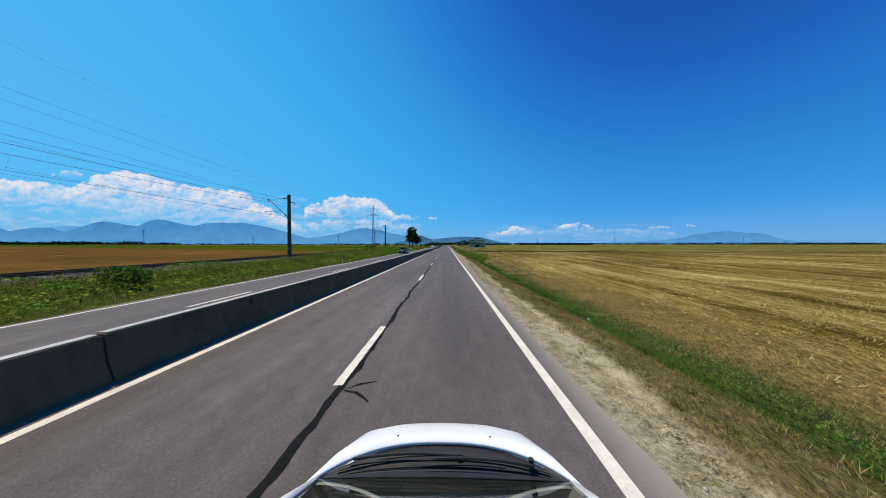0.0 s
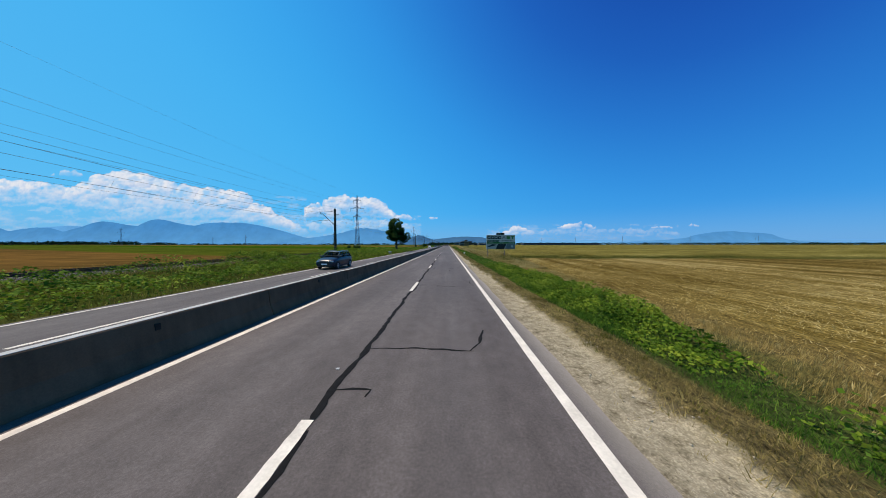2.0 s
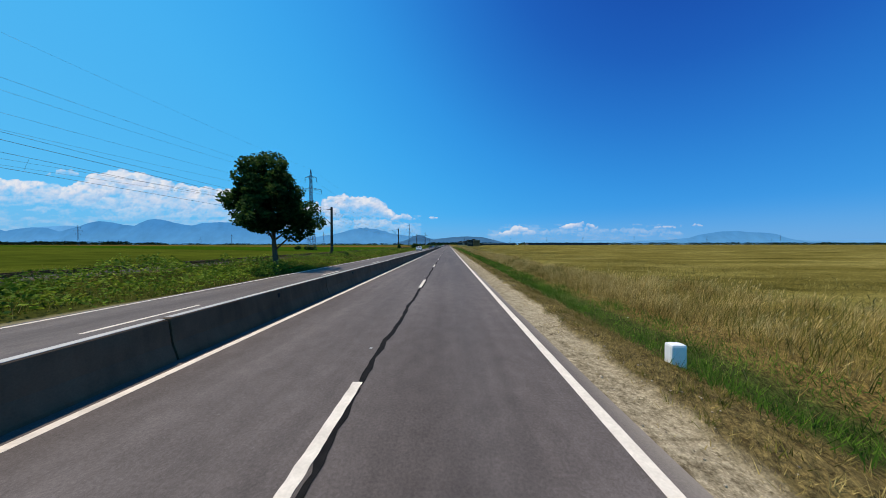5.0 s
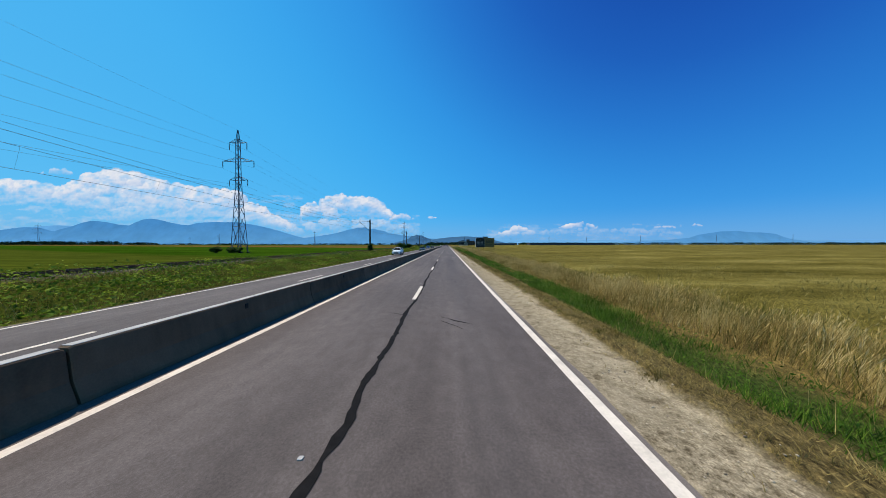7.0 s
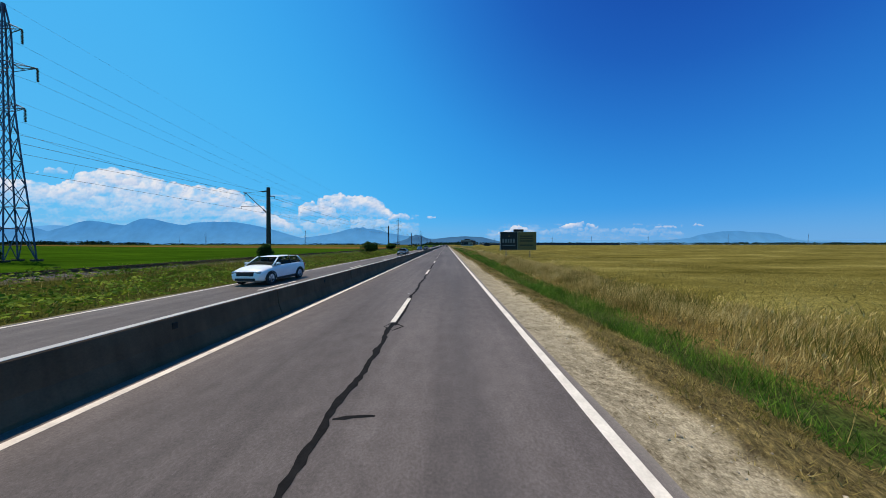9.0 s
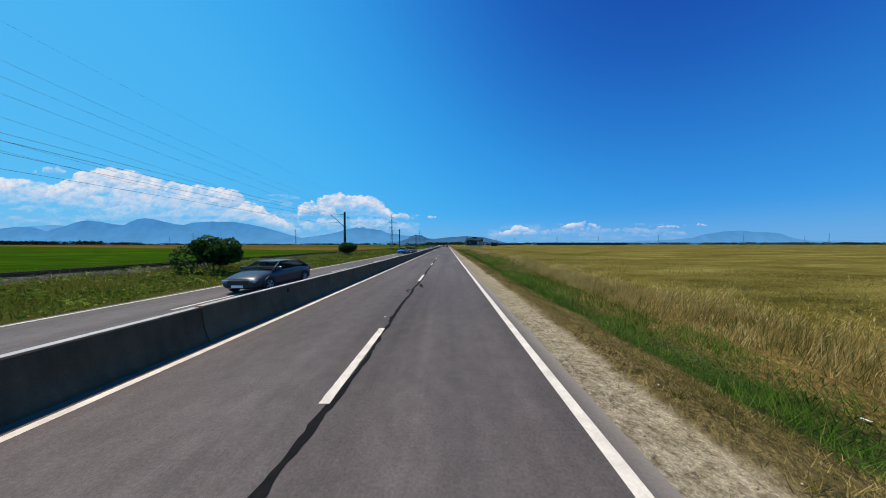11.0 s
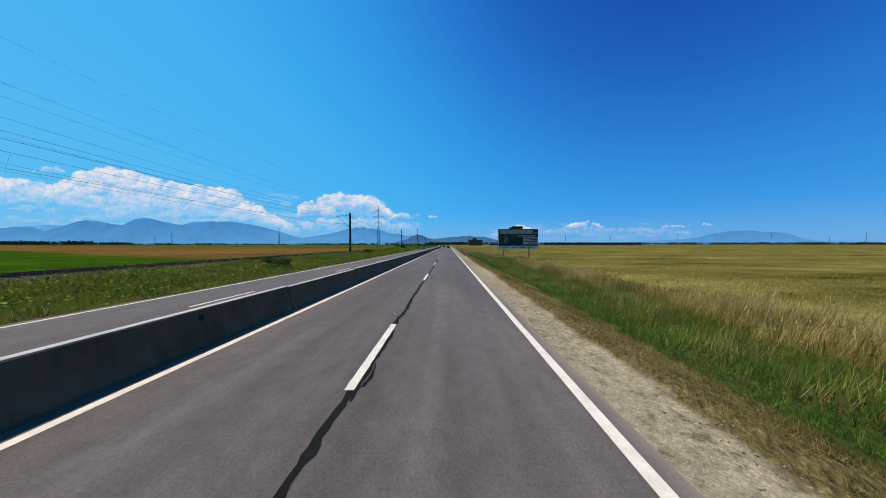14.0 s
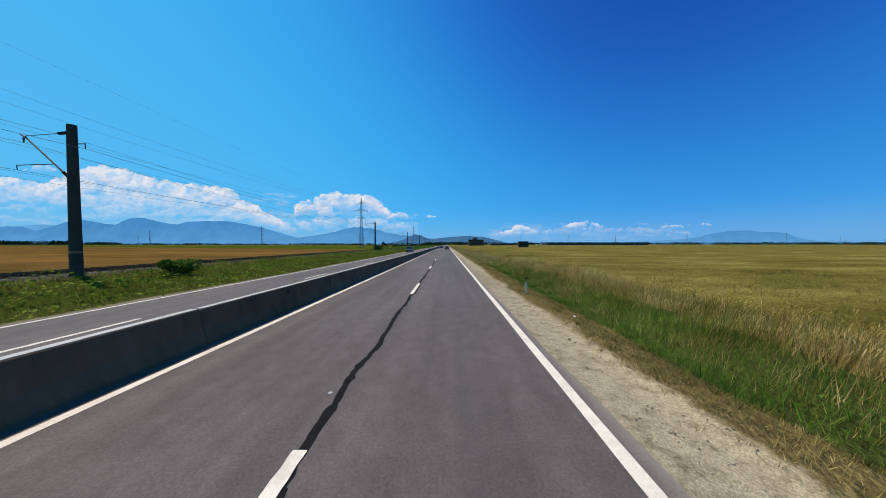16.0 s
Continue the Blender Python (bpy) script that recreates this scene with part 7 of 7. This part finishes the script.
        for x in (-0.31, 0.31):
            part("washer_jet", one_box(x - 0.006, x + 0.006, 0.585, 0.598, 0.93, 0.962, bevel=0.002), M["trim"], c)
        bm = loft([[(x, y, z) for y, z in ((0.95, 0.99), (1.2, 1.045), (1.5, 1.05), (1.75, 1.02), (1.75, 0.9), (0.95, 0.9))] for x in np.linspace(-0.66, 0.66, 9)])
        dash = part("dashboard", bm, M["dash"], c, "dark grey dashboard top")
        part("dash_vent", one_box(-0.2, 0.2, 1.03, 1.1, 1.0, 1.022, bevel=0.004), M["trim"], dash)
        # pale strips under the glass, added as reflections of the pillars
        for s in (-1, 1):
            bm = bmesh.new()
            line = [(s * (0.64 - 0.42 * f), 1.02 + 0.2 * f ** 1.7, 1.03 + 0.02 * f) for f in np.linspace(0, 1, 10)]
            v = [(bm.verts.new((x, y - 0.014, z)), bm.verts.new((x, y + 0.014, z)), bm.verts.new((x, y + 0.014, z - 0.006)), bm.verts.new((x, y - 0.014, z - 0.006))) for x, y, z in line]
            for a, b in zip(v, v[1:]):
                for k in range(4):
                    bm.faces.new((a[k], a[(k + 1) % 4], b[(k + 1) % 4], b[k]))
            bmesh.ops.recalc_face_normals(bm, faces=bm.faces)
            part("trim_strip", bm, M["strip"], dash, "pale curved strip painted as a pillar reflection in the windscreen")
    return c


PAINTS = dict(white=paint_material("white_car_paint", (0.78, 0.79, 0.8), 0.0), navy=paint_material("dark_blue_car_paint", (0.007, 0.012, 0.026), 0.0), grey=paint_material("dark_grey_car_paint", (0.035, 0.042, 0.052), 0.2),
              blue=paint_material("bright_blue_car_paint", (0.01, 0.14, 0.36), 0.1), taupe=paint_material("grey_brown_car_paint", (0.05, 0.045, 0.042), 0.1))
LANE = -11.05
own_car = car("white small car with black cowl and wipers, under the camera", PAINTS["white"], (-0.03, -1.78, 0), 180, L=3.7, W=1.62, H=1.46, hood=0.78, glass=0.8, cowl=0.98, nose=0.74, slim=0.62, mirror=0.68, wheel=0.3, own=True, front_x=0.7, rear_x=0.6)
own_car.scale.z = 1.05
car("dark blue estate car on the far carriageway", PAINTS["navy"], (LANE, 58.2, 0), 0, L=4.5, H=1.62, nose=0.86, cowl=1.06, tailz=1.08, rails=True)
car("white crossover car on the far carriageway", PAINTS["white"], (LANE, 186.1, 0), 0, L=4.4, H=1.6, nose=0.88, cowl=1.06, tailz=1.1, wheel=0.36)
car("dark grey saloon car on the far carriageway", PAINTS["grey"], (-9.4, 223.6, 0), 0, L=4.6, H=1.45, nose=0.74, cowl=0.98, tailz=1.02, rear=0.95, hood=1.15)
car("grey-brown crossover car with roof rails", PAINTS["taupe"], (-8.4, 270.9, 0), 0, L=4.35, W=1.82, H=1.68, nose=0.99, cowl=1.14, hood=0.98, tailz=1.15, rails=True, wheel=0.37)
car("bright blue hatchback on the far carriageway", PAINTS["blue"], (LANE, 272.7, 0), 0, L=4.1, H=1.55)
car("dark car far ahead on the same carriageway", PAINTS["navy"], (0.0, 425.0, 0), 180, L=4.4)
car("dark car far ahead in the other lane", PAINTS["grey"], (-3.4, 470.0, 0), 180, L=4.5)
car("dark car far off on the far carriageway", PAINTS["grey"], (LANE, 385.0, 0), 0, L=4.4)
car("white car far off on the far carriageway", PAINTS["white"], (LANE, 560.0, 0), 0, L=4.4)
